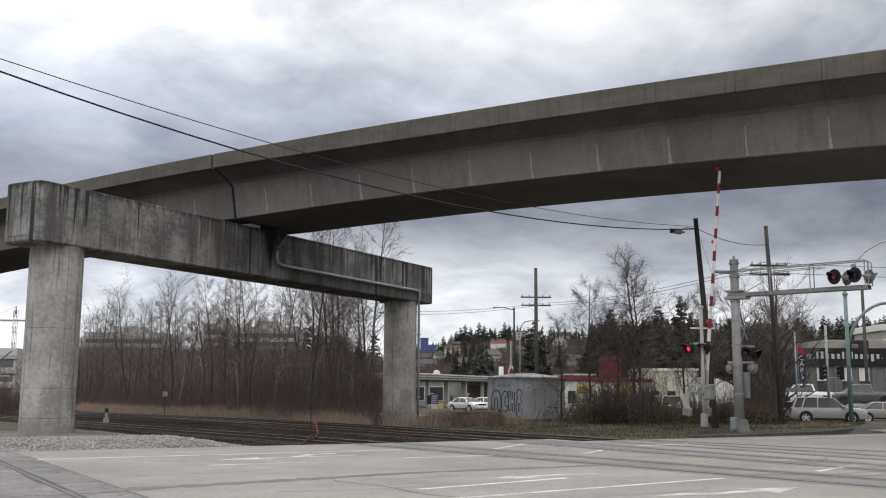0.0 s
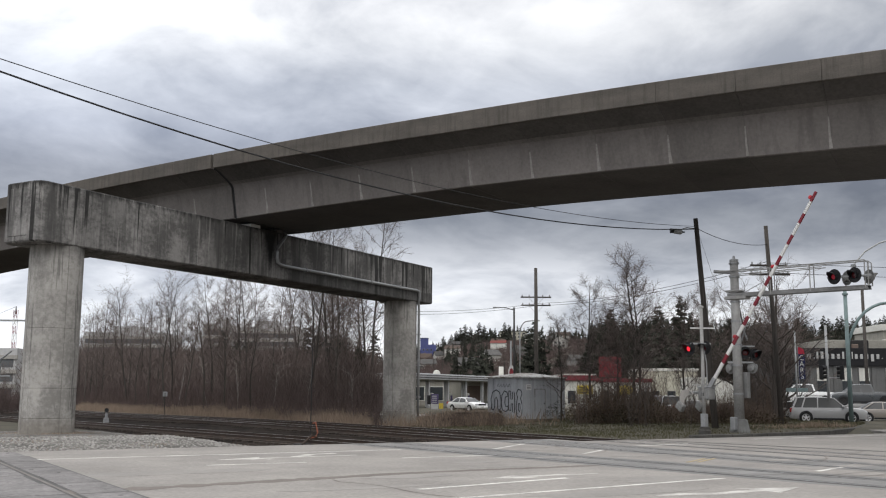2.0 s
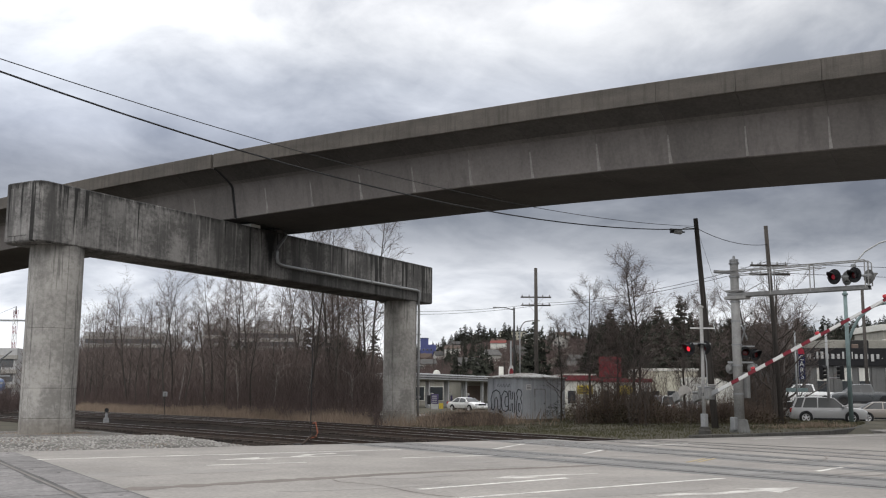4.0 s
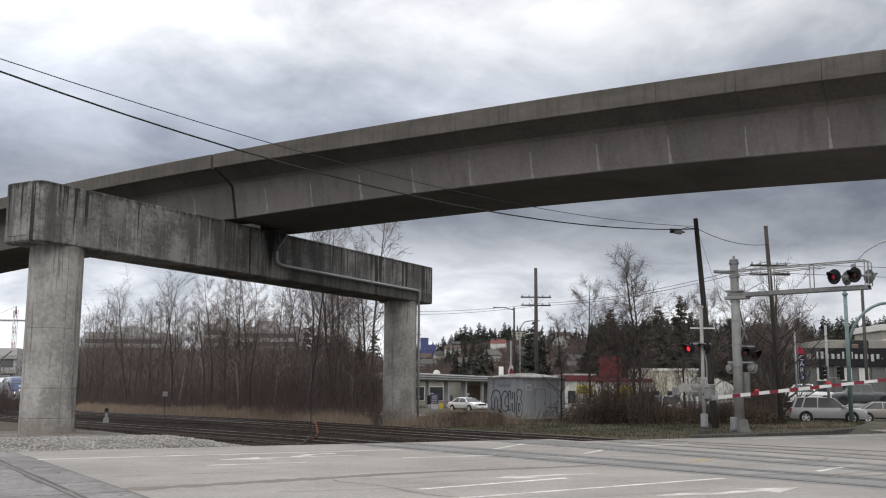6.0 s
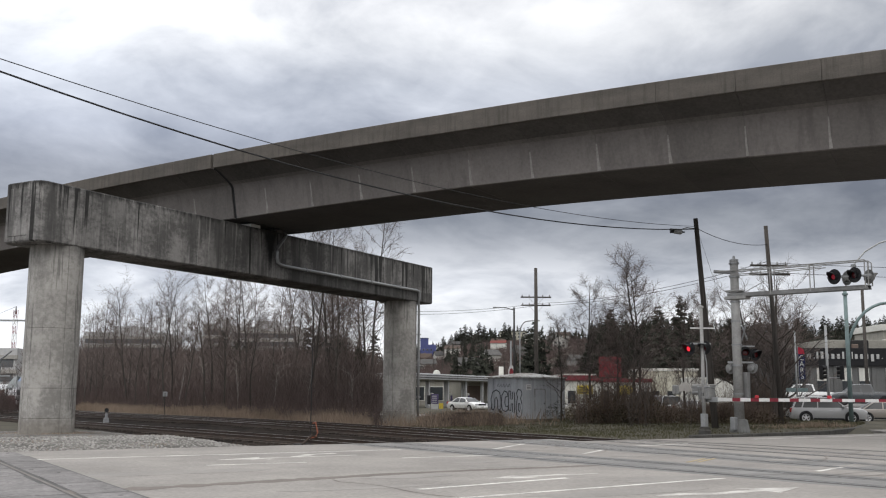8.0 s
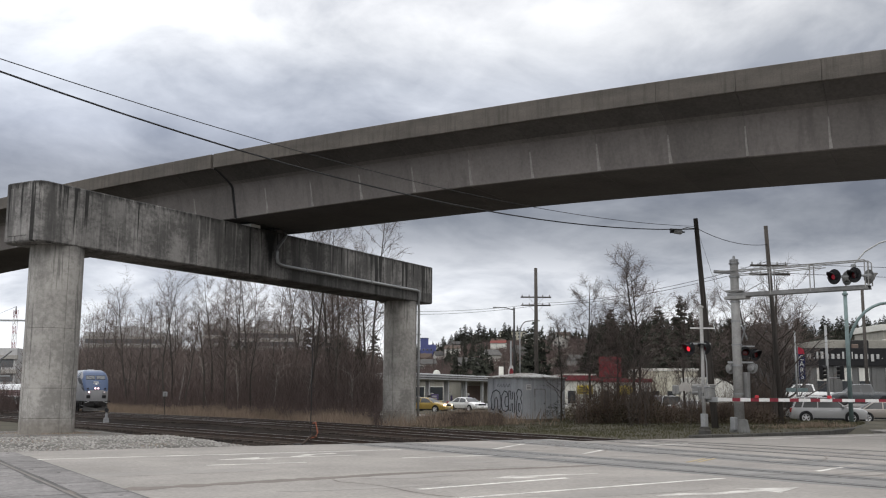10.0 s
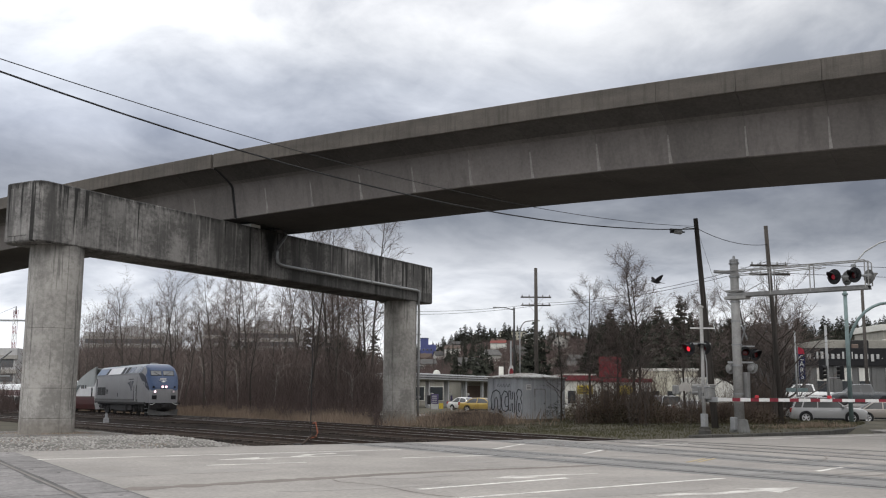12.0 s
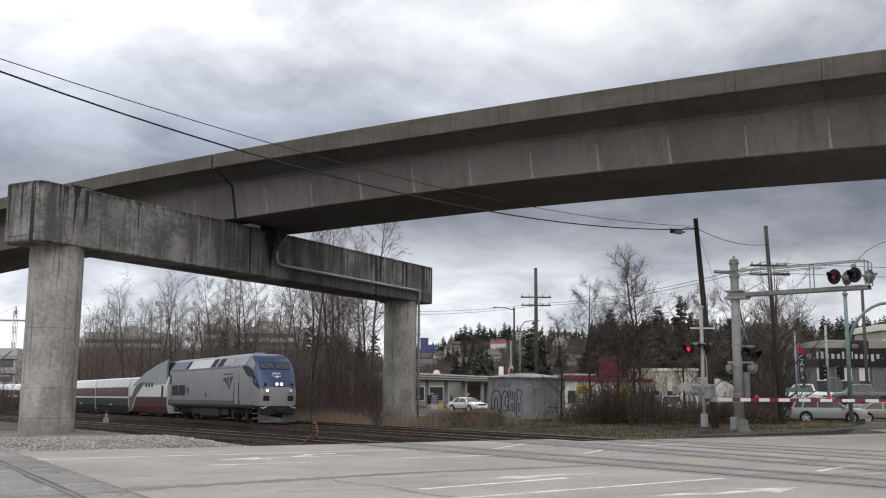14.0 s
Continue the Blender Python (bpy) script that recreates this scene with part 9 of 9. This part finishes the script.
def make_debris():
    rng = random.Random(3)
    for k, (x, y) in enumerate(((36.6, 57.6), (38.4, 57.2), (37.5, 59.0))):
        o = empty("debris_heap", pose(x, y, ground_z(x, y), 0, 0, 40 * k), "dark heap of rotting branches and rubble", "debris", "debris heaps")
        for i in range(7):
            a = rng.uniform(0, 3.1)
            c = Vector((rng.gauss(0, 0.5), rng.gauss(0, 0.3), 0.12 + 0.09 * i))
            d = Vector((math.cos(a), math.sin(a), rng.uniform(-0.12, 0.12))) * rng.uniform(0.6, 1.3)
            part("branch", tube(B(), [c - d, c + d * 0.2 + Vector((0, 0, 0.05)), c + d], [0.09, 0.075, 0.04], 7), "rotten", o, "", True)
    for x, y, s in ((42.4, 50.2, 1.0), (44.6, 45.6, 0.7), (43.0, 49.6, 0.6)):
        bm = B()
        revolve(bm, [(0.0, 0.0), (0.45, 0.02), (0.5, 0.12), (0.3, 0.24), (0.0, 0.28)], 9)
        for v in bm.verts:
            v.co *= 1 + 0.45 * noise.noise(v.co * 4 + Vector((x, y, 0.0)))
        thing("litter_bag", bm, "litter", "crumpled white litter lying in the grass", "litter", "litter", at=pose(x, y, ground_z(x, y), 0, 0, x * 40) @ Matrix.Diagonal((0.75 * s, 0.4 * s, 0.5 * s, 1)))


make_debris()
make_woods()
make_verges()
make_corner_plants()
make_hill_plants()
make_stones()


# ---- motions ----
def motions():
    for car, back in TRAIN:
        rows = []
        for i in range(57):
            y = nose_y(i * 0.25) + back
            rows.append((i * 0.25, pose(23.6, y, -grade(y), math.degrees(math.atan2(grade(y) - grade(y + 12), 12)), 0, 0)))
        walk(car, rows)
    # wheels roll with the way covered, less than a quarter turn from row to row
    for ws, r in [(w, 0.51) for w in LOCO_WHEELS] + [(w, 0.42) for w in END_WHEELS]:
        y, steps = ws.matrix_basis.translation.y, 290
        walk(ws, [(14.0 * i / steps, pose(0, y, r, math.degrees(12.65 * 14.0 * i / steps / r), 0, 0)) for i in range(steps + 1)])

    # the gate arm sinks across the road
    fall = [(0.0, 82.4), (0.3, 81.1), (0.6, 77.6), (0.9, 72.0), (1.2, 66.3), (1.8, 54.9), (2.4, 44.3), (3.0, 33.9), (3.6, 25.6), (4.2, 18.4), (4.8, 12.7), (5.3, 8.9), (5.6, 6.6), (6.0, 3.7), (6.3, 2.1), (6.6, 0.5), (6.8, -0.6), (7.0, -1.0), (14.0, -1.0)]
    walk(ARM, [(t, pose(36.2, 35.21, 1.96) @ pose(0, 0, 0, 0, 0, -90) @ pose(0, 0, 0, 0, -a - 1.2 * math.cos(radians(a)), 0)) for t, a in fall])
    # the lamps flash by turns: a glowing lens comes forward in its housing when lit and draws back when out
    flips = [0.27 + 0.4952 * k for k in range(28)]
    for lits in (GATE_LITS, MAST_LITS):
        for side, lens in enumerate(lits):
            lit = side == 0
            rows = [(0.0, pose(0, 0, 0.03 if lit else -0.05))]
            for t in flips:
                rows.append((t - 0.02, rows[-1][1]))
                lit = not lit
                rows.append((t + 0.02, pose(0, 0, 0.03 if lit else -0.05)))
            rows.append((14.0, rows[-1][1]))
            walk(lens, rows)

    # the crow flies along the road, beating its wings
    crow = [(0.0, 152.0, 28.0, 6.5), (10.9, 41.06, 28.87, 6.32), (11.1, 39.14, 29.44, 6.44), (11.3, 37.36, 29.91, 6.69), (11.5, 35.37, 30.52, 6.83), (11.7, 33.38, 31.13, 6.73), (11.9, 31.43, 31.7, 6.77), (12.1, 29.4, 32.34, 6.65), (12.3, 27.27, 33.03, 6.48), (12.5, 25.13, 33.72, 6.53), (12.7, 22.97, 34.43, 6.58), (12.9, 20.74, 35.19, 6.75), (13.1, 18.47, 35.96, 6.9), (13.3, 16.15, 36.77, 7.45), (13.5, 13.79, 37.6, 7.91), (13.7, 11.33, 38.49, 8.34), (13.9, 8.80, 39.42, 9.26), (14.0, 7.51, 39.91, 9.78)]
    walk(CROW, [(t, pose(x, y, z, 0, -4, 172)) for t, x, y, z in crow])
    for wing, s in WINGS:
        walk(wing, [(i * 0.06, pose(0, s * 0.03, 0.02, s * (8 + 48 * math.sin(i * 0.06 * 2 * math.pi * 4.2)), 0, 0)) for i in range(234)])
    # the taxi comes off the forecourt and drives behind the shed, the white car rolls out of sight behind it
    taxi, wheels, r = TAXI
    way = [(0.0, -5.2, 118, -90), (8.0, -4.35, 99.6, -90), (8.6, -4.1, 98.2, -62), (9.1, -3.3, 97.3, -38), (9.6, -2.4, 97, -30), (10.3, -0.55, 97, -30), (14.0, 9.07, 97, -28)]
    walk(taxi, [(t, view(x, y, -0.02, turn)) for t, x, y, turn in way])
    for w in wheels:
        at = w.matrix_basis.translation.copy()
        walk(w, [(i * 0.1, pose(at.x, at.y, at.z, 0, math.degrees(2.6 * i * 0.1 / r), 0)) for i in range(141)])
    white, wheels, r = MOVING_CAR
    roll = [(0.0, 4.9), (1.5, 7.1), (3.0, 9.2), (4.5, 10.8), (6.0, 11.2), (14.0, 11.2)]
    walk(white, [(t, view(x, 108, -0.02, -8)) for t, x in roll])
    for w in wheels:
        at = w.matrix_basis.translation.copy()
        ts = [i * 0.1 for i in range(61)] + [14.0]
        walk(w, [(t, pose(at.x, at.y, at.z, 0, math.degrees(float(np.interp(t, [q[0] for q in roll], [q[1] for q in roll])) / r), 0)) for t in ts])


motions()
